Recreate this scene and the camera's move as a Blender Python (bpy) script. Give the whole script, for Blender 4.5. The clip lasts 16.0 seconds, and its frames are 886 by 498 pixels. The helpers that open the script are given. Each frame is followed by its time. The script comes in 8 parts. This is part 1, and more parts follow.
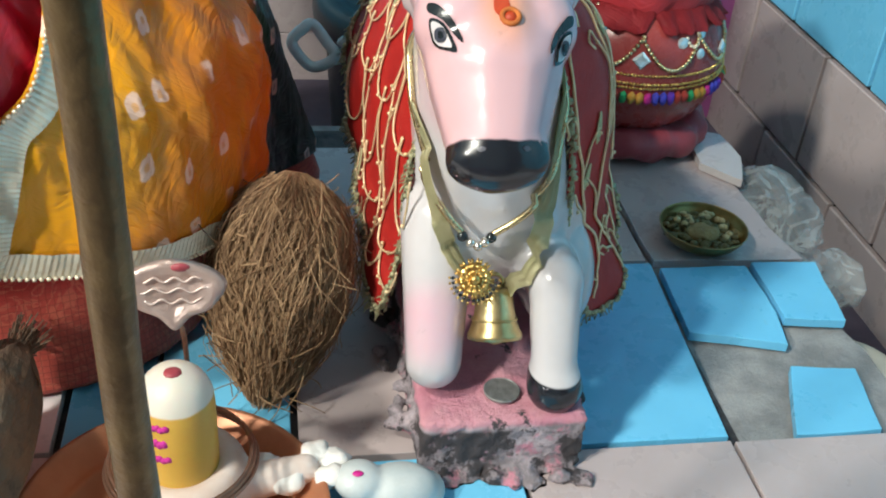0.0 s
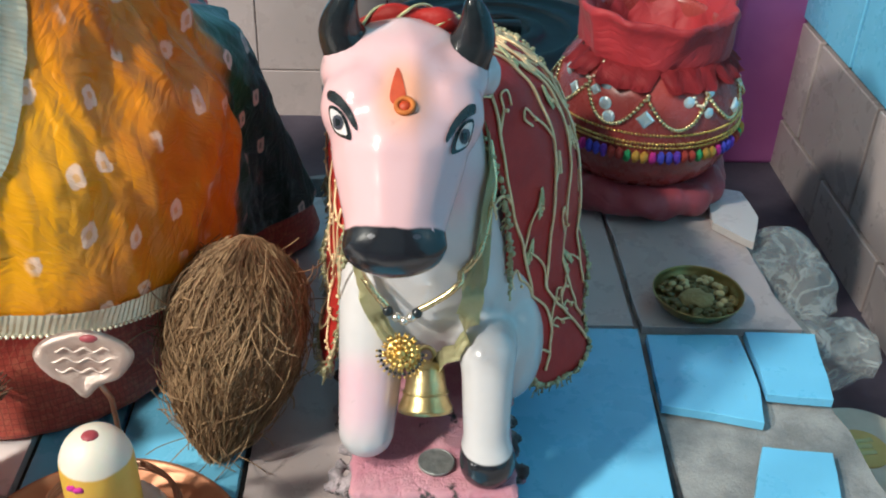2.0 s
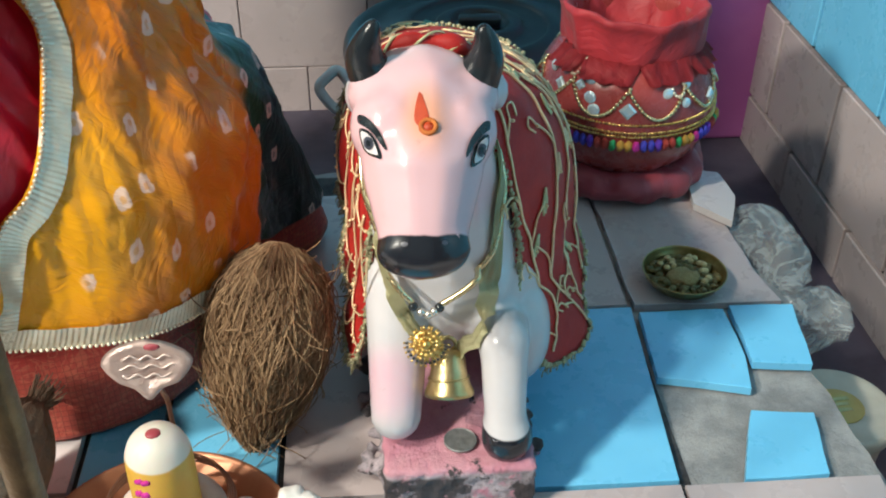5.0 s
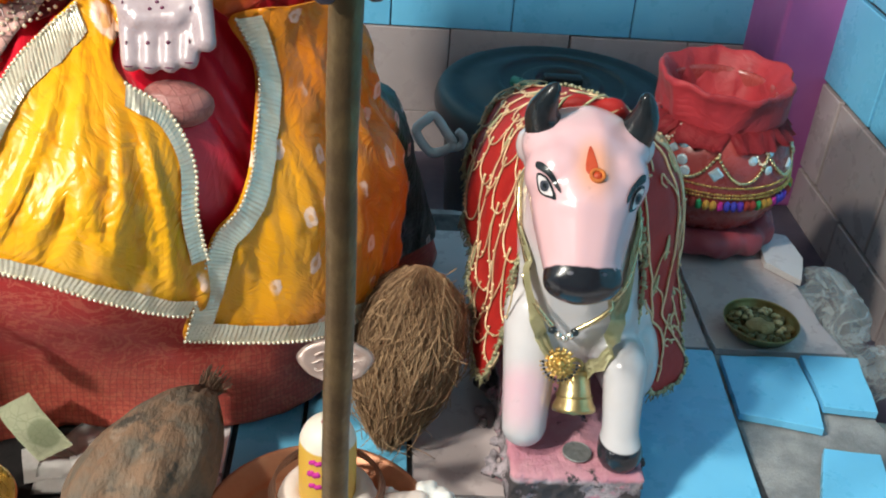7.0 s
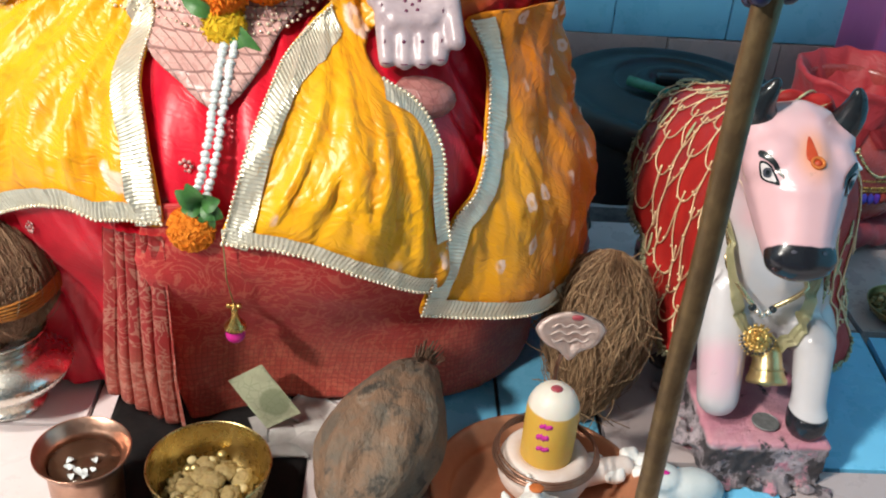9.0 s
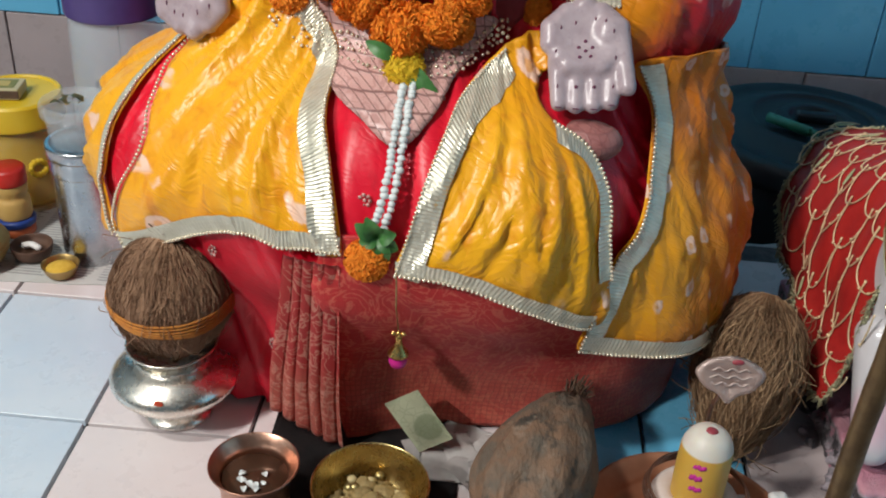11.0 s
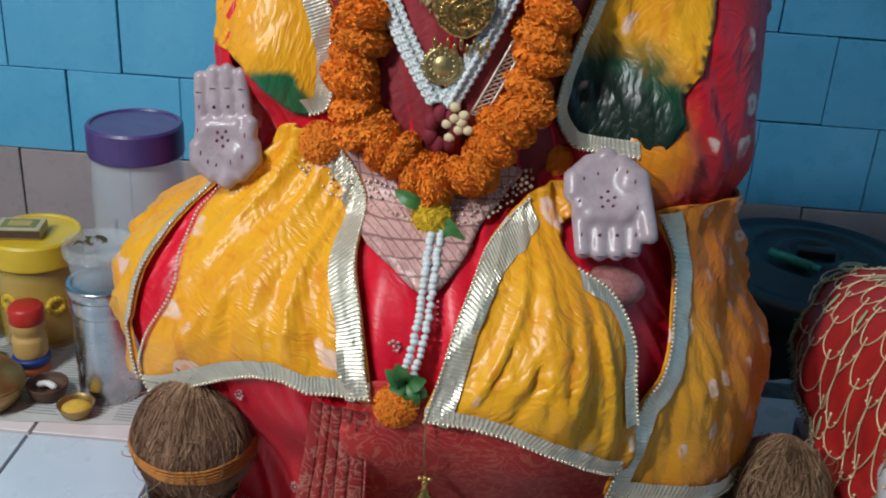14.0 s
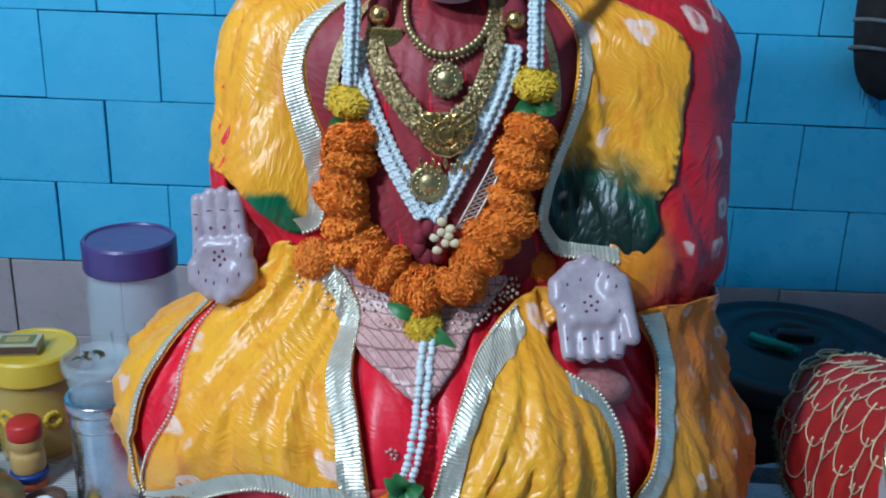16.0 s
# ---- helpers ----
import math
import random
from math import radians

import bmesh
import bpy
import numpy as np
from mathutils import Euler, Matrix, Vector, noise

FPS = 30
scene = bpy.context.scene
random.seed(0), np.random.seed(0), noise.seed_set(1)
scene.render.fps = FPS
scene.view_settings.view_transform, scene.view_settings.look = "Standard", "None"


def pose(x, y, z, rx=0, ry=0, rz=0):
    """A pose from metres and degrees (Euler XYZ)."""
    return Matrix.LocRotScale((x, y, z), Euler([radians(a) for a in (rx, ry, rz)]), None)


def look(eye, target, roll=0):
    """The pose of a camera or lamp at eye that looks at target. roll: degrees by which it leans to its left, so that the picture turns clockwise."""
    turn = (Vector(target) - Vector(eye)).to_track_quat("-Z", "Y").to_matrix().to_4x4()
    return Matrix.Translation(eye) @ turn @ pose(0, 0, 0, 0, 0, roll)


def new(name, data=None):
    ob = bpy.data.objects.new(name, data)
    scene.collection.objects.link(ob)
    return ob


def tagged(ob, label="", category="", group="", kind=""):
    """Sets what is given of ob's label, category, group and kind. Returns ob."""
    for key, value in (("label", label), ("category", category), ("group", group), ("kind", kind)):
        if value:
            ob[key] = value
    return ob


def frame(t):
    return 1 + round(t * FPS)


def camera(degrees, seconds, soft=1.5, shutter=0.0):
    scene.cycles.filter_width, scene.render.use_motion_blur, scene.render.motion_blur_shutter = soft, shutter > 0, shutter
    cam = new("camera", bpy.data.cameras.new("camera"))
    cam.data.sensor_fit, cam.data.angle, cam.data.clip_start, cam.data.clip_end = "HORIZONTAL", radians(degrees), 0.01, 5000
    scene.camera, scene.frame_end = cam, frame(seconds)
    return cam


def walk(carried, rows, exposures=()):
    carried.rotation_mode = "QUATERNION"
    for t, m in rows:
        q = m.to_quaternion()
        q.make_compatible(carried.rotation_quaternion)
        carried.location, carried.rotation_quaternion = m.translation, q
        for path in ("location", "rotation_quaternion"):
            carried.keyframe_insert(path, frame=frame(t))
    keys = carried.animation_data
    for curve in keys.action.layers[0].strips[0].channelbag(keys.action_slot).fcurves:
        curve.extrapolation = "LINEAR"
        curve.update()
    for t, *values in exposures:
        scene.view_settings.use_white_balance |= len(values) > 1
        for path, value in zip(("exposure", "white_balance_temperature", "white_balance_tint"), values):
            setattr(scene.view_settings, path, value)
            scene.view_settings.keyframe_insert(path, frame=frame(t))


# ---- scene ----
cam = camera(47.0, 16.0, soft=2.0)
PATH = [
    (0, (0.014, -0.118, 0.47), (0.336, 1.509, -0.648), 4.9),
    (0.5, (0.029, -0.116, 0.481), (0.337, 1.536, -0.603), 5.0),
    (1, (0.051, -0.123, 0.49), (0.297, 1.521, -0.622), 4.1),
    (1.5, (0.088, -0.123, 0.495), (0.233, 1.531, -0.621), 3.3),
    (2, (0.128, -0.113, 0.507), (0.206, 1.553, -0.597), 2.1),
    (2.5, (0.155, -0.124, 0.533), (0.193, 1.552, -0.558), 1.6),
    (3, (0.153, -0.125, 0.537), (0.148, 1.544, -0.565), 0.2),
    (3.2, (0.158, -0.123, 0.541), (0.125, 1.542, -0.566), -0.6),
    (5.3, (0.059, -0.169, 0.56), (0.293, 1.456, -0.583), 1.2),
    (5.5, (0.024, -0.18, 0.571), (0.338, 1.437, -0.564), 2.1),
    (6, (-0.014, -0.196, 0.584), (0.314, 1.436, -0.525), 4.3),
    (6.5, (-0.015, -0.21, 0.588), (0.18, 1.46, -0.496), 4.5),
    (7, (-0.016, -0.237, 0.595), (0.124, 1.448, -0.473), 4.9),
    (7.5, (-0.062, -0.265, 0.594), (0.088, 1.391, -0.518), 4.2),
    (8, (-0.117, -0.282, 0.594), (0.02, 1.375, -0.517), 4.8),
    (8.5, (-0.155, -0.289, 0.6), (0.004, 1.385, -0.483), 4.9),
    (9, (-0.178, -0.295, 0.605), (-0.058, 1.394, -0.46), 4.7),
    (9.5, (-0.201, -0.3, 0.609), (-0.154, 1.394, -0.452), 4.9),
    (11.8, (-0.231, -0.312, 0.633), (-0.334, 1.4, -0.396), 3.4),
    (12, (-0.229, -0.312, 0.629), (-0.338, 1.403, -0.393), 3.5),
    (12.5, (-0.246, -0.317, 0.632), (-0.358, 1.41, -0.37), 2.9),
    (13, (-0.262, -0.321, 0.636), (-0.336, 1.427, -0.333), 2.9),
    (13.5, (-0.268, -0.318, 0.638), (-0.336, 1.461, -0.276), 3.7),
    (14, (-0.261, -0.316, 0.649), (-0.33, 1.499, -0.188), 3.6),
    (14.5, (-0.264, -0.323, 0.656), (-0.331, 1.509, -0.145), 3.4),
    (15, (-0.268, -0.329, 0.666), (-0.336, 1.526, -0.078), 2.7),
    (15.5, (-0.267, -0.337, 0.677), (-0.336, 1.544, 0.0), 1.4),
    (16, (-0.267, -0.34, 0.683), (-0.312, 1.537, -0.004), 1.8),
]
walk(cam, [(t, look(eye, target, roll)) for t, eye, target, roll in PATH],
     [(0.0, -0.50, 6600, 9), (3.2, -0.40, 6900, 11), (5.5, -0.42, 6800, 10), (8.5, -0.66, 6700, 14), (9.7, -0.80, 6700, 16), (12.0, -1.56, 6000, 13), (14.0, -1.58, 5850, 13), (15.0, -1.60, 5700, 13), (15.5, -1.54, 5450, 8), (16.0, -1.50, 4700, 6)])

# ---- world and lights ----
world = bpy.data.worlds.new("world")
scene.world = world
world.use_nodes = True
sky = world.node_tree.nodes.new("ShaderNodeTexSky")
sky.sky_type, sky.sun_disc = "NISHITA", False
sky.sun_elevation, sky.sun_rotation = radians(35), radians(200)
world.node_tree.links.new(sky.outputs[0], world.node_tree.nodes["Background"].inputs[0])
world.node_tree.nodes["Background"].inputs[1].default_value = 0.005


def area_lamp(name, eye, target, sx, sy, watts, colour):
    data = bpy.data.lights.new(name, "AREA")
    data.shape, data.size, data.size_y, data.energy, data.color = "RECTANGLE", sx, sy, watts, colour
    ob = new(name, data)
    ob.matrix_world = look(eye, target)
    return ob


# two bare bulbs that hang in front of the altar, to the left, and an added weak fill from the front
area_lamp("hanging_bulb_light", (-1.20, -0.40, 1.95), (-0.05, 0.5, 0.15), 0.13, 0.13, 54, (1.0, 0.985, 0.88))
area_lamp("low_bulb_light", (-1.66, -0.95, 1.62), (-0.05, 0.6, 0.15), 0.14, 0.14, 80, (1.0, 0.985, 0.90))
area_lamp("front_fill_light", (0.1, -1.9, 1.80), (0.1, 0.6, 0.1), 1.2, 0.10, 1.2, (0.86, 0.94, 1.0))


# ---- materials ----
class Graph:
    """A small node builder for one material."""

    def __init__(self, name):
        self.m = bpy.data.materials.new(name)
        self.m.use_nodes = True
        self.t = self.m.node_tree
        self.b = self.t.nodes["Principled BSDF"]
        self.co = self.add("ShaderNodeTexCoord").outputs["Object"]

    def add(self, kind, **kw):
        n = self.t.nodes.new(kind)
        for k, v in kw.items():
            setattr(n, k, v)
        return n

    def put(self, socket, v):
        if isinstance(v, bpy.types.NodeSocket):
            self.t.links.new(v, socket)
        elif isinstance(v, (tuple, list)) and len(v) == 3 and socket.type == "RGBA":
            socket.default_value = (*v, 1)
        else:
            socket.default_value = v

    def math(self, op, a, b=0.0, c=0.0, clamp=False):
        n = self.add("ShaderNodeMath", operation=op, use_clamp=clamp)
        for s, v in zip(n.inputs, (a, b, c)):
            self.put(s, v)
        return n.outputs[0]

    def vec(self, op, a, b=(0, 0, 0), scale=None):
        n = self.add("ShaderNodeVectorMath", operation=op)
        self.put(n.inputs[0], a)
        self.put(n.inputs[1], b)
        if scale is not None:
            self.put(n.inputs["Scale"], scale)
        return n.outputs["Value"] if op in ("DISTANCE", "LENGTH", "DOT_PRODUCT") else n.outputs[0]

    def xyz(self, v=None):
        n = self.add("ShaderNodeSeparateXYZ")
        self.put(n.inputs[0], v or self.co)
        return n.outputs

    def noise(self, scale, detail=4.0, rough=0.55, co=None, dist=0.0):
        n = self.add("ShaderNodeTexNoise")
        for k, v in (("Scale", scale), ("Detail", detail), ("Roughness", rough), ("Distortion", dist)):
            n.inputs[k].default_value = v
        self.put(n.inputs["Vector"], co or self.co)
        return n.outputs["Fac"]

    def voronoi(self, scale, co=None, feature="F1", rnd=1.0):
        n = self.add("ShaderNodeTexVoronoi", feature=feature)
        n.inputs["Scale"].default_value = scale
        n.inputs["Randomness"].default_value = rnd
        self.put(n.inputs["Vector"], co or self.co)
        return n.outputs["Distance"]

    def wave(self, scale, dist=0.0, co=None, axis="X"):
        n = self.add("ShaderNodeTexWave", bands_direction=axis)
        n.inputs["Scale"].default_value, n.inputs["Distortion"].default_value = scale, dist
        self.put(n.inputs["Vector"], co or self.co)
        return n.outputs["Fac"]

    def band(self, v, lo, hi):
        n = self.add("ShaderNodeMapRange", interpolation_type="SMOOTHSTEP")
        self.put(n.inputs["Value"], v)
        n.inputs["From Min"].default_value, n.inputs["From Max"].default_value = lo, hi
        return n.outputs[0]

    def mix(self, f, a, b):
        n = self.add("ShaderNodeMix", data_type="RGBA")
        self.put(n.inputs["Factor"], f)
        self.put(n.inputs[6], a)
        self.put(n.inputs[7], b)
        return n.outputs[2]

    def random(self):
        return self.add("ShaderNodeObjectInfo").outputs["Random"]

    def island(self):
        return self.add("ShaderNodeNewGeometry").outputs["Random Per Island"]

    def bump(self, height, strength=0.3, distance=0.002):
        n = self.add("ShaderNodeBump")
        n.inputs["Strength"].default_value, n.inputs["Distance"].default_value = strength, distance
        self.put(n.inputs["Height"], height)
        self.put(self.b.inputs["Normal"], n.outputs[0])

    def done(self, colour, rough=0.5, metal=0.0, **kw):
        self.put(self.b.inputs["Base Color"], colour)
        self.put(self.b.inputs["Roughness"], rough)
        self.put(self.b.inputs["Metallic"], metal)
        for k, v in kw.items():
            self.put(self.b.inputs[k], v)
        return self.m


def surf(name, c1, c2, scale=25, rough=0.5, metal=0.0, bump=0.2, bscale=300, dist=0.001, rand=0.0, vary=0.12, **kw):
    """A surface that wanders between two colours, with fine relief and uneven gloss."""
    g = Graph(name)
    co = g.co
    if rand:
        co = g.vec("ADD", g.co, g.vec("SCALE", (7.0, 5.0, 3.0), scale=g.random()))
    big = g.band(g.noise(scale, 5, 0.6, co), 0.32, 0.68)
    col = g.mix(big, c1, c2)
    if rand:
        hsv = g.add("ShaderNodeHueSaturation")
        g.put(hsv.inputs["Value"], g.math("MULTIPLY_ADD", g.random(), rand, 1 - rand / 2))
        g.put(hsv.inputs["Color"], col)
        col = hsv.outputs[0]
    fine = g.noise(bscale, 3, 0.6, co)
    if bump:
        g.bump(fine, bump, dist)
    r = g.math("MULTIPLY_ADD", g.noise(scale * 2.7, 4, 0.6, co), vary * 2, rough - vary, clamp=True)
    return g.done(col, r, metal, **kw)


def lin(r, g, b):
    """Linear colour from everyday 0 to 255 values."""
    return tuple(((c / 255 + 0.055) / 1.055) ** 2.4 if c > 10 else c / 255 / 12.92 for c in (r, g, b))


def tile_mat(name, c1, c2, rand=0.10):
    g = Graph(name)
    co = g.vec("ADD", g.co, g.vec("SCALE", (7.0, 5.0, 3.0), scale=g.random()))
    cloud = g.band(g.noise(9, 5, 0.6, co), 0.3, 0.7)
    col = g.mix(cloud, c1, c2)
    stain = g.band(g.noise(42, 6, 0.7, co), 0.62, 0.80)
    col = g.mix(g.math("MULTIPLY", stain, 0.35), col, (0.22, 0.19, 0.18))
    speck = g.band(g.noise(260, 3, 0.6, co), 0.68, 0.78)
    col = g.mix(g.math("MULTIPLY", speck, 0.25), col, (0.12, 0.10, 0.10))
    hsv = g.add("ShaderNodeHueSaturation")
    g.put(hsv.inputs["Value"], g.math("MULTIPLY_ADD", g.random(), rand, 1 - rand / 2))
    g.put(hsv.inputs["Color"], col)
    g.bump(g.noise(30, 4, 0.5, co), 0.12, 0.002)
    r = g.math("MULTIPLY_ADD", g.noise(24, 5, 0.65, co), 0.35, 0.12, clamp=True)
    return g.done(hsv.outputs[0], r, 0.0)


M = {}
M["tile_blue"] = tile_mat("blue_glazed_tile", (0.14, 0.51, 0.79), (0.17, 0.56, 0.83))
M["tile_pink"] = tile_mat("pinkish_grey_tile", (0.44, 0.375, 0.375), (0.50, 0.42, 0.42))
M["tile_pale"] = tile_mat("pale_pink_floor_tile", (0.70, 0.63, 0.63), (0.76, 0.69, 0.69))
M["tile_white"] = tile_mat("pale_glazed_tile", (0.52, 0.62, 0.72), (0.60, 0.68, 0.75))
M["grout"] = surf("dark_grout", (0.025, 0.025, 0.03), (0.08, 0.075, 0.075), 60, 0.9, bump=0.5)
M["cement"] = surf("grey_cement", (0.20, 0.205, 0.21), (0.33, 0.33, 0.33), 35, 0.9, bump=0.6, bscale=400, dist=0.002)
M["purple"] = surf("purple_painted_cement", (0.060, 0.052, 0.080), (0.095, 0.080, 0.115), 14, 0.7, bump=0.4)
M["magenta"] = surf("magenta_wall_paint", (0.40, 0.10, 0.33), (0.46, 0.13, 0.38), 8, 0.45, bump=0.15, bscale=90)
M["plaster"] = surf("pale_blue_plaster", (0.28, 0.36, 0.40), (0.33, 0.41, 0.45), 5, 0.8)
M["white_ceiling"] = surf("white_distemper", (0.68, 0.68, 0.66), (0.75, 0.75, 0.73), 4, 0.9)
M["gold"] = surf("brass_gold", (0.80, 0.55, 0.20), (0.62, 0.40, 0.12), 80, 0.28, 1.0, bump=0.1)
M["gold_dull"] = surf("tarnished_gold", (0.55, 0.44, 0.20), (0.35, 0.27, 0.12), 120, 0.42, 0.9, bump=0.3)
M["brass"] = surf("brass", (0.70, 0.55, 0.25), (0.52, 0.38, 0.15), 60, 0.28, 1.0, bump=0.08)
M["steel"] = surf("stainless_steel", (0.54, 0.56, 0.58), (0.44, 0.46, 0.49), 50, 0.26, 1.0, bump=0.05, vary=0.06)
M["silver"] = surf("silver_plate", (0.90, 0.87, 0.80), (0.76, 0.72, 0.64), 40, 0.27, 1.0, bump=0.05)
M["copper"] = surf("copper", (0.62, 0.36, 0.26), (0.48, 0.28, 0.20), 50, 0.32, 1.0, bump=0.1)
M["terracotta"] = surf("terracotta", (0.42, 0.17, 0.09), (0.50, 0.22, 0.12), 40, 0.7, bump=0.3)
M["black_plastic"] = surf("black_plastic", (0.008, 0.012, 0.015), (0.014, 0.020, 0.024), 12, 0.42, bump=0.15)
M["white_chalk"] = surf("white_soapstone", (0.68, 0.67, 0.64), (0.78, 0.77, 0.75), 60, 0.55, bump=0.3)
M["black"] = surf("black_cloth", (0.010, 0.009, 0.010), (0.022, 0.018, 0.018), 40, 0.9, bump=0.4)


# ---- mesh helpers ----
def finish(bm, smooth=True, recalc=True):
    if recalc:
        bmesh.ops.recalc_face_normals(bm, faces=bm.faces)
    if smooth:
        for f in bm.faces:
            f.smooth = True
    return bm


def as_mesh(name, bm, mats):
    me = bpy.data.meshes.new(name)
    bm.to_mesh(me)
    bm.free()
    for m in mats if isinstance(mats, (list, tuple)) else (mats,):
        me.materials.append(m)
    return me


def part(name, bm, mats, parent=None, label=""):
    ob = new(name, as_mesh(name, bm, mats))
    if parent:
        ob.parent = parent
    return tagged(ob, label)


def thing(name, label, category, group="", kind=""):
    return tagged(new(name), label, category, group, kind)


def solo(name, bm, mats, label, category, group="", kind=""):
    return tagged(part(name, bm, mats), label, category, group, kind)


def box(bm, x0, x1, y0, y1, z0, z1, bevel=0.0, seg=2):
    vs = bmesh.ops.create_cube(bm, size=1)["verts"]
    for v in vs:
        v.co = Vector(((x0 + x1) / 2 + v.co.x * (x1 - x0), (y0 + y1) / 2 + v.co.y * (y1 - y0), (z0 + z1) / 2 + v.co.z * (z1 - z0)))
    if bevel:
        es = {e for v in vs for e in v.link_edges}
        bmesh.ops.bevel(bm, geom=list(es), offset=bevel, segments=seg, affect="EDGES", profile=0.5)
    return bm


def lathe(bm, profile, at=(0, 0, 0), n=40, wob=0.0, turn=None, mat=0):
    """A turned shape from (radius, height) pairs."""
    rings = []
    for k, (r, z) in enumerate(profile):
        ring = []
        for i in range(n):
            a = 2 * math.pi * i / n
            rr = r * (1 + wob * noise.noise((math.cos(a) * 1.7 + at[0] * 31, math.sin(a) * 1.7, z * 25)))
            p = Vector((rr * math.cos(a), rr * math.sin(a), z))
            if turn:
                p = turn @ p
            ring.append(bm.verts.new(p + Vector(at)))
        rings.append(ring)
    for a, b in zip(rings, rings[1:]):
        for i in range(n):
            f = bm.faces.new((a[i], a[(i + 1) % n], b[(i + 1) % n], b[i]))
            f.material_index = mat
    for ring, rev in ((rings[0], True), (rings[-1], False)):
        f = bm.faces.new(ring[::-1] if rev else ring)
        f.material_index = mat
    return bm


def tube(bm, pts, radius, n=8, closed=False, mat=0):
    """A round rod along points; radius a number or a function of 0..1."""
    pts = [Vector(p) for p in pts]
    m = len(pts)
    rings, up = [], Vector((0.13, 0.31, 0.94))
    for i, p in enumerate(pts):
        a = pts[(i - 1) % m] if closed or i else p
        b = pts[(i + 1) % m] if closed or i < m - 1 else p
        d = (b - a).normalized() if (b - a).length > 1e-9 else Vector((0, 0, 1))
        s = d.cross(up)
        if s.length < 1e-4:
            s = d.cross(Vector((1, 0, 0)))
        s.normalize()
        w = s.cross(d)
        r = radius(i / max(1, m - 1)) if callable(radius) else radius
        rings.append([bm.verts.new(p + (s * math.cos(2 * math.pi * j / n) + w * math.sin(2 * math.pi * j / n)) * r) for j in range(n)])
    pairs = list(zip(rings, rings[1:])) + ([(rings[-1], rings[0])] if closed else [])
    for a, b in pairs:
        for j in range(n):
            f = bm.faces.new((a[j], a[(j + 1) % n], b[(j + 1) % n], b[j]))
            f.material_index = mat
    if not closed:
        bm.faces.new(rings[0][::-1]).material_index = mat
        bm.faces.new(rings[-1]).material_index = mat
    return bm


def ball(bm, at, r, sub=2, turn=None, mat=0):
    """An ellipsoid; r a number or three."""
    r = (r, r, r) if isinstance(r, (int, float)) else r
    for v in (made := bmesh.ops.create_icosphere(bm, subdivisions=sub, radius=1)["verts"]):
        p = Vector((v.co.x * r[0], v.co.y * r[1], v.co.z * r[2]))
        v.co = (turn @ p if turn else p) + Vector(at)
    if mat:
        for f in {f for v in made for f in v.link_faces}:
            f.material_index = mat
    return bm


def curve(pts, per=8, closed=False):
    """A smooth line through points of any dimension."""
    pts = [np.array(p, float) for p in pts]
    m, out = len(pts), []
    for i in range(m if closed else m - 1):
        g = lambda k: pts[k % m] if closed else pts[min(max(k, 0), m - 1)]
        a, b, c, d = g(i - 1), g(i), g(i + 1), g(i + 2)
        for k in range(per):
            t = k / per
            out.append(0.5 * (2 * b + (c - a) * t + (2 * a - 5 * b + 4 * c - d) * t * t + (3 * b - a - 3 * c + d) * t ** 3))
    if not closed:
        out.append(pts[-1])
    return out


def remeshed(bm, voxel, smooth=6):
    """One closed skin round overlapping solids."""
    me = bpy.data.meshes.new("draft")
    bm.to_mesh(me)
    bm.free()
    ob = new("draft", me)
    r = ob.modifiers.new("skin", "REMESH")
    r.mode, r.voxel_size = "VOXEL", voxel
    s = ob.modifiers.new("ease", "SMOOTH")
    s.iterations, s.factor = smooth, 0.5
    out = bpy.data.meshes.new_from_object(ob.evaluated_get(bpy.context.evaluated_depsgraph_get()))
    bpy.data.objects.remove(ob)
    bpy.data.meshes.remove(me)
    bm = bmesh.new()
    bm.from_mesh(out)
    bpy.data.meshes.remove(out)
    return finish(bm)


def limb(bm, a, b, ra, rb, n=14):
    a, b = Vector(a), Vector(b)
    for i in range(n):
        t = i / (n - 1)
        ball(bm, a.lerp(b, t), ra + (rb - ra) * t, 2)


# ---- the room ----
BACK, RIGHT, LOW, SEAM = 1.38, 0.688, -0.225, 0.003   # back wall, side wall, sunk floor, blue-over-pink seam
W, H, GAP = 0.2, 0.15, 0.0022


def room():
    # west and south walls and ceiling are unseen, added to enclose the lamps
    walls = [("wall_north", (-2.0, 0.95, BACK + 0.006, BACK + 0.16)), ("wall_east", (RIGHT + 0.006, RIGHT + 0.16, -2.2, BACK + 0.006)),
             ("wall_west", (-2.16, -2.0, -2.2, BACK + 0.16)), ("wall_south", (-2.16, RIGHT + 0.16, -2.36, -2.2))]
    for name, (x0, x1, y0, y1) in walls:
        back = name in ("wall_north", "wall_east")
        ob = solo(name, box(bmesh.new(), x0, x1, y0, y1, LOW - 0.6, 2.4), M["grout"] if back else M["plaster"],
                  "tiled shrine wall, sky blue over pinkish grey" if back else "unseen pale blue plastered wall added to close the room", "wall", kind="structure")
        M[name] = ob
    solo("floor", box(bmesh.new(), -2.2, 0.9, -2.4, 1.6, LOW - 0.12, LOW), M["purple"], "sunk cement floor with worn purple paint", "floor", kind="structure")
    solo("ceiling", box(bmesh.new(), -2.2, 0.9, -2.4, 1.6, 2.4, 2.52), M["white_ceiling"], "unseen whitewashed flat ceiling added to close the room", "ceiling", kind="structure")
    pil = finish(box(bmesh.new(), 0.595, RIGHT + 0.004, 1.235, BACK + 0.004, LOW, 2.4, 0.006), False)
    solo("pillar", pil, M["magenta"], "square corner pillar in glossy magenta paint", "pillar", kind="structure")


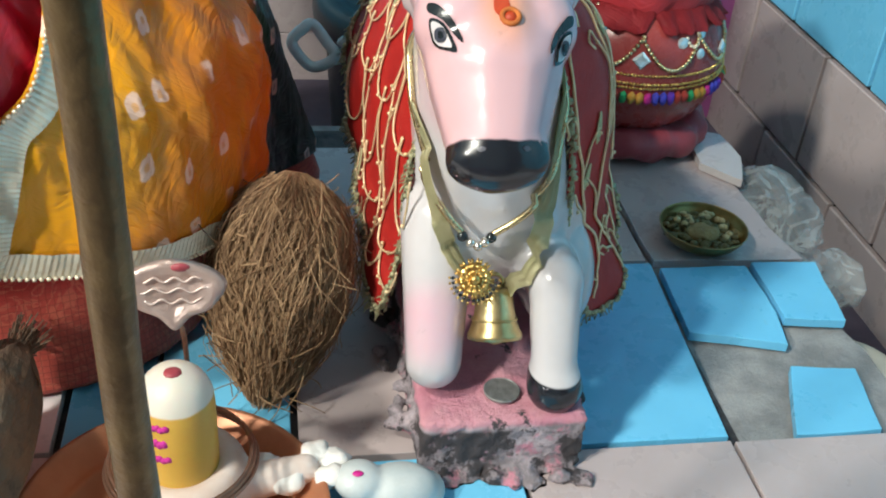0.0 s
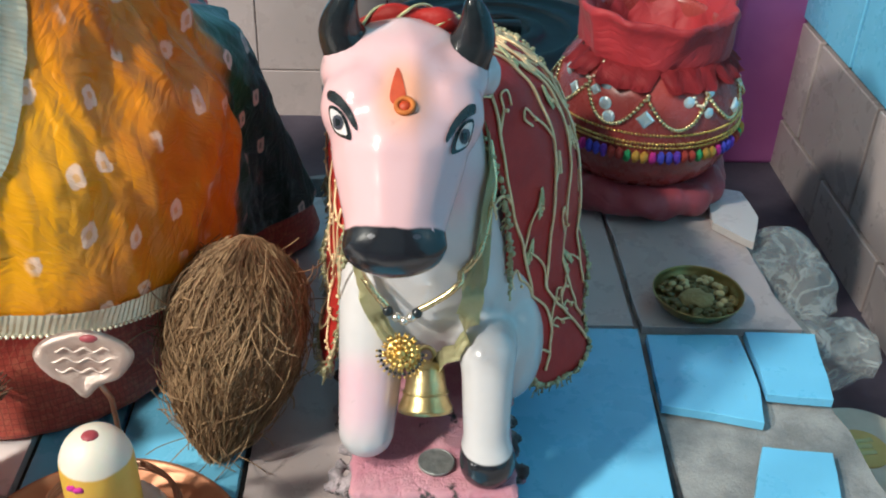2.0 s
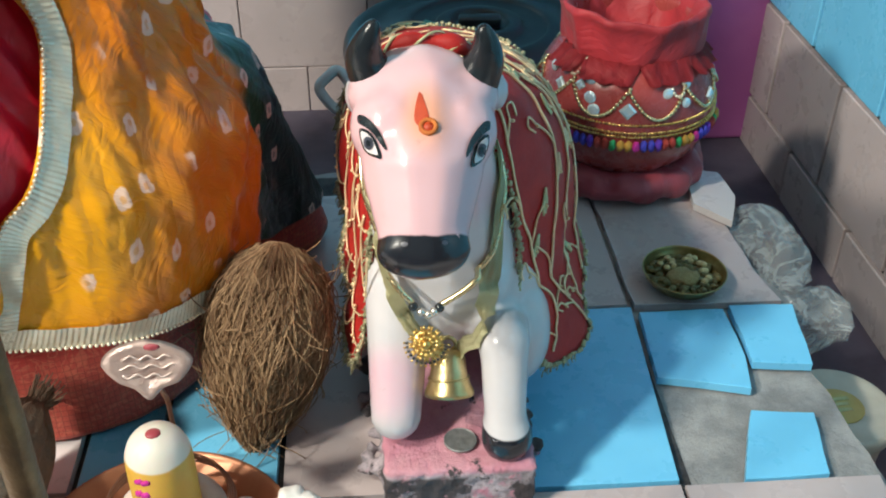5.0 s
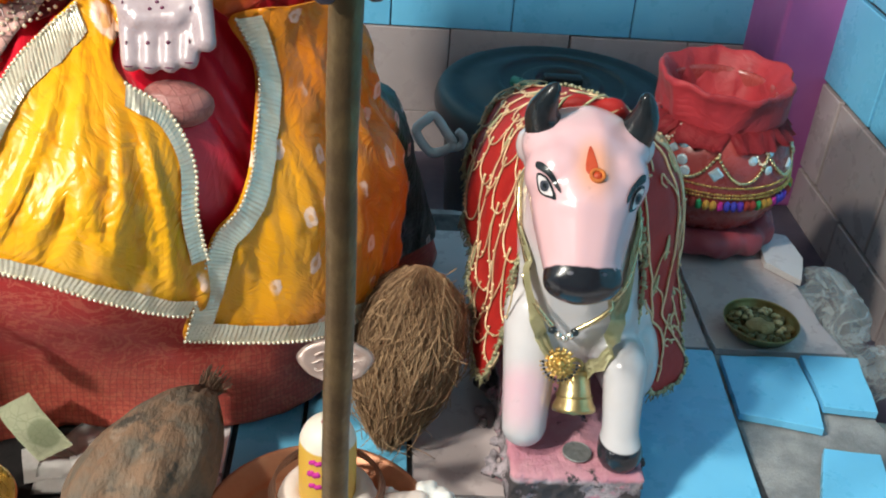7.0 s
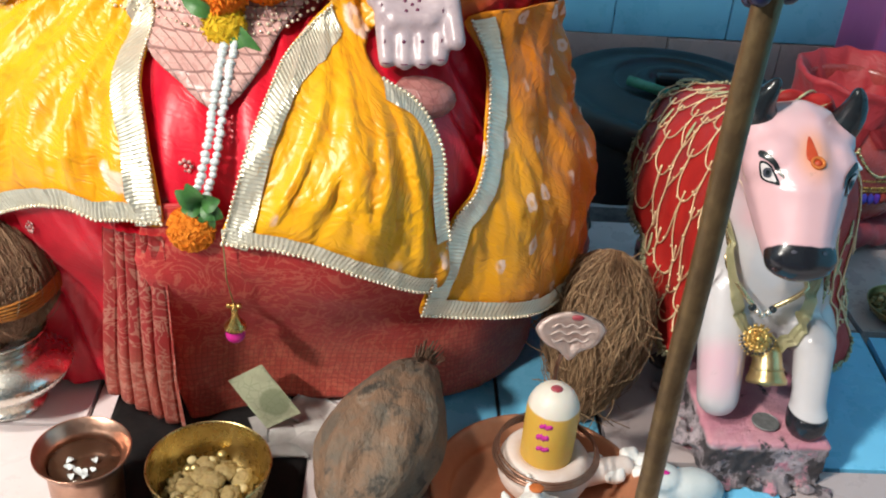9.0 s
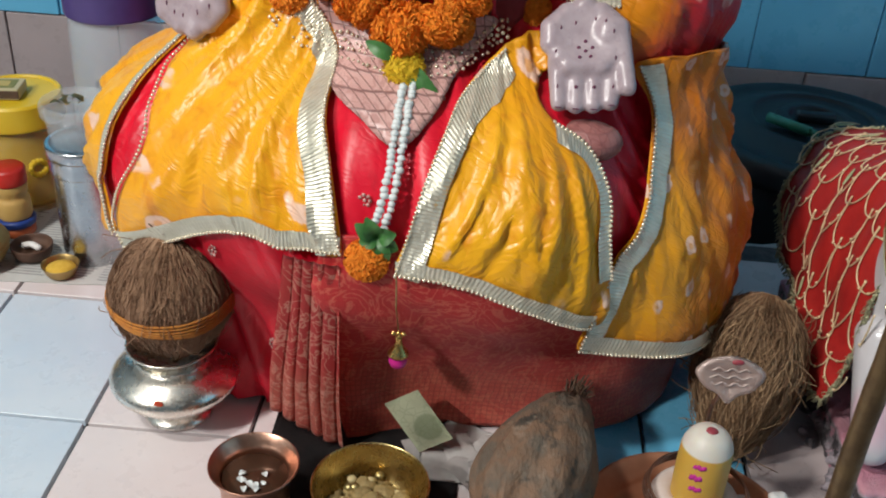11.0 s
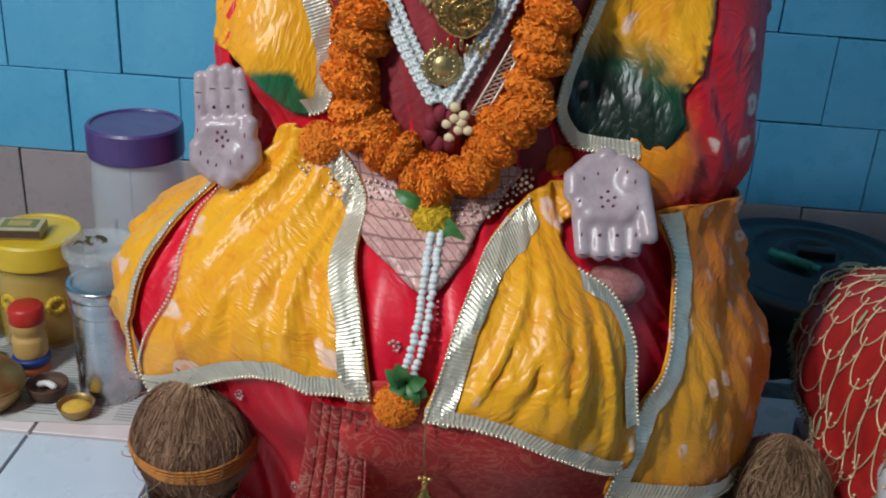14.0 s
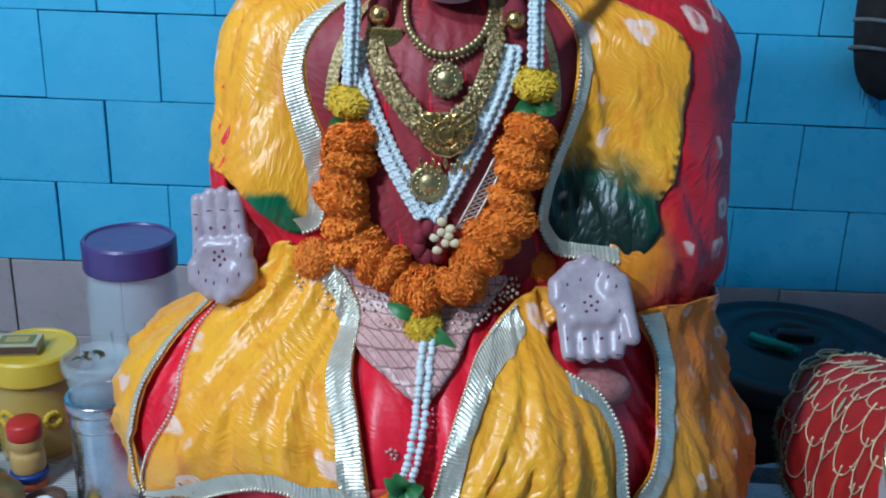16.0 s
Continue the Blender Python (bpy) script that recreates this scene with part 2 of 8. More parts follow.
def wall_tile_mesh(name, w, h, mat, axis):
    bm = bmesh.new()
    if axis == "y":
        box(bm, GAP / 2, w - GAP / 2, -0.004, 0.006, GAP / 2, h - GAP / 2, 0.0012, 1)
    else:
        e = 0.0032
        box(bm, -0.004, 0.006, e, w - e, e, h - e, 0.0014, 1)
    return as_mesh(name, finish(bm, False), mat)


def wall_tiles():
    rng = random.Random(4)
    for axis, wall in (("y", M["wall_north"]), ("x", M["wall_east"])):
        for colour in ("tile_blue", "tile_pink"):
            me = wall_tile_mesh("tile", W, H, M[colour], axis)
            rows = range(0, 7) if colour == "tile_blue" else range(-3, 0)
            for n in rows:
                odd = n % 2
                if axis == "y":
                    start, stop, off = -1.6, RIGHT - 0.21, (-0.1 if odd else 0.0)
                else:
                    start, stop, off = -0.42, BACK - 0.25, (-0.02 if odd else 0.08)
                s = start + off
                while s < stop + 0.1:
                    ob = new("tile", me)
                    z = SEAM + n * H
                    jit = lambda k: rng.uniform(-k, k)
                    ob.matrix_world = (pose(s + jit(.0008), BACK + jit(.0008), z + jit(.0008), 0, jit(.25), jit(.3)) if axis == "y"
                                       else pose(RIGHT + jit(.0008), s + jit(.0008), z + jit(.0008), jit(.25), 0, jit(.3)))
                    ob.parent = wall
                    s += W


room()


# ---- the altar platform ----
def slab(bm, outline, z0, z1, chip=0.0):
    """A flat piece with a polygon outline."""
    rng = random.Random(len(outline) + int(1000 * abs(outline[0][0])))
    pts = []
    for a, b in zip(outline, outline[1:] + outline[:1]):
        n = 1 if not chip else max(1, int(math.dist(a, b) / 0.02))
        for i in range(n):
            t = i / n
            j = rng.uniform(-chip, chip) if i else 0
            k = rng.uniform(-chip, chip) if i else 0
            pts.append((a[0] + (b[0] - a[0]) * t + j, a[1] + (b[1] - a[1]) * t + k))
    top = [bm.verts.new((x, y, z1)) for x, y in pts]
    low = [bm.verts.new((x, y, z0)) for x, y in pts]
    bm.faces.new(top)
    bm.faces.new(low[::-1])
    for i in range(len(pts)):
        k = (i + 1) % len(pts)
        bm.faces.new((top[k], top[i], low[i], low[k]))
    return bm


def platform():
    base = slab(bmesh.new(), [(-1.9, -0.1), (0.47, -0.1), (0.466, 0.3), (0.458, 0.38), (0.452, 0.45), (0.468, 0.53), (0.452, 0.618), (0.444, 0.692), (0.466, 0.738), (0.42, 0.80), (-1.9, 0.80)], LOW - 0.02, -0.0085, 0.004)
    ob = solo("altar_platform", finish(base, False), M["cement"], "raised cement altar platform faced with odd glazed tiles", "platform", kind="structure")
    part("grout_bed", finish(box(bmesh.new(), -1.89, 0.319, -0.09, 0.79, -0.0120, -0.0078), False), M["grout"], ob, "dark grout between the tiles")
    return ob


ALTAR = platform()


def altar_tiles():
    def tile(colour, outline, z=0.0, chip=0.0):
        bm = slab(bmesh.new(), outline, z - 0.0075, z, chip)
        bmesh.ops.recalc_face_normals(bm, faces=bm.faces)
        top = [e for e in bm.edges if all(v.co.z > z - 1e-5 for v in e.verts)]
        bmesh.ops.bevel(bm, geom=top, offset=0.0004, segments=1, affect="EDGES")
        part("tile", bm, M[colour], ALTAR)

    def rect(colour, x0, x1, y0, y1, z=0.0):
        tile(colour, [(x0 + .001, y0 + .001), (x1 - .001, y0 + .001), (x1 - .001, y1 - .001), (x0 + .001, y1 - .001)], z)

    # beside the bull: one whole blue tile, three broken ones on bare cement, pale tiles behind and in front
    tile("tile_blue", [(0.168, 0.338), (0.3085, 0.337), (0.3195, 0.538), (0.168, 0.538)])
    tile("tile_blue", [(0.3245, 0.528), (0.399, 0.528), (0.3995, 0.490), (0.3985, 0.464), (0.391, 0.426), (0.355, 0.436), (0.3195, 0.444)], 0.002, 0.0009)
    tile("tile_blue", [(0.405, 0.531), (0.462, 0.529), (0.450, 0.450), (0.402, 0.456), (0.4045, 0.49)], 0.003, 0.0008)
    tile("tile_blue", [(0.383, 0.403), (0.431, 0.397), (0.419, 0.335), (0.356, 0.334)], 0.001, 0.0008)
    rect("tile_pink", 0.168, 0.318, 0.541, 0.742)
    tile("tile_pink", [(0.324, 0.541), (0.456, 0.5385), (0.446, 0.59), (0.444, 0.654), (0.438, 0.692), (0.461, 0.733), (0.42, 0.76), (0.321, 0.742)], 0.0, 0.0013)
    rect("tile_pink", 0.022, 0.166, 0.541, 0.742)
    rect("tile_pink", 0.3105, 0.456, 0.136, 0.333)
    rect("tile_pink", 0.164, 0.3095, 0.136, 0.334)
    rect("tile_pink", 0.024, 0.166, 0.338, 0.538)
    rect("tile_blue", 0.02, 0.162, 0.136, 0.334)
    rect("tile_blue", -0.122, -0.068, 0.355, 0.552)
    rect("tile_blue", -0.066, 0.021, 0.355, 0.552)
    for i, c in enumerate(["tile_pale", "tile_pale", "tile_pale", "tile_pale", "tile_white", "tile_pale", "tile_white"] + ["tile_pale"] * 4):
        x1 = -0.126 - 0.148 * i
        rect("tile_pale" if i < 3 else c if i != 3 else "tile_white", x1 - 0.146, x1, 0.355 + 0.003 * i, 0.548)
        rect("tile_pale" if i < 2 else (["tile_pale", "tile_white", "tile_white"] + ["tile_pale"] * 8)[i - 2], x1 - 0.146, x1, 0.155, 0.353 + 0.003 * i)
        rect("tile_pale", x1 - 0.146, x1, 0.551, 0.748)
    for i in range(12):
        x1 = 0.018 - 0.148 * i
        rect("tile_pale", x1 - 0.146, x1, -0.05, 0.133)
    for i in range(3):
        rect("tile_pale", 0.022 + 0.148 * i, 0.168 + 0.148 * i, -0.05, 0.133)


# ---- the seated statue: one smooth form, on which the clothes are laid ----
AX, AY = -0.278, 0.60


def seated_form(p):
    """Distance of points (n, 3) from the draped seated figure."""
    def capsule(a, b, r):
        a, b = np.array(a), np.array(b)
        d = b - a
        t = np.clip(((p - a) @ d) / (d @ d), 0, 1)
        r0, r1 = r if isinstance(r, tuple) else (r, r)
        return np.linalg.norm(p - a - t[:, None] * d, axis=1) - (r0 + (r1 - r0) * t)

    def rbox(c, h, r):
        q = np.abs(p - np.array(c)) - (np.array(h) - r)
        return np.linalg.norm(np.maximum(q, 0), axis=1) + np.minimum(q.max(axis=1), 0) - r

    def join(a, b, k):
        h = np.clip(0.5 + 0.5 * (b - a) / k, 0, 1)
        return b * (1 - h) + a * h - k * h * (1 - h)

    # the skirt's base: upright sides, a wide round corner to the front right
    r = np.where(p[:, 0] < -0.275, 0.07, 0.122)
    q = np.abs(p[:, :2] - np.array((-0.275, 0.618))) - np.array((0.236, 0.207)) + r[:, None]
    d = np.maximum(np.linalg.norm(np.maximum(q, 0), axis=1) + np.minimum(q.max(axis=1), 0) - r, np.abs(p[:, 2] - 0.08) - 0.125)
    for a, b, r, k in [((-0.33, 0.455, 0.215), (-0.465, 0.50, 0.21), (0.112, 0.10), 0.04),
                       ((-0.225, 0.452, 0.21), (-0.105, 0.525, 0.18), (0.115, 0.092), 0.04),
                       ((-0.12, 0.560, 0.265), (-0.16, 0.515, 0.26), 0.073, 0.04),
                       ((-0.470, 0.535, 0.225), (-0.41, 0.505, 0.25), (0.080, 0.065), 0.04),
                       ((-0.42, 0.525, 0.27), (-0.375, 0.545, 0.38), (0.072, 0.062), 0.04),
                       ((-0.13, 0.535, 0.28), (-0.165, 0.545, 0.38), (0.070, 0.062), 0.04),
                       ((-0.055, 0.62, 0.17), (-0.005, 0.67, 0.0), 0.05, 0.05),
                       ((-0.28, 0.565, 0.26), (-0.285, 0.57, 0.50), 0.105, 0.05),
                       ((-0.40, 0.585, 0.52), (-0.13, 0.585, 0.52), 0.075, 0.04),
                       ((-0.115, 0.58, 0.53), (-0.115, 0.53, 0.38), 0.066, 0.03),
                       ((-0.415, 0.575, 0.53), (-0.424, 0.535, 0.43), 0.060, 0.03)]:
        d = join(d, capsule(a, b, r), k)
    d = join(d, rbox((-0.268, 0.635, 0.59), (0.190, 0.06, 0.21), 0.055), 0.03)
    return d


def radius_at(theta, z):
    """Distance from the upright axis to the form's skin; theta in degrees, 0 to the front, 90 to the right."""
    th, z = np.broadcast_arrays(np.radians(np.asarray(theta, float)), np.asarray(z, float))
    shape = th.shape
    th, z = th.ravel(), z.ravel()
    r = np.full(th.shape, 0.5)
    for _ in range(40):
        p = np.stack([AX + r * np.sin(th), AY - r * np.cos(th), z], 1)
        r = np.maximum(r - 0.9 * seated_form(p), 0.01)
    return r.reshape(shape)


from mathutils.bvhtree import BVHTree
from mathutils.geometry import delaunay_2d_cdt

# the skin of the form as a smooth table over angle and height
TS, ZS = np.arange(-180, 181, 2.0), np.arange(-0.02, 0.869, 0.006)
SKIN = radius_at(*np.meshgrid(TS, ZS))
for _ in range(2):
    SKIN = (SKIN + 0.7 * np.roll(SKIN, 1, 1) + 0.7 * np.roll(SKIN, -1, 1)) / 2.4
    SKIN[1:-1] = (SKIN[1:-1] + 0.7 * SKIN[2:] + 0.7 * SKIN[:-2]) / 2.4
ARC = 0.0042   # metres of cloth to a degree


# cloth that hangs from the lap falls straight from its widest point
HANG = SKIN.copy()
LAP = int(np.searchsorted(ZS, 0.33))
HANG[:LAP] = 0.15 * SKIN[:LAP] + 0.85 * np.maximum.accumulate(SKIN[:LAP][::-1], axis=0)[::-1]
HANG += 0.028 * np.exp(-((TS[None, :] - 46) / 14) ** 2) * np.clip((0.22 - ZS[:, None]) / 0.08, 0, 1)


def skin(theta, z, table=None):
    T = SKIN if table is None else table
    theta, z = np.asarray(theta, float), np.asarray(z, float)
    i = np.clip((theta + 180) / 2.0, 0, len(TS) - 1.001)
    j = np.clip((z + 0.02) / 0.006, 0, len(ZS) - 1.001)
    a, b = i.astype(int), j.astype(int)
    f, g = i - a, j - b
    return (T[b, a] * (1 - f) + T[b, a + 1] * f) * (1 - g) + (T[b + 1, a] * (1 - f) + T[b + 1, a + 1] * f) * g


def around(s, z, out):
    """Cloth coordinates (metres round the figure, height) to a place."""
    th = s / ARC
    r = skin(th, z) + out
    t = np.radians(th)
    return np.stack([AX + r * np.sin(t), AY - r * np.cos(t), z], -1)


def hanging(s, z, out):
    """The same for cloth that falls free of the skirt below the lap."""
    th = s / ARC
    r = skin(th, z, HANG) + out
    t = np.radians(th)
    return np.stack([AX + r * np.sin(t), AY - r * np.cos(t), z], -1)


# the brocade skirt bridges the hollow under the lap
SKIRT = SKIN.copy()
for _ in range(60):
    SKIRT[1:-1] = np.maximum(SKIN[1:-1], (SKIRT[1:-1] + SKIRT[2:] + SKIRT[:-2]) / 3)


def skirted(s, z, out):
    th = s / ARC
    r = skin(th, z, SKIRT) + out
    t = np.radians(th)
    return np.stack([AX + r * np.sin(t), AY - r * np.cos(t), z], -1)


def ruffle(s, z, amp, fs, fz, seed=0.0):
    return amp * np.array([noise.noise((a * fs + seed, b * fz, seed * 1.7)) + 0.5 * noise.noise((a * fs * 2.3, b * fz * 2.1 + seed, 4.0)) for a, b in zip(np.ravel(s), np.ravel(z))]).reshape(np.shape(s))


def crease(s, z, amp, fs, fz, skew=0.0, seed=0.0):
    """Sharp-ridged folds that run mostly downwards."""
    n = np.array([noise.noise((a * fs + skew * b * fs + seed, b * fz, seed)) for a, b in zip(np.ravel(s), np.ravel(z))]).reshape(np.shape(s))
    return amp * (1 - 2.2 * np.abs(n))


def fan(s, z, s0, z0, amp, n, seed):
    """Folds that spread from a gathered point (degrees, height)."""
    r = np.maximum(z0 - z, 0.03)
    a = (s - s0 * ARC) / r
    out = np.zeros(np.shape(s))
    for k, (w, f) in enumerate(((1.0, 1.0), (0.45, 2.4))):
        q = np.array([noise.noise((x * n * f + seed, y * 5 * f, seed + k)) for x, y in zip(np.ravel(a), np.ravel(r))]).reshape(np.shape(s))
        out = out + w * (0.5 - 1.6 * np.abs(q))
    return amp * out * np.clip(r * 9, 0.3, 1.0)


class Cloth:
    """A cloth laid on a form: where(s, z, out) gives the place, fold(s, z) the relief."""

    def __init__(self, out=0.004, fold=None, where=around, unit=ARC):
        self.out, self.fold, self.where, self.unit = out, fold, where, unit

    def at(self, s, z, more=0.0):
        s, z = np.asarray(s, float), np.asarray(z, float)
        f = self.fold(s, z) if self.fold else 0.0
        return self.where(s, z, self.out + f + more)

    def line(self, pts, per=6, closed=False):
        return np.array(curve([(a * self.unit, b) for a, b in pts], per, closed))

    def panel(self, bm, pts, res=0.006, per=5, mat=0, thick=0.0016):
        loop = self.line(pts, per, True)
        lo, hi = loop.min(0), loop.max(0)
        g = np.stack(np.meshgrid(np.arange(lo[0], hi[0], res), np.arange(lo[1], hi[1], res)), -1).reshape(-1, 2)
        g[:, 0] += (np.round((g[:, 1] - lo[1]) / res) % 2) * res / 2
        x, y = g[:, 0], g[:, 1]
        inside = np.zeros(len(g), bool)
        near = np.full(len(g), 9.0)
        for a, b in zip(loop, np.roll(loop, -1, 0)):
            cross = ((a[1] > y) != (b[1] > y)) & (x < (b[0] - a[0]) * (y - a[1]) / (b[1] - a[1] + 1e-12) + a[0])
            inside ^= cross
            near = np.minimum(near, np.hypot(x - a[0], y - a[1]))
        g = g[inside & (near > res * 0.5)]
        n = len(loop)
        co, _, faces, *_ = delaunay_2d_cdt([Vector(p) for p in np.concatenate([loop, g])], [(i, (i + 1) % n) for i in range(n)], [], 1, 1e-6)
        q = np.array([tuple(c) for c in co])
        top = [bm.verts.new(p) for p in self.at(q[:, 0], q[:, 1])]
        low = [bm.verts.new(p) for p in self.at(q[:, 0], q[:, 1], -thick)]
        rim = {}
        for f in faces:
            for vs in ([top[i] for i in f], [low[i] for i in f[::-1]]):
                try:
                    k = bm.faces.new(vs)
                    k.smooth, k.material_index = True, mat
                except ValueError:
                    pass
            for a, b in zip(f, list(f[1:]) + [f[0]]):
                rim[(a, b)] = rim.get((a, b), 0) + 1
        for a, b in rim:
            if (b, a) not in rim:
                try:
                    bm.faces.new((top[b], top[a], low[a], low[b])).material_index = mat
                except ValueError:
                    pass
        return bm

    def ribbon(self, bm, pts, width, side=1, lift=0.002, step=0.0014, rows=9, mat=0):
        """Ridged metallic lace along a line, with its width to one side."""
        l = self.line(pts, 24)
        seg = np.hypot(*np.diff(l, axis=0).T)
        run = np.concatenate([[0], np.cumsum(seg)])
        n = max(4, int(run[-1] / step))
        t = np.linspace(0, run[-1], n)
        p = np.stack([np.interp(t, run, l[:, 0]), np.interp(t, run, l[:, 1])], 1)
        d = np.gradient(p, axis=0)
        d /= np.hypot(*d.T)[:, None] + 1e-9
        k = 9
        d = np.stack([np.convolve(np.pad(d[:, i], k, "edge"), np.ones(2 * k + 1) / (2 * k + 1), "valid") for i in (0, 1)], 1)
        d /= np.hypot(*d.T)[:, None] + 1e-9
        nrm = np.stack([-d[:, 1], d[:, 0]], 1) * side
        w = np.linspace(0, width, rows)
        q = p[:, None, :] + nrm[:, None, :] * w[None, :, None]
        up = lift + 0.0006 * (np.arange(n)[:, None] % 2) + 0.00015 * (np.arange(rows) % 2)[None, :]
        P = self.at(q[..., 0], q[..., 1], up)
        lay_grid(bm, P, mat)
        for f in bm.faces:
            f.smooth = False
        return bm

    def beads(self, bm, pts, r=0.0016, gap=0.0037, lift=0.003, mat=0):
        l = self.line(pts, 24)
        P = self.at(l[:, 0], l[:, 1], lift)
        seg = np.linalg.norm(np.diff(P, axis=0), axis=1)
        run = np.concatenate([[0], np.cumsum(seg)])
        for t in np.arange(0, run[-1], gap):
            ball(bm, [np.interp(t, run, P[:, i]) for i in range(3)], r, 1, mat=mat)
        return bm


def lay_grid(bm, P, mat=0, closed=False):
    n, m = P.shape[:2]
    vs = [[bm.verts.new(P[i, j]) for j in range(m)] for i in range(n)]
    for i in range(n - 1):
        for j in range(m if closed else m - 1):
            f = bm.faces.new((vs[i][j], vs[i][(j + 1) % m], vs[i + 1][(j + 1) % m], vs[i + 1][j]))
            f.material_index = mat
            f.smooth = True
    return vs


# ---- silks ----
def silk(name, c1, c2, zones=(), spots=True, crinkle=0.66, rough=0.34, spot_scale=21.0, keep_at=0.54, spot=0.22, slant=38):
    """Crinkled tie-dyed satin: zones are (centre, inner, outer, colour)."""
    g = Graph(name)
    x, y, z = g.xyz()
    col = g.mix(g.band(g.noise(14, 4, 0.6), 0.35, 0.7), c1, c2)
    # fold shade put into the colour: darker streaks that run along the folds
    fold_shade = g.noise(58, 3, 0.6, g.vec("MULTIPLY", g.vec("ADD", g.co, g.vec("SCALE", (0.25, 0.1, 0.0), scale=z)), (1.0, 1.0, 0.14)))
    col = g.mix(g.math("MULTIPLY", g.band(fold_shade, 0.52, 0.70), 0.55), col, tuple(c * k for c, k in zip(c2, (0.85, 0.62, 0.8))))
    for centre, r0, r1, c in zones:
        d = g.vec("DISTANCE", g.vec("ADD", g.co, g.vec("SCALE", (0.02, 0.02, 0.02), scale=g.noise(35, 4))), centre)
        col = g.mix(g.band(d, r1, r0), col, c)
    if spots:
        flat = g.add("ShaderNodeCombineXYZ")
        g.put(flat.inputs[0], g.math("MULTIPLY_ADD", y, 0.8, x))
        g.put(flat.inputs[1], z)
        v = g.add("ShaderNodeTexVoronoi", voronoi_dimensions="2D", distance="MINKOWSKI")
        v.inputs["Exponent"].default_value = 3.0
        v.inputs["Scale"].default_value, v.inputs["Randomness"].default_value = spot_scale, 0.45
        g.put(v.inputs["Vector"], g.vec("ADD", flat.outputs[0], g.vec("SCALE", (0.012, 0.012, 0), scale=g.noise(70, 3))))
        d = v.outputs["Distance"]
        ring = g.math("MULTIPLY", g.band(d, spot, spot * 0.78), g.math("SUBTRACT", 1.0, g.math("MULTIPLY", g.band(d, spot * 0.45, spot * 0.22), 0.6)))
        keep = g.band(g.noise(13, 2, 0.5), keep_at, keep_at + 0.05)
        col = g.mix(g.math("MULTIPLY", g.math("MULTIPLY", ring, keep), 0.85), col, (0.84, 0.60, 0.50))
    stain = g.band(g.noise(16, 5, 0.65, dist=0.6), 0.60, 0.76)
    col = g.mix(g.math("MULTIPLY", stain, 0.5), col, tuple(c * k for c, k in zip(c2, (0.62, 0.42, 0.5))))
    sheet = g.add("ShaderNodeCombineXYZ")
    g.put(sheet.inputs[0], g.math("MULTIPLY_ADD", y, 0.7, x))
    g.put(sheet.inputs[1], z)
    warp = g.vec("SCALE", (0.020, 0.020, 0.0), scale=g.noise(24, 2))
    bent = g.vec("ADD", sheet.outputs[0], warp)

    def wrinkle(turn, across, along):
        """Short ridges at a slant over the sheet."""
        m = g.add("ShaderNodeMapping", vector_type="TEXTURE")
        m.inputs["Rotation"].default_value = (0, 0, radians(turn))
        m.inputs["Scale"].default_value = (1 / along, 1 / across, 1)
        g.put(m.inputs["Vector"], bent)
        n = g.noise(1.0, 1.5, 0.5, m.outputs[0])
        return g.math("ABSOLUTE", g.math("SUBTRACT", n, 0.5))
    patch = g.band(g.noise(18, 2), 0.40, 0.60)
    fine = g.math("ADD", g.math("MULTIPLY", wrinkle(slant, 150, 42), patch), g.math("MULTIPLY", wrinkle(-0.8 * slant, 170, 46), g.math("SUBTRACT", 1.0, patch)))
    cr = g.math("ADD", g.math("MULTIPLY", fine, 0.85), g.math("MULTIPLY", wrinkle(84, 62, 10), 1.0))
    g.bump(cr, crinkle, 0.0048)
    r = g.math("MULTIPLY_ADD", g.noise(90, 3), 0.25, rough - 0.12)
    return g.done(col, r, 0.0, **{"Specular IOR Level": 0.5, "Sheen Weight": 0.06})


def brocade(name, c1, c2, rough=0.6, scale=190, motif=(0.45, 0.10, 0.08), lat=0.28, ground=None, figure=0.45):
    """A woven silk with a small lattice and faint large motifs; ground is its plain colour above the woven border."""
    g = Graph(name)
    x, y, z = g.xyz()
    flat = g.add("ShaderNodeCombineXYZ")
    g.put(flat.inputs[0], g.math("MULTIPLY_ADD", y, 0.8, x))
    g.put(flat.inputs[1], z)
    v = g.add("ShaderNodeTexVoronoi", voronoi_dimensions="2D", feature="DISTANCE_TO_EDGE")
    v.inputs["Scale"].default_value, v.inputs["Randomness"].default_value = scale, 0.12
    g.put(v.inputs["Vector"], flat.outputs[0])
    col = g.mix(g.band(g.noise(30, 4), 0.35, 0.65), c1, c2)
    big = g.band(g.math("ABSOLUTE", g.math("SUBTRACT", g.noise(38, 2, 0.5, dist=2.5), 0.5)), 0.05, 0.02)
    col = g.mix(g.math("MULTIPLY", big, figure), col, motif)
    lattice = g.band(v.outputs["Distance"], 0.10, 0.03)
    if ground:
        above = g.band(g.math("MULTIPLY_ADD", g.noise(9, 3), 0.05, z), 0.085, 0.130)
        plain = g.mix(g.math("MULTIPLY", big, figure), ground, motif)
        col = g.mix(above, col, plain)
        lattice = g.math("MULTIPLY", lattice, g.math("SUBTRACT", 1.0, g.math("MULTIPLY", above, 0.8)))
    col = g.mix(g.math("MULTIPLY", lattice, lat), col, (c1[0] * 0.35, c1[1] * 0.3, c1[2] * 0.3))
    g.bump(g.math("ADD", lattice, g.noise(400, 2)), 0.25, 0.0015)
    return g.done(col, rough, 0.0, **{"Sheen Weight": 0.08})


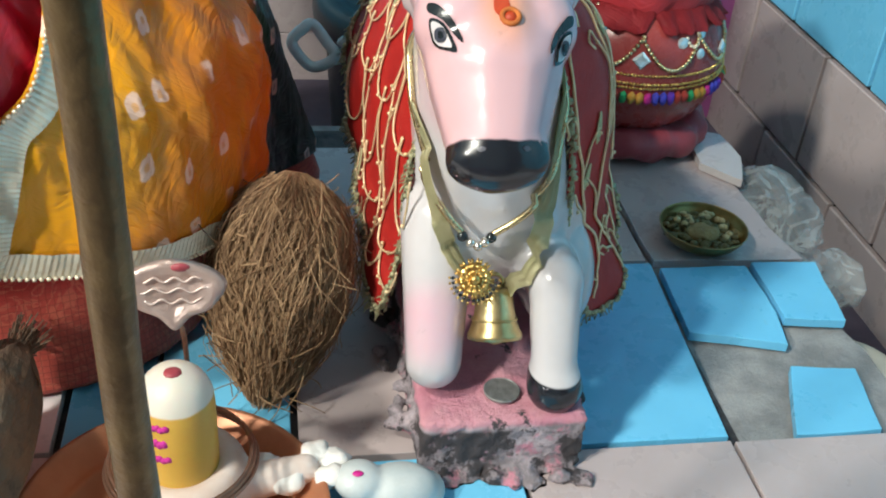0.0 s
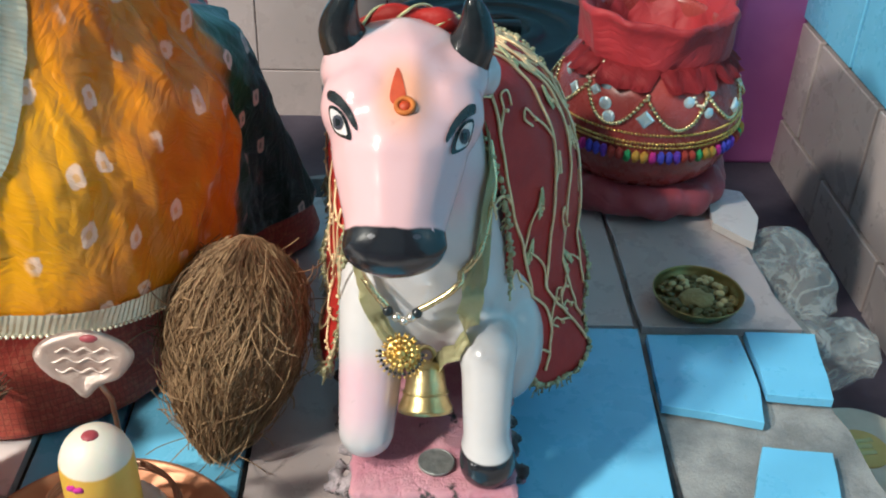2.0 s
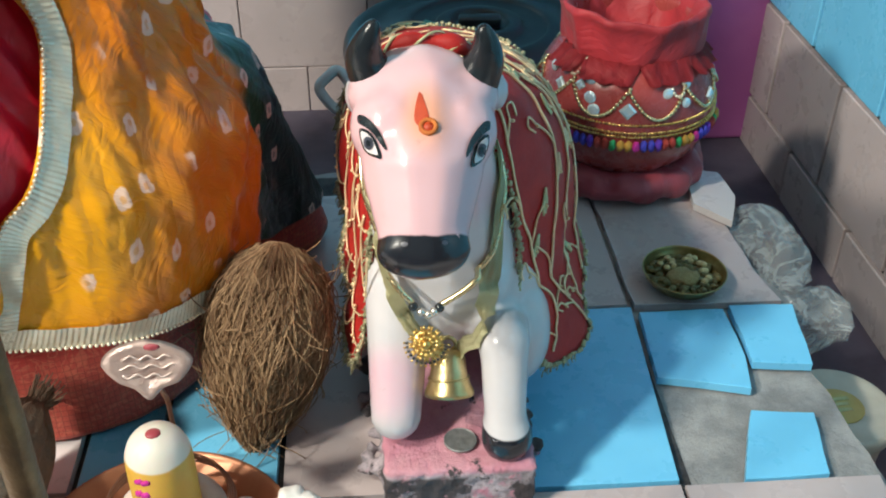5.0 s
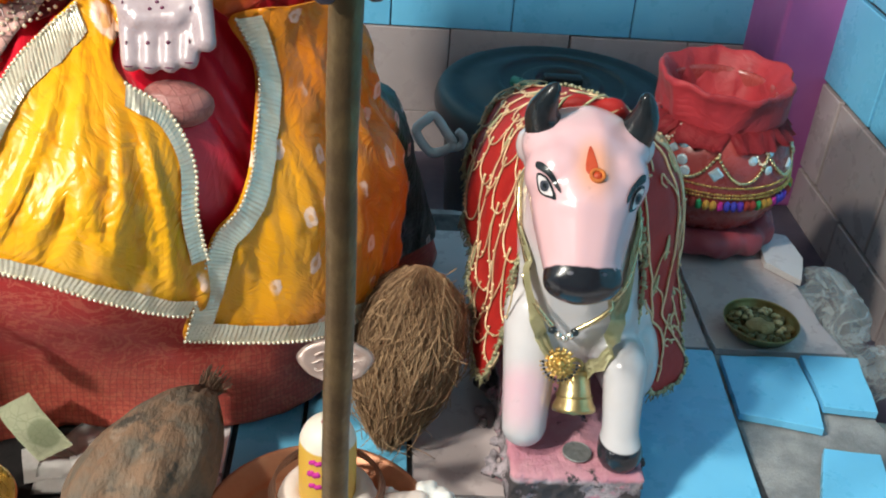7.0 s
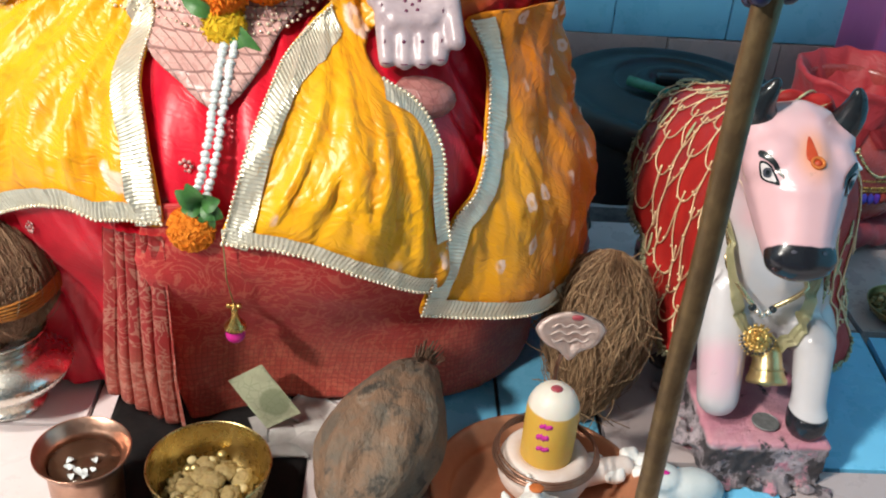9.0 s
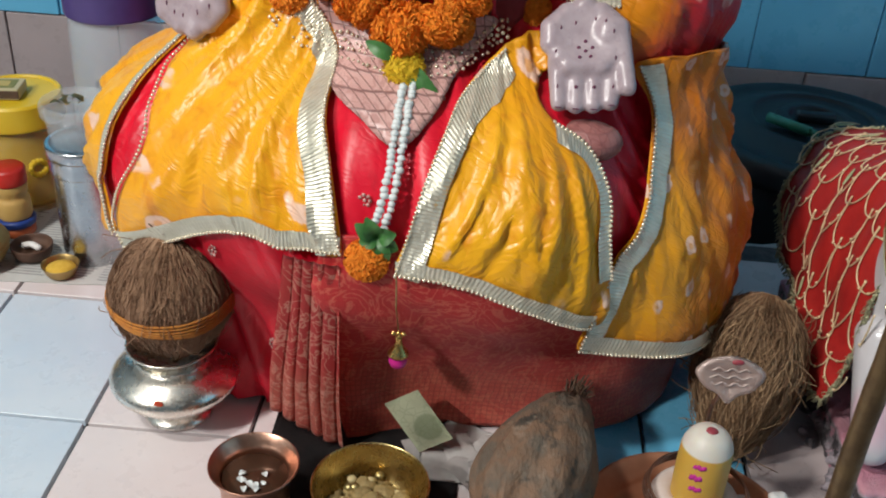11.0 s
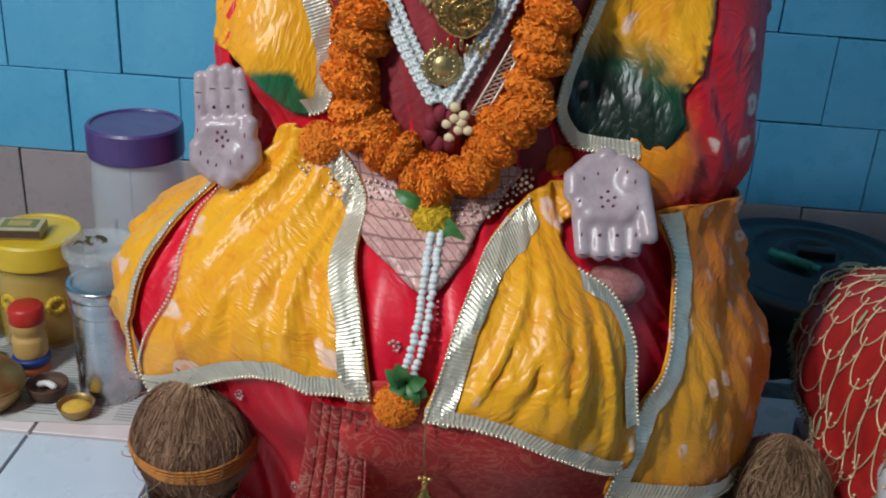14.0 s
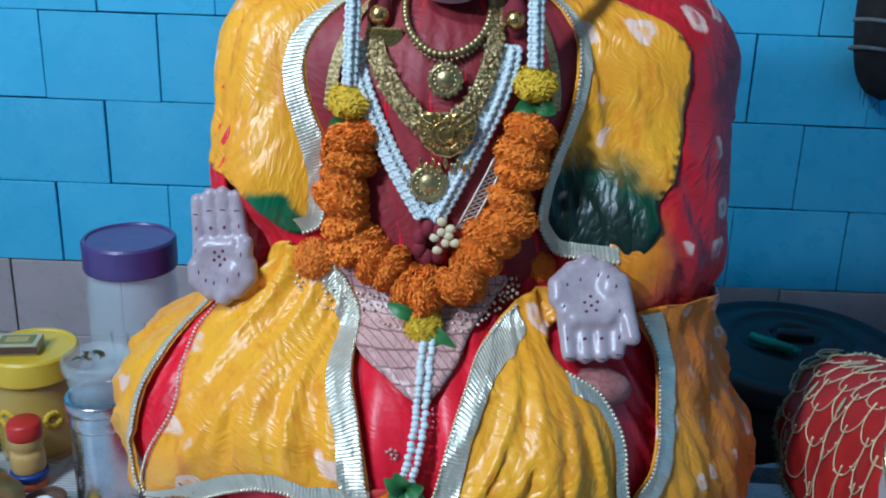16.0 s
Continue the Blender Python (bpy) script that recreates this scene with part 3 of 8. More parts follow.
YEL, YEL2 = (0.85, 0.41, 0.008), (0.79, 0.33, 0.006)
ORA, ORA2 = (0.66, 0.225, 0.006), (0.56, 0.155, 0.006)
GRN, DKG = (0.008, 0.062, 0.026), (0.005, 0.017, 0.010)
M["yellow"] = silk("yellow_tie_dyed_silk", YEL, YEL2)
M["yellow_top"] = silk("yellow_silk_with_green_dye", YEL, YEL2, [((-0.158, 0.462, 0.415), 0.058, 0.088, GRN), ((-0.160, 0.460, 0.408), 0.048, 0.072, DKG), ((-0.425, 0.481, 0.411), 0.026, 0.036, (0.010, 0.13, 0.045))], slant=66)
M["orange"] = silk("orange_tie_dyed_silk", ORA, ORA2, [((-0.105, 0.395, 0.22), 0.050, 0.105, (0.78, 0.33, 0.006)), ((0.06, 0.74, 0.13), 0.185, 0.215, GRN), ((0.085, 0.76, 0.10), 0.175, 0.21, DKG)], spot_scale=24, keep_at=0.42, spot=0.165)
M["red"] = silk("crimson_silk", (0.74, 0.006, 0.030), (0.62, 0.004, 0.022), spots=False, crinkle=0.30, rough=0.38)
M["red_spot"] = silk("crimson_silk_with_orange_edge", (0.56, 0.010, 0.022), (0.44, 0.008, 0.016), [((-0.135, 0.44, 0.40), 0.035, 0.075, ORA)])
M["blouse"] = silk("dusty_crimson_silk", (0.23, 0.014, 0.022), (0.29, 0.024, 0.032), spots=False, crinkle=0.35, rough=0.58)
M["brocade"] = brocade("dull_red_brocade", (0.50, 0.070, 0.048), (0.57, 0.090, 0.060), motif=(0.68, 0.18, 0.11), lat=0.50, ground=(0.50, 0.020, 0.022), figure=0.5)
M["pleat"] = brocade("dusty_red_brocade", (0.62, 0.14, 0.10), (0.68, 0.18, 0.13), motif=(0.80, 0.42, 0.32), ground=(0.60, 0.05, 0.05), figure=0.75)
M["rose_brocade"] = brocade("rose_brocade", (0.34, 0.13, 0.12), (0.40, 0.17, 0.15), 0.45, 110, (0.20, 0.05, 0.05))
M["pink_brocade"] = brocade("pink_brocade", (0.58, 0.33, 0.30), (0.66, 0.40, 0.36), 0.34, 120, (0.42, 0.20, 0.18), 0.85)
M["dark_green"] = silk("black_green_silk", DKG, (0.004, 0.006, 0.005), crinkle=0.4)
M["lace"] = surf("silver_sequin_lace", (0.76, 0.74, 0.62), (0.66, 0.64, 0.52), 60, 0.42, 0.70, bump=0.12, bscale=900)
M["pearl"] = surf("pearl_beads", (0.72, 0.62, 0.46), (0.80, 0.72, 0.58), 200, 0.25, 0.35, bump=0.0)


# ---- the statue itself ----
def palm(bm, at, up, right, size, bend, thumb=1, reach=0.72, tuck=False):
    """An open, rounded marble palm with its fingers along up; tuck lays the thumb along the fingers."""
    at, up, right = Vector(at), Vector(up).normalized(), Vector(right).normalized()
    face = right.cross(up).normalized()
    right = up.cross(face)
    d = bmesh.new()
    P = lambda a, b, c=0.0: at + right * a * size + up * b * size + face * c * size
    frame_turn = Matrix((right, face, up)).transposed()
    for a in np.linspace(-0.34, 0.34, 9):
        for b in np.linspace(-0.58, 0.06, 9):
            if math.hypot(a, (b + 0.24) * 1.02) < 0.355:
                ball(d, P(a, b, 0.10 * (a * a + (b + 0.24) ** 2) * 4), (0.13 * size, 0.12 * size, 0.13 * size), 2, turn=frame_turn)
    ball(d, P(thumb * 0.24, -0.30, 0.05), (0.17 * size, 0.14 * size, 0.22 * size), 3, turn=frame_turn)
    for a, l in ((-0.285, 0.64), (-0.095, 0.74), (0.095, 0.76), (0.285, 0.68)):
        limb(d, P(a, 0.0), P(a * 0.92, 0.24 + l * reach, -bend), 0.104 * size, 0.092 * size, 14)
    for a in (-0.19, 0.0, 0.19):
        limb(d, P(a, 0.0, -0.05), P(a * 0.92, 0.18 + 0.66 * reach, -bend - 0.05), 0.085 * size, 0.080 * size, 14)
    if tuck:
        limb(d, P(thumb * 0.36, -0.22, 0.05), P(thumb * 0.43, 0.30, 0.06), 0.115 * size, 0.095 * size, 12)
    else:
        limb(d, P(thumb * 0.40, -0.20, 0.05), P(thumb * 0.54, 0.10, 0.10), 0.12 * size, 0.09 * size, 8)
    d = remeshed(d, 0.0018, 8)
    tree = BVHTree.FromBMesh(d)
    for a, b in ((-0.05, 0.0), (0.06, 0.01), (-0.07, -0.10), (0.07, -0.10), (0.0, -0.06), (0.0, -0.17), (-0.3, 0.02), (0.3, -0.05), (-0.28, -0.25), (0.25, -0.3), (0.1, -0.36), (-0.1, -0.40), (-0.2, -0.36), (-0.27, 0.48), (-0.09, 0.52), (0.09, 0.52), (0.27, 0.50), (-0.28, 0.30), (-0.09, 0.30), (0.09, 0.30), (0.28, 0.30)):
        q, n, _, _ = tree.ray_cast(P(a, b, 1.0), -face)
        if q:
            ball(d, q, (0.0034, 0.0006, 0.0006) if b > 0.3 else (0.0016, 0.0010, 0.0019) if abs(a) < 0.1 and b > -0.2 else (0.0007, 0.0007, 0.0028), 1, mat=1)
    me = bpy.data.meshes.new("draft")
    d.to_mesh(me)
    d.free()
    bm.from_mesh(me)
    bpy.data.meshes.remove(me)


def statue():
    bm = bmesh.new()
    z, th = np.linspace(0.004, 0.62, 78), np.arange(-180, 180, 4.0)
    vs = lay_grid(bm, around(*[a for a in np.meshgrid(th * ARC, z)], -0.013), closed=True)
    bm.faces.new(vs[-1])
    d = bmesh.new()
    limb(d, (-0.287, 0.555, 0.52), (-0.287, 0.55, 0.62), 0.042, 0.040, 6)
    ball(d, (-0.287, 0.545, 0.668), (0.066, 0.078, 0.088), 3)
    ball(d, (-0.287, 0.492, 0.606), (0.032, 0.026, 0.020))
    ball(d, (-0.287, 0.466, 0.650), (0.010, 0.012, 0.016))
    for k in (-1, 1):
        ball(d, (-0.287 + k * 0.005, 0.4690, 0.6275), (0.008, 0.006, 0.0035))
    d = remeshed(d, 0.005, 4)
    me = bpy.data.meshes.new("draft")
    d.to_mesh(me)
    d.free()
    bm.from_mesh(me)
    bpy.data.meshes.remove(me)
    palm(bm, (-0.163, 0.428, 0.350), (0.06, -0.66, -0.75), (-1, 0, -0.08), 0.074, 0.02, -1, 0.30, True)
    palm(bm, (-0.477, 0.478, 0.374), (-0.10, 0.24, 0.95), (1, -0.10, 0.10), 0.068, -0.02, 0.7, 0.66)
    return bm


M["skin"] = surf("lavender_marble", (0.36, 0.285, 0.315), (0.44, 0.36, 0.39), 60, 0.30, bump=0.1)
solo("seated_statue", statue(), [M["skin"], surf("maroon_dots", (0.12, 0.02, 0.06), (0.16, 0.03, 0.08), 90, 0.6)], "seated lavender marble temple statue dressed in silk and garlands", "statue")


def put_mesh(name, me, parent, at, axis, size, label=""):
    ob = new(name, me)
    q = Vector(axis).normalized().to_track_quat("Z", "Y")
    ob.matrix_world = Matrix.LocRotScale(Vector(at), q, Vector((size, size, size)))
    ob.parent = parent
    return tagged(ob, label)


# ---- its clothes ----
def clothes():
    # crimson under-dress, seen between the yellow panels
    sari = thing("red_sari", "crimson silk sari with dull red brocade pleats over the statue's lap", "sari")
    wave = lambda s, z: np.clip(crease(s, z, 0.014, 42, 1.6, 0.25, 2.0) - 0.004, -0.006, 0.006)
    under = Cloth(0.001, wave)
    s, z = np.meshgrid(np.arange(-178, 180, 1.0) * ARC, np.linspace(0.006, 0.62, 120))
    bm = bmesh.new()
    lay_grid(bm, under.at(s, z))
    part("dress", finish(bm), M["red"], sari, "glossy crimson silk dress")
    bl = Cloth(0.006, lambda s, z: crease(s, z, 0.003, 30, 9, 0.4, 12.0))
    part("blouse", bl.panel(bmesh.new(), [(-44, 0.405), (-34, 0.365), (-20, 0.335), (10, 0.335), (24, 0.360), (38, 0.400), (52, 0.45), (54, 0.60), (20, 0.615), (-20, 0.615), (-58, 0.60), (-58, 0.45)], 0.007), M["blouse"], sari, "dusty crimson blouse")
    bro = Cloth(0.010, lambda s, z: crease(s, z, 0.003, 14, 16, 1.5, 5.0) + ruffle(s, z, 0.001, 70, 70, 1.0) + 0.030 * np.exp(-((s / ARC + 15) / 11) ** 2) * np.clip((0.215 - z) / 0.18, 0, 1), skirted)
    bm = bro.panel(bmesh.new(), [(-15, 0.222), (5, 0.215), (22, 0.195), (34, 0.160), (60, 0.135), (90, 0.095), (100, 0.07), (102, 0.03), (95, 0.008), (60, 0.006), (30, 0.006), (5, 0.006), (-14, 0.004)], 0.007)
    part("skirt_panel", bm, M["brocade"], sari, "dull red brocade skirt panel with woven lattice")
    u, z = np.meshgrid(np.linspace(0, 1, 220), np.linspace(0.0, 1.0, 40))
    low = 0.020 - 0.0032 * np.floor(u * 5.4)
    z = low + (0.212 - low) * z
    th = np.interp(z, [0, 0.07, 0.15, 0.22], [-31.5, -28.5, -24.0, -20.8]) * (1 - u) + np.interp(z, [0, 0.06, 0.22], [-13.2, -13.4, -11.5]) * u
    ph = 5.4 * (u + 0.030 * np.sin(u * 17.0)) + 0.05 * np.sin(z * 17 + u * 9)
    saw = ph - np.floor(ph)
    deep = np.sqrt(np.clip(1 - (1.9 * saw - 1.05) ** 2, 0, 1)) * np.interp(z, [0, 0.21], [0.0058, 0.0022])
    front = 0.246 + (skin(th, 0.212) + 0.014 - 0.246) * z / 0.212
    bm = bmesh.new()
    lay_grid(bm, around(th * ARC, z, front - skin(th, z) + deep))
    bmesh.ops.solidify(bm, geom=bm.faces[:], thickness=0.0008)
    part("pleats", bm, M["pleat"], sari, "dusty red brocade pleats falling to the floor")
    bm = bmesh.new()
    ball(bm, (0, 0, 0), (0.0018, 0.0018, 0.0006), 1)
    for k in range(7):
        a = k / 7 * 6.283
        ball(bm, (0.0042 * math.cos(a), 0.0042 * math.sin(a), 0), (0.0019, 0.0019, 0.0006), 1)
    motif = as_mesh("woven_flower", finish(bm), M["pink_brocade"])
    for th, z in [(-46, 0.17), (-33, 0.075), (-37, 0.185), (-29, 0.06), (-50, 0.11), (2, 0.318), (6, 0.28), (-9, 0.26)]:
        put_mesh("woven_flower", motif, sari, under.at(th * ARC, z, 0.0012), (math.sin(radians(th)), -math.cos(radians(th)), 0.1), 1.0, "small pale woven flower")
    # dark rear drape
    rear = Cloth(0.005, lambda s, z: ruffle(s, z, 0.002, 14, 5, 8.0))
    bm = rear.panel(bmesh.new(), [(84, 0.19), (96, 0.26), (130, 0.28), (160, 0.20), (165, 0.01), (130, 0.004), (100, 0.004), (88, 0.03), (80, 0.09)], 0.010)
    part("rear_drape", bm, M["dark_green"], sari, "black and green tie-dyed rear drape")

    # yellow shawl: lap panels
    shawl = thing("yellow_shawl", "crinkled yellow tie-dyed silk shawl edged with silver sequin lace", "shawl")

    def panel(name, outline, mat, out, fold, borders, label="", res=0.0036):
        hem = np.concatenate([np.array(curve([(a * ARC, b) for a, b in pts], 8)) for pts, width, side in borders])

        def calm(s, z):
            near = np.full(np.shape(s), 9.0)
            for a, b in hem:
                near = np.minimum(near, np.hypot(s - a, z - b))
            return np.clip(fold(s, z), -0.006, 0.03) * np.clip(near / 0.040, 0.15, 1.0)
        cl = Cloth(out, calm, hanging)
        ob = part(name, cl.panel(bmesh.new(), outline, res), M[mat], shawl, label)
        for pts, width, side in borders:
            if width:
                bm = bmesh.new()
                cl.ribbon(bm, pts, width, side)
                part("lace_border", bm, M["lace"], ob, "silver sequin lace border")
            part("bead_edging", finish(cl.beads(bmesh.new(), pts)), M["pearl"], ob, "string of tiny pearl beads")
        return cl

    f1 = lambda s, z: fan(s, z, -42, 0.46, 0.018, 6, 1.0) + crease(s, z, 0.0016, 95, 18, -0.3, 3.0) + ruffle(s, z, 0.0016, 120, 60, 3.0) + 0.004 * np.sin(s * 95 + z * 25) * np.clip((0.33 - z) * 8, 0, 1) * np.clip((z - 0.2) * 10, 0.3, 1)
    left = [(-50, 0.386), (-44, 0.384), (-36, 0.374), (-30, 0.352), (-24, 0.328), (-15.5, 0.286), (-11.5, 0.223), (-16.7, 0.222), (-21.6, 0.217), (-25.9, 0.220), (-31.2, 0.216), (-37.6, 0.203), (-47.8, 0.173), (-53, 0.160), (-54.5, 0.183), (-49.8, 0.253), (-52.9, 0.284), (-58, 0.311), (-60.3, 0.331), (-58, 0.347), (-54.6, 0.367)]
    panel("lap_panel", left, "yellow", 0.013, f1, [
        ([(-37, 0.376), (-30, 0.352), (-24, 0.328), (-15.5, 0.286), (-11.5, 0.223)], 0.017, -1),
        ([(-11.5, 0.223), (-16.7, 0.222), (-21.6, 0.217), (-25.9, 0.220), (-31.2, 0.216), (-37.6, 0.203), (-47.8, 0.173), (-53, 0.160)], 0.014, -1),
        ([(-53, 0.165), (-54.5, 0.183), (-49.8, 0.253), (-52.9, 0.284), (-58, 0.311), (-60.3, 0.331)], 0, 1)], "crinkled yellow silk over the knee")
    strip = [(-64, 0.326), (-72, 0.315), (-78, 0.295), (-78, 0.24), (-72, 0.20), (-66, 0.165), (-56, 0.166), (-58, 0.21), (-57, 0.229), (-58.8, 0.283), (-62, 0.31)]
    panel("side_strip", strip, "yellow", 0.012, f1, [([(-56, 0.166), (-58, 0.21), (-57, 0.229), (-58.8, 0.283), (-62, 0.31), (-64, 0.326)], 0.006, 1)])
    f2 = lambda s, z: fan(s, z, 26, 0.42, 0.016, 6, 6.0) + crease(s, z, 0.0018, 100, 22, 0.3, 9.0) + ruffle(s, z, 0.0016, 120, 60, 9.0) + 0.006 * np.abs(np.sin((s - 0.10) * 150)) * np.clip((s - 0.085) * 30, 0, 1) * np.clip((0.30 - z) * 9, 0, 1)
    right = [(31, 0.360), (21, 0.352), (18.5, 0.347), (8.2, 0.326), (4.1, 0.308), (1.1, 0.281), (-1, 0.245), (-2.7, 0.212), (4, 0.212), (10, 0.206), (17.4, 0.19), (24, 0.172), (28, 0.163), (30.5, 0.168), (31.4, 0.205), (30.8, 0.239), (32.1, 0.271), (30.3, 0.298), (25.2, 0.313), (25, 0.325), (31, 0.338)]
    panel("lap_panel", right, "yellow", 0.019, f2, [
        ([(19.5, 0.348), (8.2, 0.326), (4.1, 0.308), (1.1, 0.281), (-1, 0.245), (-2.7, 0.212)], 0.016, 1),
        ([(-2.7, 0.212), (4, 0.212), (10, 0.206), (17.4, 0.19), (24, 0.172), (28, 0.163)], 0.012, 1),
        ([(31.4, 0.205), (30.8, 0.239), (32.1, 0.271), (30.3, 0.298), (25.2, 0.313)], 0.010, 1)], "crinkled yellow silk gathered to a point")
    f3 = lambda s, z: np.clip((98 - s / ARC) / 25, 0.15, 1) * fan(s, z, 52, 0.44, 0.012, 5, 11.0) + crease(s, z, 0.0018, 100, 24, 0.3, 5.0) + 0.003 * np.sin((s - 0.6 * z) * 120) * np.clip((s / ARC - 40) / 25, 0, 1) * np.clip((90 - s / ARC) / 20, 0, 1) + ruffle(s, z, 0.0013, 90, 60, 12.0)
    side = [(47.6, 0.342), (48.6, 0.31), (44.5, 0.272), (38.2, 0.233), (32.8, 0.215), (29.5, 0.175), (27.4, 0.141), (33, 0.131), (43, 0.121), (54, 0.106), (67, 0.10), (80, 0.075), (90, 0.055), (112, 0.05), (118, 0.17), (112, 0.27), (92, 0.32), (74, 0.338), (60, 0.350)]
    panel("lap_panel", side, "orange", 0.017, f3, [
        ([(47.6, 0.340), (48.6, 0.31), (44.5, 0.272), (38.2, 0.233), (32.8, 0.215), (29.5, 0.175), (27.4, 0.141)], 0.015, 1),
        ([(27.4, 0.141), (33, 0.131), (43, 0.121), (56, 0.105)], 0.015, 1)], "deep orange tie-dyed silk over the far knee")
    # upper panels hanging from the head
    f4 = lambda s, z: crease(s, z, 0.007, 40, 2.2, 0.15, 14.0) + crease(s, z, 0.002, 110, 18, -0.2, 2.0) + ruffle(s, z, 0.0015, 90, 50, 3.0)
    edge = [(-58, 0.75), (-54.5, 0.62), (-53.3, 0.584), (-51.7, 0.537), (-47.5, 0.497), (-41, 0.444), (-40.9, 0.406), (-45, 0.395)]
    panel("shoulder_panel", [(-100, 0.75), *edge, (-49, 0.396), (-52, 0.414), (-60, 0.440), (-80, 0.448), (-97, 0.54)], "yellow_top", 0.008, f4, [(edge, 0.014, -1)], "yellow silk with a green dyed tip")
    edge = [(50, 0.75), (49, 0.60), (43, 0.535), (37.7, 0.479), (30, 0.435), (28.5, 0.412), (32.8, 0.389), (38, 0.384), (44.8, 0.384)]
    panel("shoulder_panel", [*edge, (47.0, 0.389), (49.5, 0.402), (52, 0.425), (57.7, 0.470), (60.3, 0.511), (63.3, 0.556), (65, 0.60), (66, 0.75)], "yellow_top", 0.012, f4, [(edge, 0.013, 1)], "yellow silk with a dark green dyed end")
    veil = thing("red_veil", "crimson silk veil hanging behind the statue's arms", "veil")
    cl = Cloth(0.007, f4)
    part("sleeve_drape", cl.panel(bmesh.new(), [(66, 0.75), (63, 0.557), (52, 0.449), (43, 0.390), (45, 0.349), (55, 0.325), (67, 0.330), (80, 0.330), (86, 0.376), (90, 0.488), (92, 0.75)], 0.007), M["red_spot"], veil, "crimson silk running into orange")
    part("sleeve_drape", cl.panel(bmesh.new(), [(-70, 0.60), (-64, 0.50), (-60, 0.42), (-66, 0.36), (-76, 0.33), (-86, 0.38), (-92, 0.46), (-86, 0.56)], 0.008), M["red"], veil)
    s, z = np.meshgrid(np.arange(88, 273, 3.0), np.linspace(0.30, 0.76, 50))
    th = (s + 180) % 360 - 180
    bm = bmesh.new()
    lay_grid(bm, around(th * ARC, z, 0.006 + ruffle(s * ARC, z, 0.004, 25, 6, 1.0)))
    part("back_drape", finish(bm), M["red"], veil)
    cap = bmesh.new()
    lay_grid(cap, around(*np.meshgrid(np.append(np.arange(56, 180, 4.0), 179.9) * ARC, np.linspace(0.60, 0.800, 24)), 0.003))
    lay_grid(cap, around(*np.meshgrid(np.append(np.arange(-179.9, -58, 4.0), -60.0) * ARC, np.linspace(0.60, 0.800, 24)), 0.003))
    part("hood", finish(cap), M["red"], veil)
    # brocade apron under the garland and the small cushion under the palm
    cl = Cloth(0.014, lambda s, z: ruffle(s, z, 0.002, 30, 30, 2.0))
    ap = thing("brocade_apron", "pink brocade apron with a woven lattice and pointed end", "apron")
    part("cloth", cl.panel(bmesh.new(), [(-38, 0.370), (-34, 0.350), (-27, 0.328), (-14, 0.311), (-5, 0.296), (1, 0.311), (6, 0.331), (13, 0.350), (17, 0.370), (-12, 0.370)], 0.006), M["pink_brocade"], ap)
    d = bmesh.new()
    ball(d, (-0.155, 0.410, 0.293), (0.028, 0.020, 0.016), 3)
    solo("cushion", finish(d), M["rose_brocade"], "small pink brocade cushion under the statue's palm", "cushion")


clothes()


# ---- jewellery and garlands on the statue ----
def pompon_mesh(name, mat, petals=900, r=1.0, flat=0.62, seed=1):
    """A marigold head: a dense ball of ruffled petals, one unit in radius."""
    rng = random.Random(seed)
    bm = bmesh.new()
    ball(bm, (0, 0, 0), (0.95 * r, 0.95 * r, 0.95 * r * flat), 2)
    for i in range(petals):
        z = 1 - 2 * (i + 0.5) / petals
        a = i * 2.39996 + rng.uniform(-0.2, 0.2)
        k = math.sqrt(max(0, 1 - z * z))
        d = Vector((k * math.cos(a), k * math.sin(a), z)).normalized()
        s = d.cross(Vector((rng.uniform(-1, 1), rng.uniform(-1, 1), rng.uniform(-1, 1)))).normalized()
        u = d.cross(s)
        L, w = rng.uniform(0.95, 1.09), rng.uniform(0.045, 0.080)
        sc = Vector((1, 1, flat))
        p = [d * 0.92 + s * w * 0.4, d * 0.92 - s * w * 0.4, d * L - s * w + u * 0.20, d * (L * 0.99) + u * 0.30, d * L + s * w + u * 0.18]
        vs = [bm.verts.new(Vector((q.x * sc.x, q.y * sc.y, q.z * sc.z)) * r) for q in p]
        bm.faces.new(vs)
    return as_mesh(name, bm, mat)


M["gold_pale"] = surf("pale_gold_filigree", (0.62, 0.48, 0.24), (0.34, 0.25, 0.11), 350, 0.34, 0.9, bump=0.8, bscale=500, dist=0.002)
M["marigold"] = surf("orange_marigold", (0.84, 0.22, 0.006), (0.92, 0.31, 0.012), 120, 0.7, bump=0.4, rand=0.15)
M["yellow_flower"] = surf("yellow_chrysanthemum", (0.78, 0.55, 0.01), (0.70, 0.42, 0.01), 120, 0.7, bump=0.3)
M["leaf"] = surf("fresh_leaf", (0.035, 0.13, 0.030), (0.06, 0.19, 0.045), 80, 0.45, bump=0.3)
M["jasmine"] = surf("white_bead_garland", (0.62, 0.68, 0.68), (0.72, 0.76, 0.75), 120, 0.45, bump=0.2)
M["grain_cream"] = surf("cream_bloom", (0.66, 0.55, 0.30), (0.72, 0.62, 0.40), 120, 0.6)
M["maroon"] = surf("maroon_velvet", (0.16, 0.010, 0.02), (0.22, 0.016, 0.03), 60, 0.8)
M["magenta_bead"] = surf("magenta_bead", (0.52, 0.01, 0.20), (0.60, 0.02, 0.26), 80, 0.35)
BEAD = as_mesh("bead", finish(ball(bmesh.new(), (0, 0, 0), (0.0041, 0.0038, 0.0036), 2)), M["jasmine"])
FLOWER = pompon_mesh("flower", M["marigold"])
YFLOWER = pompon_mesh("flower", M["yellow_flower"], 420, seed=5)


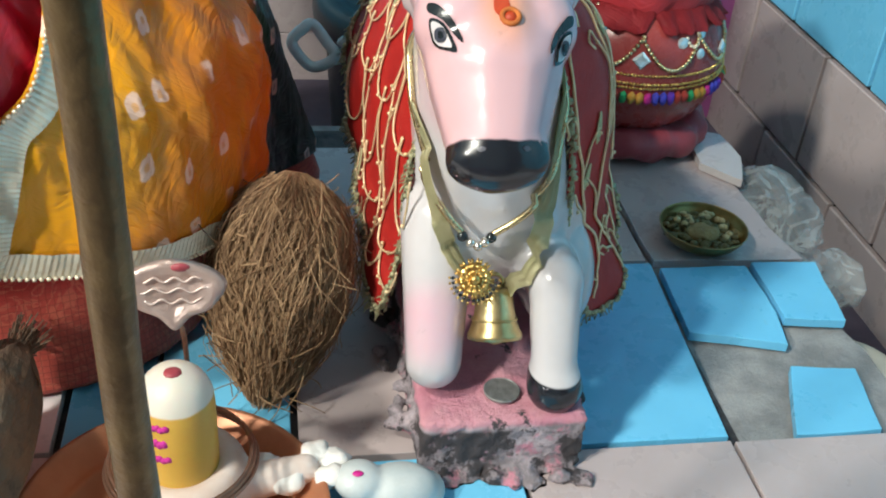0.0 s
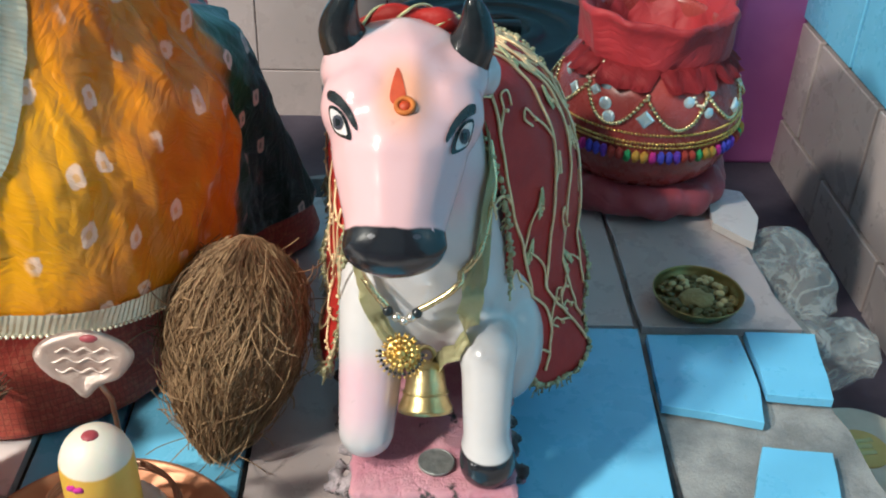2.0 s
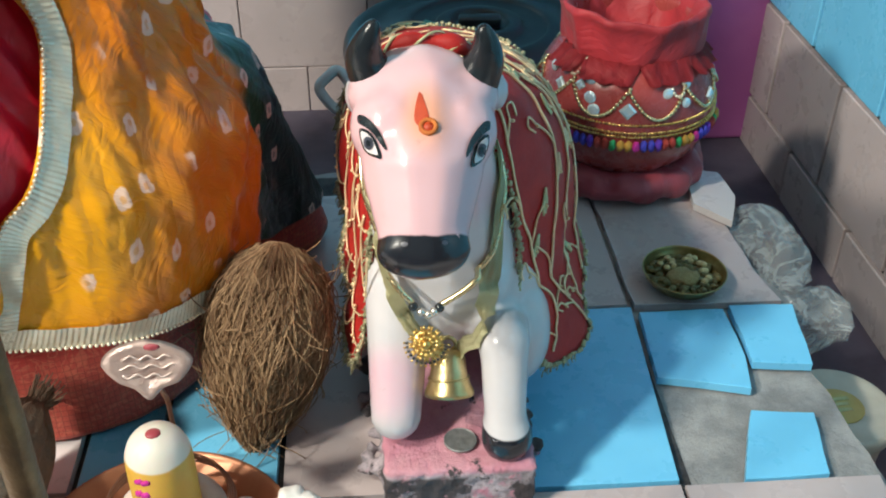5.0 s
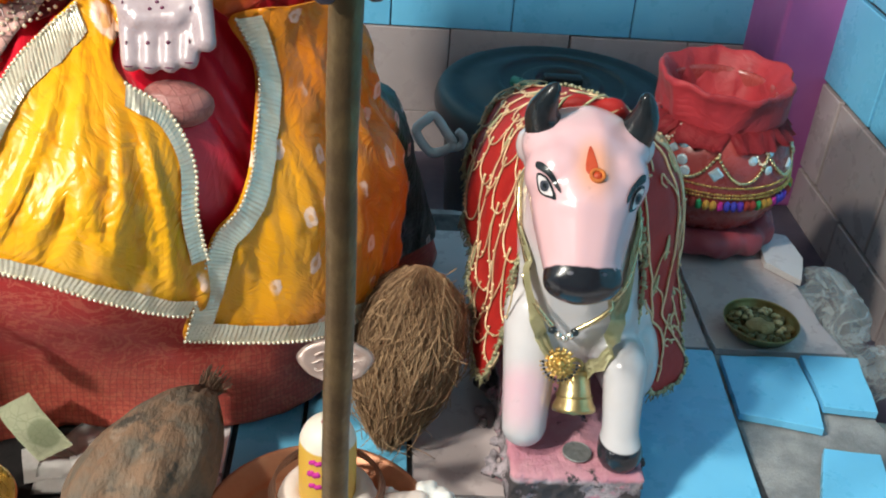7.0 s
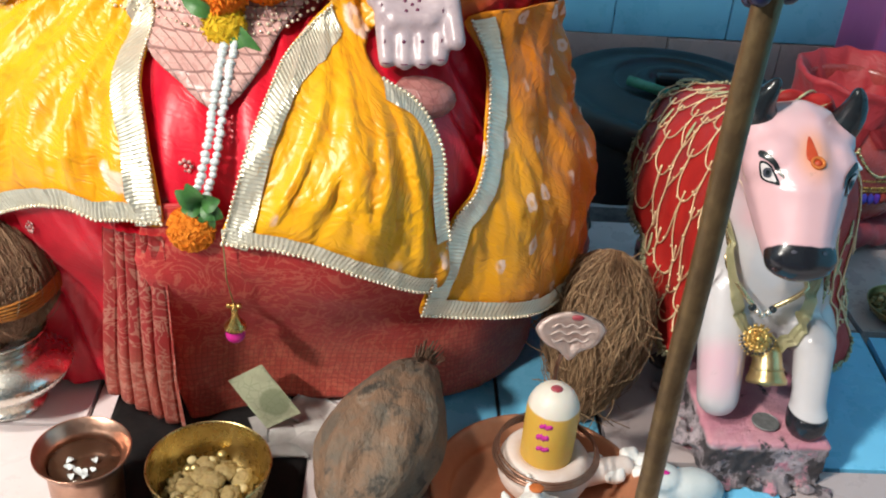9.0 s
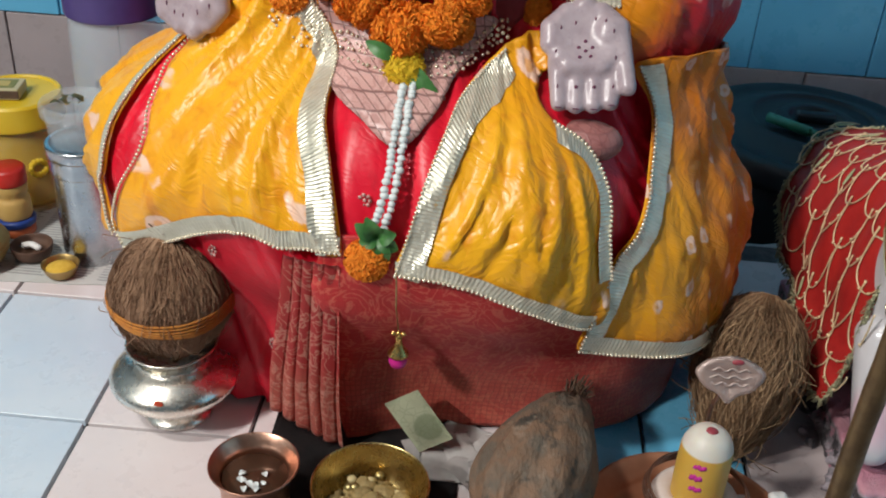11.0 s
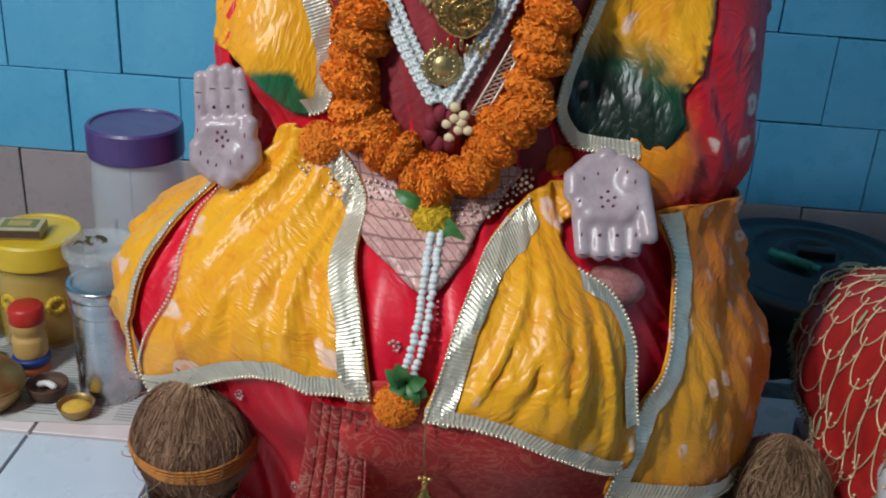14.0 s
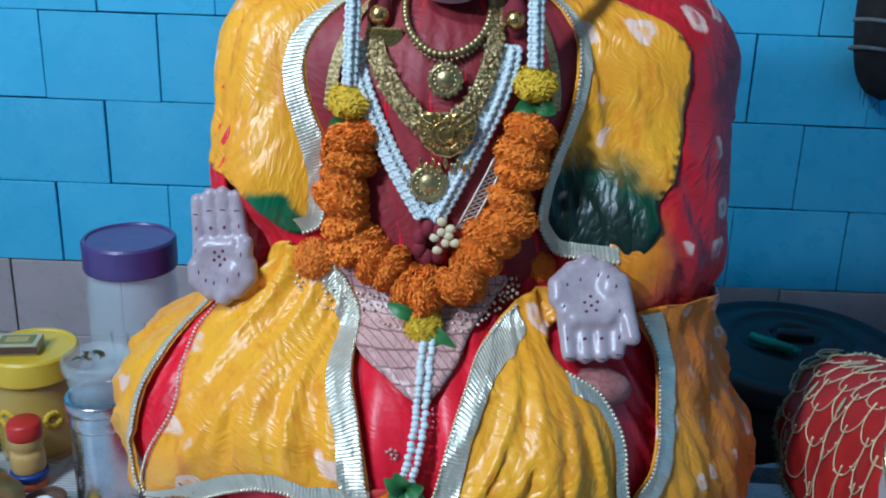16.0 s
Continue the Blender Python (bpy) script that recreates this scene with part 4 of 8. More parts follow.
def leaf(bm, base, tip, width, up=(0, -1, 0.3), curl=0.2):
    a, b, up = Vector(base), Vector(tip), Vector(up)
    d = b - a
    s = d.cross(up).normalized()
    n = s.cross(d).normalized()
    rows = []
    for i in range(9):
        t = i / 8
        w = width * math.sin(math.pi * min(1, t * 0.92 + 0.05)) ** 0.8
        c = a + d * t + n * curl * d.length * math.sin(math.pi * t)
        rows.append([bm.verts.new(c + s * w * k + n * abs(k) * w * 0.35) for k in (-1, -0.5, 0, 0.5, 1)])
    for p, q in zip(rows, rows[1:]):
        for j in range(4):
            bm.faces.new((p[j], p[j + 1], q[j + 1], q[j])).smooth = True


def along(P, step):
    seg = np.linalg.norm(np.diff(P, axis=0), axis=1)
    run = np.concatenate([[0], np.cumsum(seg)])
    for t in np.arange(0, run[-1], step):
        p = np.array([np.interp(t, run, P[:, i]) for i in range(3)])
        q = np.array([np.interp(min(t + 0.004, run[-1]), run, P[:, i]) for i in range(3)])
        o = np.array([np.interp(max(t - 0.004, 0), run, P[:, i]) for i in range(3)])
        yield p, q - o


def garlands():
    rng = random.Random(8)
    on = Cloth(0.0)
    g = thing("marigold_garland", "thick orange marigold garland with yellow blooms and leaves", "garland")
    l = on.line([(-33, 0.480), (-35, 0.431), (-30, 0.394), (-18, 0.370), (-7, 0.358), (4, 0.375), (14, 0.411), (20, 0.457), (25, 0.505)], 8)
    P = on.at(l[:, 0], l[:, 1], 0.018)
    for p, d in along(P, 0.0185):
        put_mesh("flower", FLOWER, g, p + np.array([rng.uniform(-.003, .003) for _ in range(3)]), Vector(d) + Vector((rng.uniform(-.3, .3), rng.uniform(-.3, .3), rng.uniform(-.3, .3))) * 0.012, rng.uniform(0.0200, 0.0250))
    for th, z in ((-35, 0.510), (25, 0.530)):
        put_mesh("flower", YFLOWER, g, on.at(th * ARC, z, 0.018), (0.1, -0.5, 1), 0.0185, "bright yellow bloom")
        bm = bmesh.new()
        c = on.at(th * ARC, z - 0.016, 0.018)
        for k in (-1, 1, 0):
            leaf(bm, c, c + np.array((0.017 * k, -0.006, -0.009 + 0.003 * abs(k))), 0.007)
        part("leaf", bm, M["leaf"], g)
    c = on.at(-7 * ARC, 0.335, 0.022)
    put_mesh("flower", YFLOWER, g, c, (0, -1, 0.2), 0.016, "bright yellow bloom")
    bm = bmesh.new()
    leaf(bm, c + np.array((0.004, 0, 0.006)), c + np.array((0.033, -0.008, -0.038)), 0.009, curl=0.12)
    part("leaf", bm, M["leaf"], g, "long green leaf")
    bm = bmesh.new()
    leaf(bm, c + np.array((-0.004, 0, 0.008)), c + np.array((-0.030, 0.004, 0.018)), 0.006)
    part("leaf", bm, M["leaf"], g)
    put_mesh("flower", FLOWER, g, on.at(-41 * ARC, 0.375, 0.016), (0, -1, 0.2), 0.017)
    put_mesh("flower", FLOWER, g, on.at(31 * ARC, 0.372, 0.004), (0, -1, 0.2), 0.013)
    # tail of white beads with a last marigold
    t = thing("bead_tassel", "double string of white beads ending in leaves and a marigold", "tassel")
    l = on.line([(-6, 0.335), (-5, 0.318), (-4.5, 0.29), (-5, 0.262), (-6, 0.243)], 10)
    P = on.at(l[:, 0], l[:, 1], 0.016)
    for sgn in (-1, 1):
        for p, d in along(P, 0.0049):
            put_mesh("bead", BEAD, t, p + np.array((sgn * (0.0036 + rng.uniform(-.0007, .0007)), rng.uniform(-.0012, .0012), rng.uniform(-.0008, .0008))), (0, 0, 1), rng.uniform(0.72, 0.88))
    e = P[-1]
    put_mesh("flower", FLOWER, t, e + np.array((-0.007, -0.002, -0.024)), (0, -1, 0.1), 0.0165, "orange marigold")
    bm = bmesh.new()
    for k, dz in ((-1, 0.020), (1, 0.000), (-0.8, 0.004), (0.5, -0.012), (-0.5, 0.026), (0.9, 0.014)):
        leaf(bm, e + np.array((0, 0.001, -0.004)), e + np.array((k * 0.016, -0.004, -0.012 + dz)), 0.007)
    part("leaf", bm, M["leaf"], t, "green leaves")
    # white zig-zag strings over the chest
    w = thing("white_garland", "white zig-zag bead garland crossing the chest in a V", "garland")
    for a in ([(-38, 0.555), (-35, 0.534), (-22, 0.472), (-9, 0.420)], [(19, 0.556), (16, 0.536), (5, 0.476), (-6, 0.419)], None, 1):
        if isinstance(a, list):
            l = on.line(a, 10)
            P = on.at(l[:, 0], l[:, 1], 0.012)
        else:
            c = on.at((25 if a else -35) * ARC, 0.530 if a else 0.510, 0.018)
            P = np.array(curve([c + np.array(((-1 if a else 1) * q * 0.04, q * 0.08, 0.014 + q)) for q in np.linspace(0, 0.24, 6)], 6))
        bm = bmesh.new()
        for i, (p, d) in enumerate(along(P, 0.0032)):
            d = Vector(d).normalized()
            s = d.cross(Vector((0, -1, 0))).normalized()
            for k in (-2, -1, 0, 1, 2):
                ball(bm, Vector(p) + s * k * (0.0031 if isinstance(a, list) else 0.0022) + Vector((0, -0.003 if k == 0 else 0, 0)), (0.0040, 0.0032, 0.0021), 1, turn=(d + s * 0.8 * (1 if i % 2 else -1)).to_track_quat("X", "Z").to_matrix())
        part("bead_string", finish(bm), M["jasmine"], w)
    c = on.at(-7 * ARC, 0.405, 0.014)
    for k in range(7):
        a = k / 7 * 6.283
        part("rose_petal", finish(ball(bmesh.new(), c + np.array((0.010 * math.cos(a), -0.002, 0.013 * math.sin(a) - 0.006)), (0.006, 0.005, 0.008), 2)), M["maroon"], w, "dark maroon rose petal")
    for k in range(8):
        a = k * 2.4
        part("small_bloom", finish(ball(bmesh.new(), c + np.array((0.012 + (0.003 + 0.0014 * k) * math.cos(a), -0.005, 0.002 + (0.003 + 0.0016 * k) * math.sin(a))), (0.0045, 0.003, 0.004), 2)), M["grain_cream"], w)
    # gold necklaces
    def collar(bm, pts, width, out=0.014):
        cl = Cloth(out)
        q = cl.line(pts, 14)
        d = np.gradient(q, axis=0)
        d /= np.hypot(*d.T)[:, None] + 1e-9
        cl.ribbon(bm, pts, width, 1, 0.0, 0.003, 5)
        for k in range(620):
            i = rng.randrange(len(q))
            w = rng.random() * width
            ball(bm, cl.at(q[i, 0] - d[i, 1] * w + rng.uniform(-.003, .003), q[i, 1] + d[i, 0] * w, rng.uniform(0, 0.002)), (rng.uniform(.0014, .003), 0.0014, rng.uniform(.0014, .003)), 1)
        l = cl.line(pts, 14)
        for p, d in along(cl.at(l[:, 0], l[:, 1], 0.0015), 0.0045):
            ball(bm, p + np.array([rng.uniform(-.001, .001) for _ in range(3)]), 0.0022, 1)
        return cl

    n = thing("gold_necklace", "broad gold filigree necklace with a fan-shaped pendant", "necklace")
    bm = bmesh.new()
    collar(bm, [(-40, 0.62), (-34, 0.560), (-22, 0.515), (-8, 0.486), (4, 0.500), (12, 0.540), (20, 0.60)], 0.020)
    part("collar", finish(bm), M["gold_pale"], n)
    bm = bmesh.new()
    c = on.at(-3 * ARC, 0.492, 0.018)
    rim = curve([(-0.022, 0.014), (-0.010, 0.017), (0.0, 0.015), (0.010, 0.017), (0.022, 0.014), (0.023, 0.002), (0.016, -0.012), (0.0, -0.020), (-0.016, -0.012), (-0.023, 0.002)], 5, True)
    rows = [[tuple(c + np.array((p[0] * k, -h - 0.0008 * math.sin(i * 1.9) * (k > 0.3), p[1] * k))) for i, p in enumerate(rim)] for k, h in ((1.0, 0.0), (0.97, 0.0022), (0.86, 0.0014), (0.70, 0.0030), (0.48, 0.0018), (0.30, 0.0034), (0.05, 0.0042))]
    vs = lay_grid(bm, np.array(rows), closed=True)
    bm.faces.new(vs[-1])
    for r, h in ((0.006, 0.0042), (0.011, 0.0036)):
        tube(bm, [c + np.array((r * math.cos(a), -h, r * math.sin(a))) for a in np.linspace(0, 6.2832, 25)[:-1]], 0.0008, 5, True)
    for i in range(26):
        a = i / 26 * 6.2832
        ball(bm, c + np.array((0.0165 * math.cos(a), -0.0030, 0.0125 * math.sin(a))), 0.0013, 1)
    part("pendant", finish(bm), M["gold"], n, "fan-shaped gold filigree pendant")
    for i in range(-4, 5):
        part("drop", finish(ball(bmesh.new(), c + np.array((i * 0.005, 0.0, -0.024 - 0.004 * (i % 2))), (0.0016, 0.0016, 0.005), 2)), M["gold"], n)
    part("clasp", finish(box(bmesh.new(), *(v for q in zip(on.at(-27 * ARC, 0.560, 0.012) - 0.5 * np.array((0.026, 0.004, 0.016)), on.at(-27 * ARC, 0.560, 0.012) + 0.5 * np.array((0.026, 0.004, 0.016))) for v in q), 0.0012, 1), False), M["gold"], n, "flat bright gold plate")
    for pts in ([(-45, 0.500), (-45, 0.56), (-44, 0.615)], [(33, 0.505), (33, 0.56), (34, 0.615)]):
        bm = bmesh.new()
        Cloth(0.012).ribbon(bm, pts, 0.015, -1, 0.0, 0.0022, 7)
        part("hanging_band", bm, M["gold_pale"], n, "hanging gold sequin band")
    n = thing("net_ribbon", "silver-gold net ribbon hanging beside the white cord", "ribbon")
    mesh_cloth = Cloth(0.011)
    bm = bmesh.new()
    for k in range(15):
        f = k / 14
        for lean in (-1, 1):
            line = np.array([(12.5 - 11.5 * t + 4.5 * (u if lean > 0 else 1 - u), 0.470 - 0.058 * t) for u in np.linspace(0, 1, 5) for t in [min(1, max(0, f + 0.10 * (u - 0.5)))]])
            tube(bm, mesh_cloth.at(line[:, 0] * ARC, line[:, 1]), 0.0005, 4)
    for side in (0, 4.5):
        line = np.array([(12.5 - 11.5 * t + side, 0.470 - 0.058 * t) for t in np.linspace(0, 1, 12)])
        tube(bm, mesh_cloth.at(line[:, 0] * ARC, line[:, 1]), 0.0011, 6)
    part("net", finish(bm), M["lace"], n)
    n = thing("choker", "gold choker with a round flower pendant", "necklace")
    bm = bmesh.new()
    l = on.line([(-26, 0.59), (-18, 0.566), (-8, 0.552), (2, 0.556), (10, 0.572), (16, 0.60)], 10)
    for p, d in along(on.at(l[:, 0], l[:, 1], 0.015), 0.0045):
        ball(bm, p, 0.0034, 1)
        ball(bm, p + np.array((0, -0.001, -0.005)), 0.0018, 1)
    part("chain", finish(bm), M["gold_dull"], n)
    for (th, z), R in (((-4, 0.533), 0.013), ((-8, 0.450), 0.0145)):
        bm = bmesh.new()
        c = on.at(th * ARC, z, 0.016)
        lathe(bm, [(R * 1.05, 0.0), (R * 1.05, 0.0012), (R * 0.85, 0.0022), (R * 0.75, 0.0012), (R * 0.5, 0.0014), (R * 0.42, 0.0030), (R * 0.05, 0.0036)], c, 28, turn=Matrix.Rotation(radians(90), 3, "X"))
        for k in range(14):
            a = k / 14 * 6.283
            for q in (0.65, 1.0):
                ball(bm, c + np.array((R * q * math.cos(a), 0, R * q * math.sin(a))), 0.0022, 1)
        part("flower_pendant", finish(bm), M["gold_dull"], n, "round gold flower pendant")
    n = thing("red_bead_tassels", "pair of maroon tassels with gold beads", "tassel")
    for th in (-33, 22):
        bm = bmesh.new()
        c = on.at(th * ARC, 0.575, 0.014)
        ball(bm, c, (0.011, 0.009, 0.020), 2)
        part("tassel", finish(bm), M["maroon"], n)
        bm = bmesh.new()
        ball(bm, c + np.array((0, -0.006, 0.002)), 0.0085, 2)
        part("gold_bead", finish(bm), M["gold"], n)
    n = thing("waist_belt", "silver bead waist belt with hanging pearls", "belt")
    bm = bmesh.new()
    for row in range(4):
        l = on.line([(-44, 0.368), (-34, 0.352), (-22, 0.349), (-8, 0.345), (4, 0.347), (12, 0.356), (22, 0.372)], 10)
        for p, d in along(on.at(l[:, 0], l[:, 1] - row * 0.0048, 0.016), 0.0050):
            ball(bm, p + np.array([rng.uniform(-.0012, .0012) for _ in range(3)]), rng.uniform(0.0010, 0.0020), 1)
    part("chain", finish(bm), M["pearl"], n)
    n = thing("hanging_pendant", "gold bell pendant with a magenta bead on a thread", "pendant")
    pts = [on.at(-2.5 * ARC, z, 0.022) for z in (0.215, 0.18, 0.14)]
    part("thread", finish(tube(bmesh.new(), pts, 0.0006, 6)), M["gold_dull"], n)
    c = pts[-1]
    bm = lathe(bmesh.new(), [(0.0015, 0.0), (0.003, -0.003), (0.0025, -0.007), (0.004, -0.012), (0.0085, -0.018), (0.009, -0.020), (0.002, -0.020)], c, 16)
    for k in (-1, 0, 1):
        ball(bm, c + np.array((k * 0.004, -0.002, 0.002)), 0.0026, 1)
    part("bell", finish(bm), M["gold"], n)
    bm = bmesh.new()
    ball(bm, c + np.array((0, 0, -0.026)), 0.0078, 3)
    part("bead", finish(bm), M["magenta_bead"], n, "magenta wool bead")


garlands()


# ---- the bull statue ----
def bull_paint():
    g = Graph("painted_bull")
    x, y, z = g.xyz()
    n = g.noise(45, 4)
    col = g.mix(g.band(g.noise(18, 4), 0.3, 0.7), (0.50, 0.49, 0.515), (0.58, 0.56, 0.58))
    head = g.math("MULTIPLY", g.band(g.math("MULTIPLY_ADD", n, 0.03, y), 0.425, 0.385), g.band(g.math("MULTIPLY_ADD", n, 0.02, z), 0.205, 0.235))
    col = g.mix(g.math("MULTIPLY", head, 0.9), col, (0.68, 0.41, 0.45))
    blot = g.band(g.vec("DISTANCE", g.co, (0.104, 0.352, 0.092)), 0.034, 0.012)
    col = g.mix(g.math("MULTIPLY", blot, g.math("MULTIPLY_ADD", n, 0.8, 0.35, clamp=True)), col, (0.66, 0.40, 0.48))
    glow = g.band(g.vec("DISTANCE", g.vec("MULTIPLY", g.co, (1, 0.6, 0.7)), (0.127, 0.352 * 0.6, 0.287 * 0.7)), 0.020, 0.006)
    col = g.mix(g.math("MULTIPLY", glow, 0.6), col, (0.72, 0.28, 0.08))
    d = g.vec("DISTANCE", g.vec("MULTIPLY", g.co, (0.62, 1.0, 1.25)), (0.1235 * 0.62, 0.302, 0.222 * 1.25))
    muz = g.band(g.math("MULTIPLY_ADD", n, 0.004, d), 0.0282, 0.0266)
    dip = g.band(g.vec("DISTANCE", g.vec("MULTIPLY", g.co, (0.8, 0.3, 1.0)), (0.1235 * 0.8, 0.29 * 0.3, 0.259)), 0.0160, 0.0145)
    muz = g.math("MULTIPLY", muz, g.math("SUBTRACT", 1.0, dip))
    for k in (-1, 1):
        lobe = g.band(g.vec("DISTANCE", g.vec("MULTIPLY", g.co, (0.9, 0.7, 1.0)), ((0.1235 + k * 0.027) * 0.9, 0.297 * 0.7, 0.2325)), 0.0120, 0.0105)
        muz = g.math("MAXIMUM", muz, lobe)
    hoof = g.math("MULTIPLY", g.band(z, 0.0645, 0.0632), g.math("MULTIPLY", g.band(x, 0.145, 0.15), g.band(y, 0.37, 0.36)))
    chips = g.math("SUBTRACT", 1.0, g.band(g.noise(120, 4, 0.6), 0.66, 0.70))
    black = g.math("MULTIPLY", g.math("MAXIMUM", muz, hoof), chips)
    col = g.mix(black, col, (0.012, 0.014, 0.020))
    dirt = g.band(g.noise(70, 5, 0.65), 0.64, 0.74)
    col = g.mix(g.math("MULTIPLY", dirt, 0.25), col, (0.25, 0.20, 0.18))
    g.bump(g.noise(26, 3), 0.10, 0.003)
    r = g.math("MULTIPLY_ADD", g.noise(60, 3), 0.2, 0.12)
    return g.done(col, r, 0.0, **{"Coat Weight": 0.3})


M["bull"] = bull_paint()
M["enamel_black"] = surf("black_enamel", (0.010, 0.014, 0.018), (0.018, 0.024, 0.028), 60, 0.18, bump=0.1)
M["eye_white"] = surf("painted_eye_white", (0.62, 0.58, 0.60), (0.66, 0.62, 0.64), 60, 0.3, bump=0.0)
M["iris"] = surf("painted_grey_iris", (0.035, 0.04, 0.06), (0.06, 0.065, 0.09), 90, 0.3, bump=0.0)
M["vermilion"] = surf("vermilion_paint", (0.50, 0.055, 0.012), (0.40, 0.04, 0.010), 90, 0.55, bump=0.2)
M["tilak"] = surf("orange_tilak_paste", (0.55, 0.16, 0.03), (0.42, 0.10, 0.02), 120, 0.8, bump=0.5)


def bull():
    bm = bmesh.new()
    limb(bm, (0.150, 0.44, 0.125), (0.150, 0.60, 0.115), 0.066, 0.072)
    limb(bm, (0.148, 0.425, 0.135), (0.130, 0.400, 0.25), 0.054, 0.041)
    ball(bm, (0.148, 0.475, 0.215), (0.035, 0.05, 0.06))
    limb(bm, (0.127, 0.390, 0.275), (0.1255, 0.354, 0.257), 0.0415, 0.0365)
    for s in (-1, 1):
        ball(bm, (0.127 + s * 0.0185, 0.366, 0.275 - 0.002 * s), 0.0255)
        ball(bm, (0.128 + s * 0.0245, 0.386, 0.287 - 0.002 * s), 0.021)
    limb(bm, (0.1255, 0.352, 0.254), (0.124, 0.326, 0.229), 0.0355, 0.0262)
    ball(bm, (0.1235, 0.315, 0.2255), (0.0285, 0.0165, 0.0185))
    limb(bm, (0.112, 0.402, 0.140), (0.1065, 0.350, 0.066), 0.025, 0.0182)
    limb(bm, (0.182, 0.415, 0.100), (0.1795, 0.362, 0.116), 0.023, 0.0185)
    limb(bm, (0.1795, 0.360, 0.115), (0.180, 0.341, 0.068), 0.0172, 0.0150)
    limb(bm, (0.180, 0.340, 0.062), (0.181, 0.336, 0.054), 0.0165, 0.0185, 4)
    ball(bm, (0.196, 0.420, 0.085), (0.026, 0.045, 0.042), 3)
    for s in (-1, 1):
        ball(bm, (0.131 + s * 0.043, 0.402, 0.280), (0.007, 0.010, 0.013), 2)
    bm = remeshed(bm, 0.003, 7)
    tree = BVHTree.FromBMesh(bm)
    M["bull_skin"] = tree
    bm.normal_update()

    ahead = Vector((0.0, -0.72, 0.69))

    def cast(p):
        q, n, _, _ = tree.ray_cast(Vector(p) + ahead * 0.08, -ahead)
        return (q, n) if q else tree.find_nearest(Vector(p))[:2]

    def decal(centre, up, pts, mat, lift=0.0005):
        """Paint laid on the head, outlined in millimetres across and up."""
        at, n = cast(centre)
        n = ahead.normalized()
        u = (Vector(up) - n * Vector(up).dot(n)).normalized()
        r = u.cross(n)
        loop = [(a * 0.00082, b * 0.00082) for a, b in curve(pts, 6, True)]
        mid = Vector((sum(p[0] for p in loop) / len(loop), sum(p[1] for p in loop) / len(loop)))
        rings = []
        for k in (1.0, 0.8, 0.6, 0.4, 0.2):
            ring = []
            for a, b in loop:
                p = at + r * (mid.x + (a - mid.x) * k) + u * (mid.y + (b - mid.y) * k)
                q, m = cast(p)
                ring.append(bm.verts.new(q + m * lift))
            rings.append(ring)
        q, m = cast(at + r * mid.x + u * mid.y)
        c = bm.verts.new(q + m * lift)
        for a, b in zip(rings, rings[1:]):
            for i in range(len(a)):
                f = bm.faces.new((a[i], a[(i + 1) % len(a)], b[(i + 1) % len(a)], b[i]))
                f.material_index, f.smooth = mat, True
        for i in range(len(loop)):
            f = bm.faces.new((rings[-1][i], rings[-1][(i + 1) % len(loop)], c))
            f.material_index, f.smooth = mat, True

    for s, c in ((-1, (0.0968, 0.352, 0.272)), (1, (0.1562, 0.350, 0.267))):
        up = (0, 0.5, 0.85)
        eye = lambda pts: [(-s * a, b) for a, b in pts]
        decal(c, up, eye([(-7.5, 10), (-1, 7), (4, -1), (6.5, -13), (-1, -8), (-6, 0)]), 1, 0.0007)
        decal(c, up, eye([(-6, 8), (-1, 5), (2.6, -1), (4.6, -10), (-1, -6), (-4.6, 0)]), 2, 0.0014)
        decal(c, up, eye([(-3.6, 3.6), (0.2, 3.4), (2.4, -1.5), (1.2, -5), (-1.8, -3.4), (-3.8, 0)]), 3, 0.0020)
        decal(c, up, eye([(-1.8, 2), (0.4, 1), (0.8, -2), (-1.4, -1.6)]), 1, 0.0026)
        decal(c, up, eye([(-8, 19), (-3, 17), (5, 7), (9.5, -3), (10, -8), (7, -4), (2, 4.5), (-4, 11), (-8, 14)]), 1, 0.0009)
    decal((0.1245, 0.353, 0.287), (0, 0.5, 0.85), [(0, 18), (4, 5), (4.6, -4), (0, -8), (-4.4, -4), (-4, 5)], 4, 0.0006)
    ring = [(0.128, 0.349, 0.2815)]
    at, n = cast(ring[0])
    r, u = n.orthogonal().normalized(), n.cross(n.orthogonal().normalized())
    tube(bm, [at + n * 0.0006 + (r * math.cos(a) + u * math.sin(a)) * 0.0042 for a in np.linspace(0, 6.2832, 18)[:-1]], 0.0014, 8, True, 5)
    ball(bm, at - n * 0.0012, 0.0036, 2, mat=4)
    for s in (-1, 1):
        pts = curve([(0.129 + s * 0.030, 0.389, 0.296 - 0.002 * s), (0.129 + s * 0.0345, 0.386, 0.309 - 0.002 * s), (0.130 + s * 0.0335, 0.382, 0.322 - 0.002 * s), (0.131 + s * 0.0295, 0.380, 0.334 - 0.002 * s)], 6)
        tube(bm, pts, lambda t: 0.0135 * (1 - t) ** 0.62 + 0.0010, 16, mat=1)
    for f in bm.faces:
        f.smooth = True
    for s in (-1, 1):
        decal((0.1235 + s * 0.011, 0.306, 0.236), (0, 0.3, 1), [(-2.6, 0), (0, 1.7), (2.6, 0), (0, -1.7)], 3, 0.0006)
    return bm


solo("bull_statue", bull(), [M["bull"], M["enamel_black"], M["eye_white"], M["iris"], M["vermilion"], M["tilak"]],
     "kneeling bull statue in glossy white and pink enamel paint", "statue")


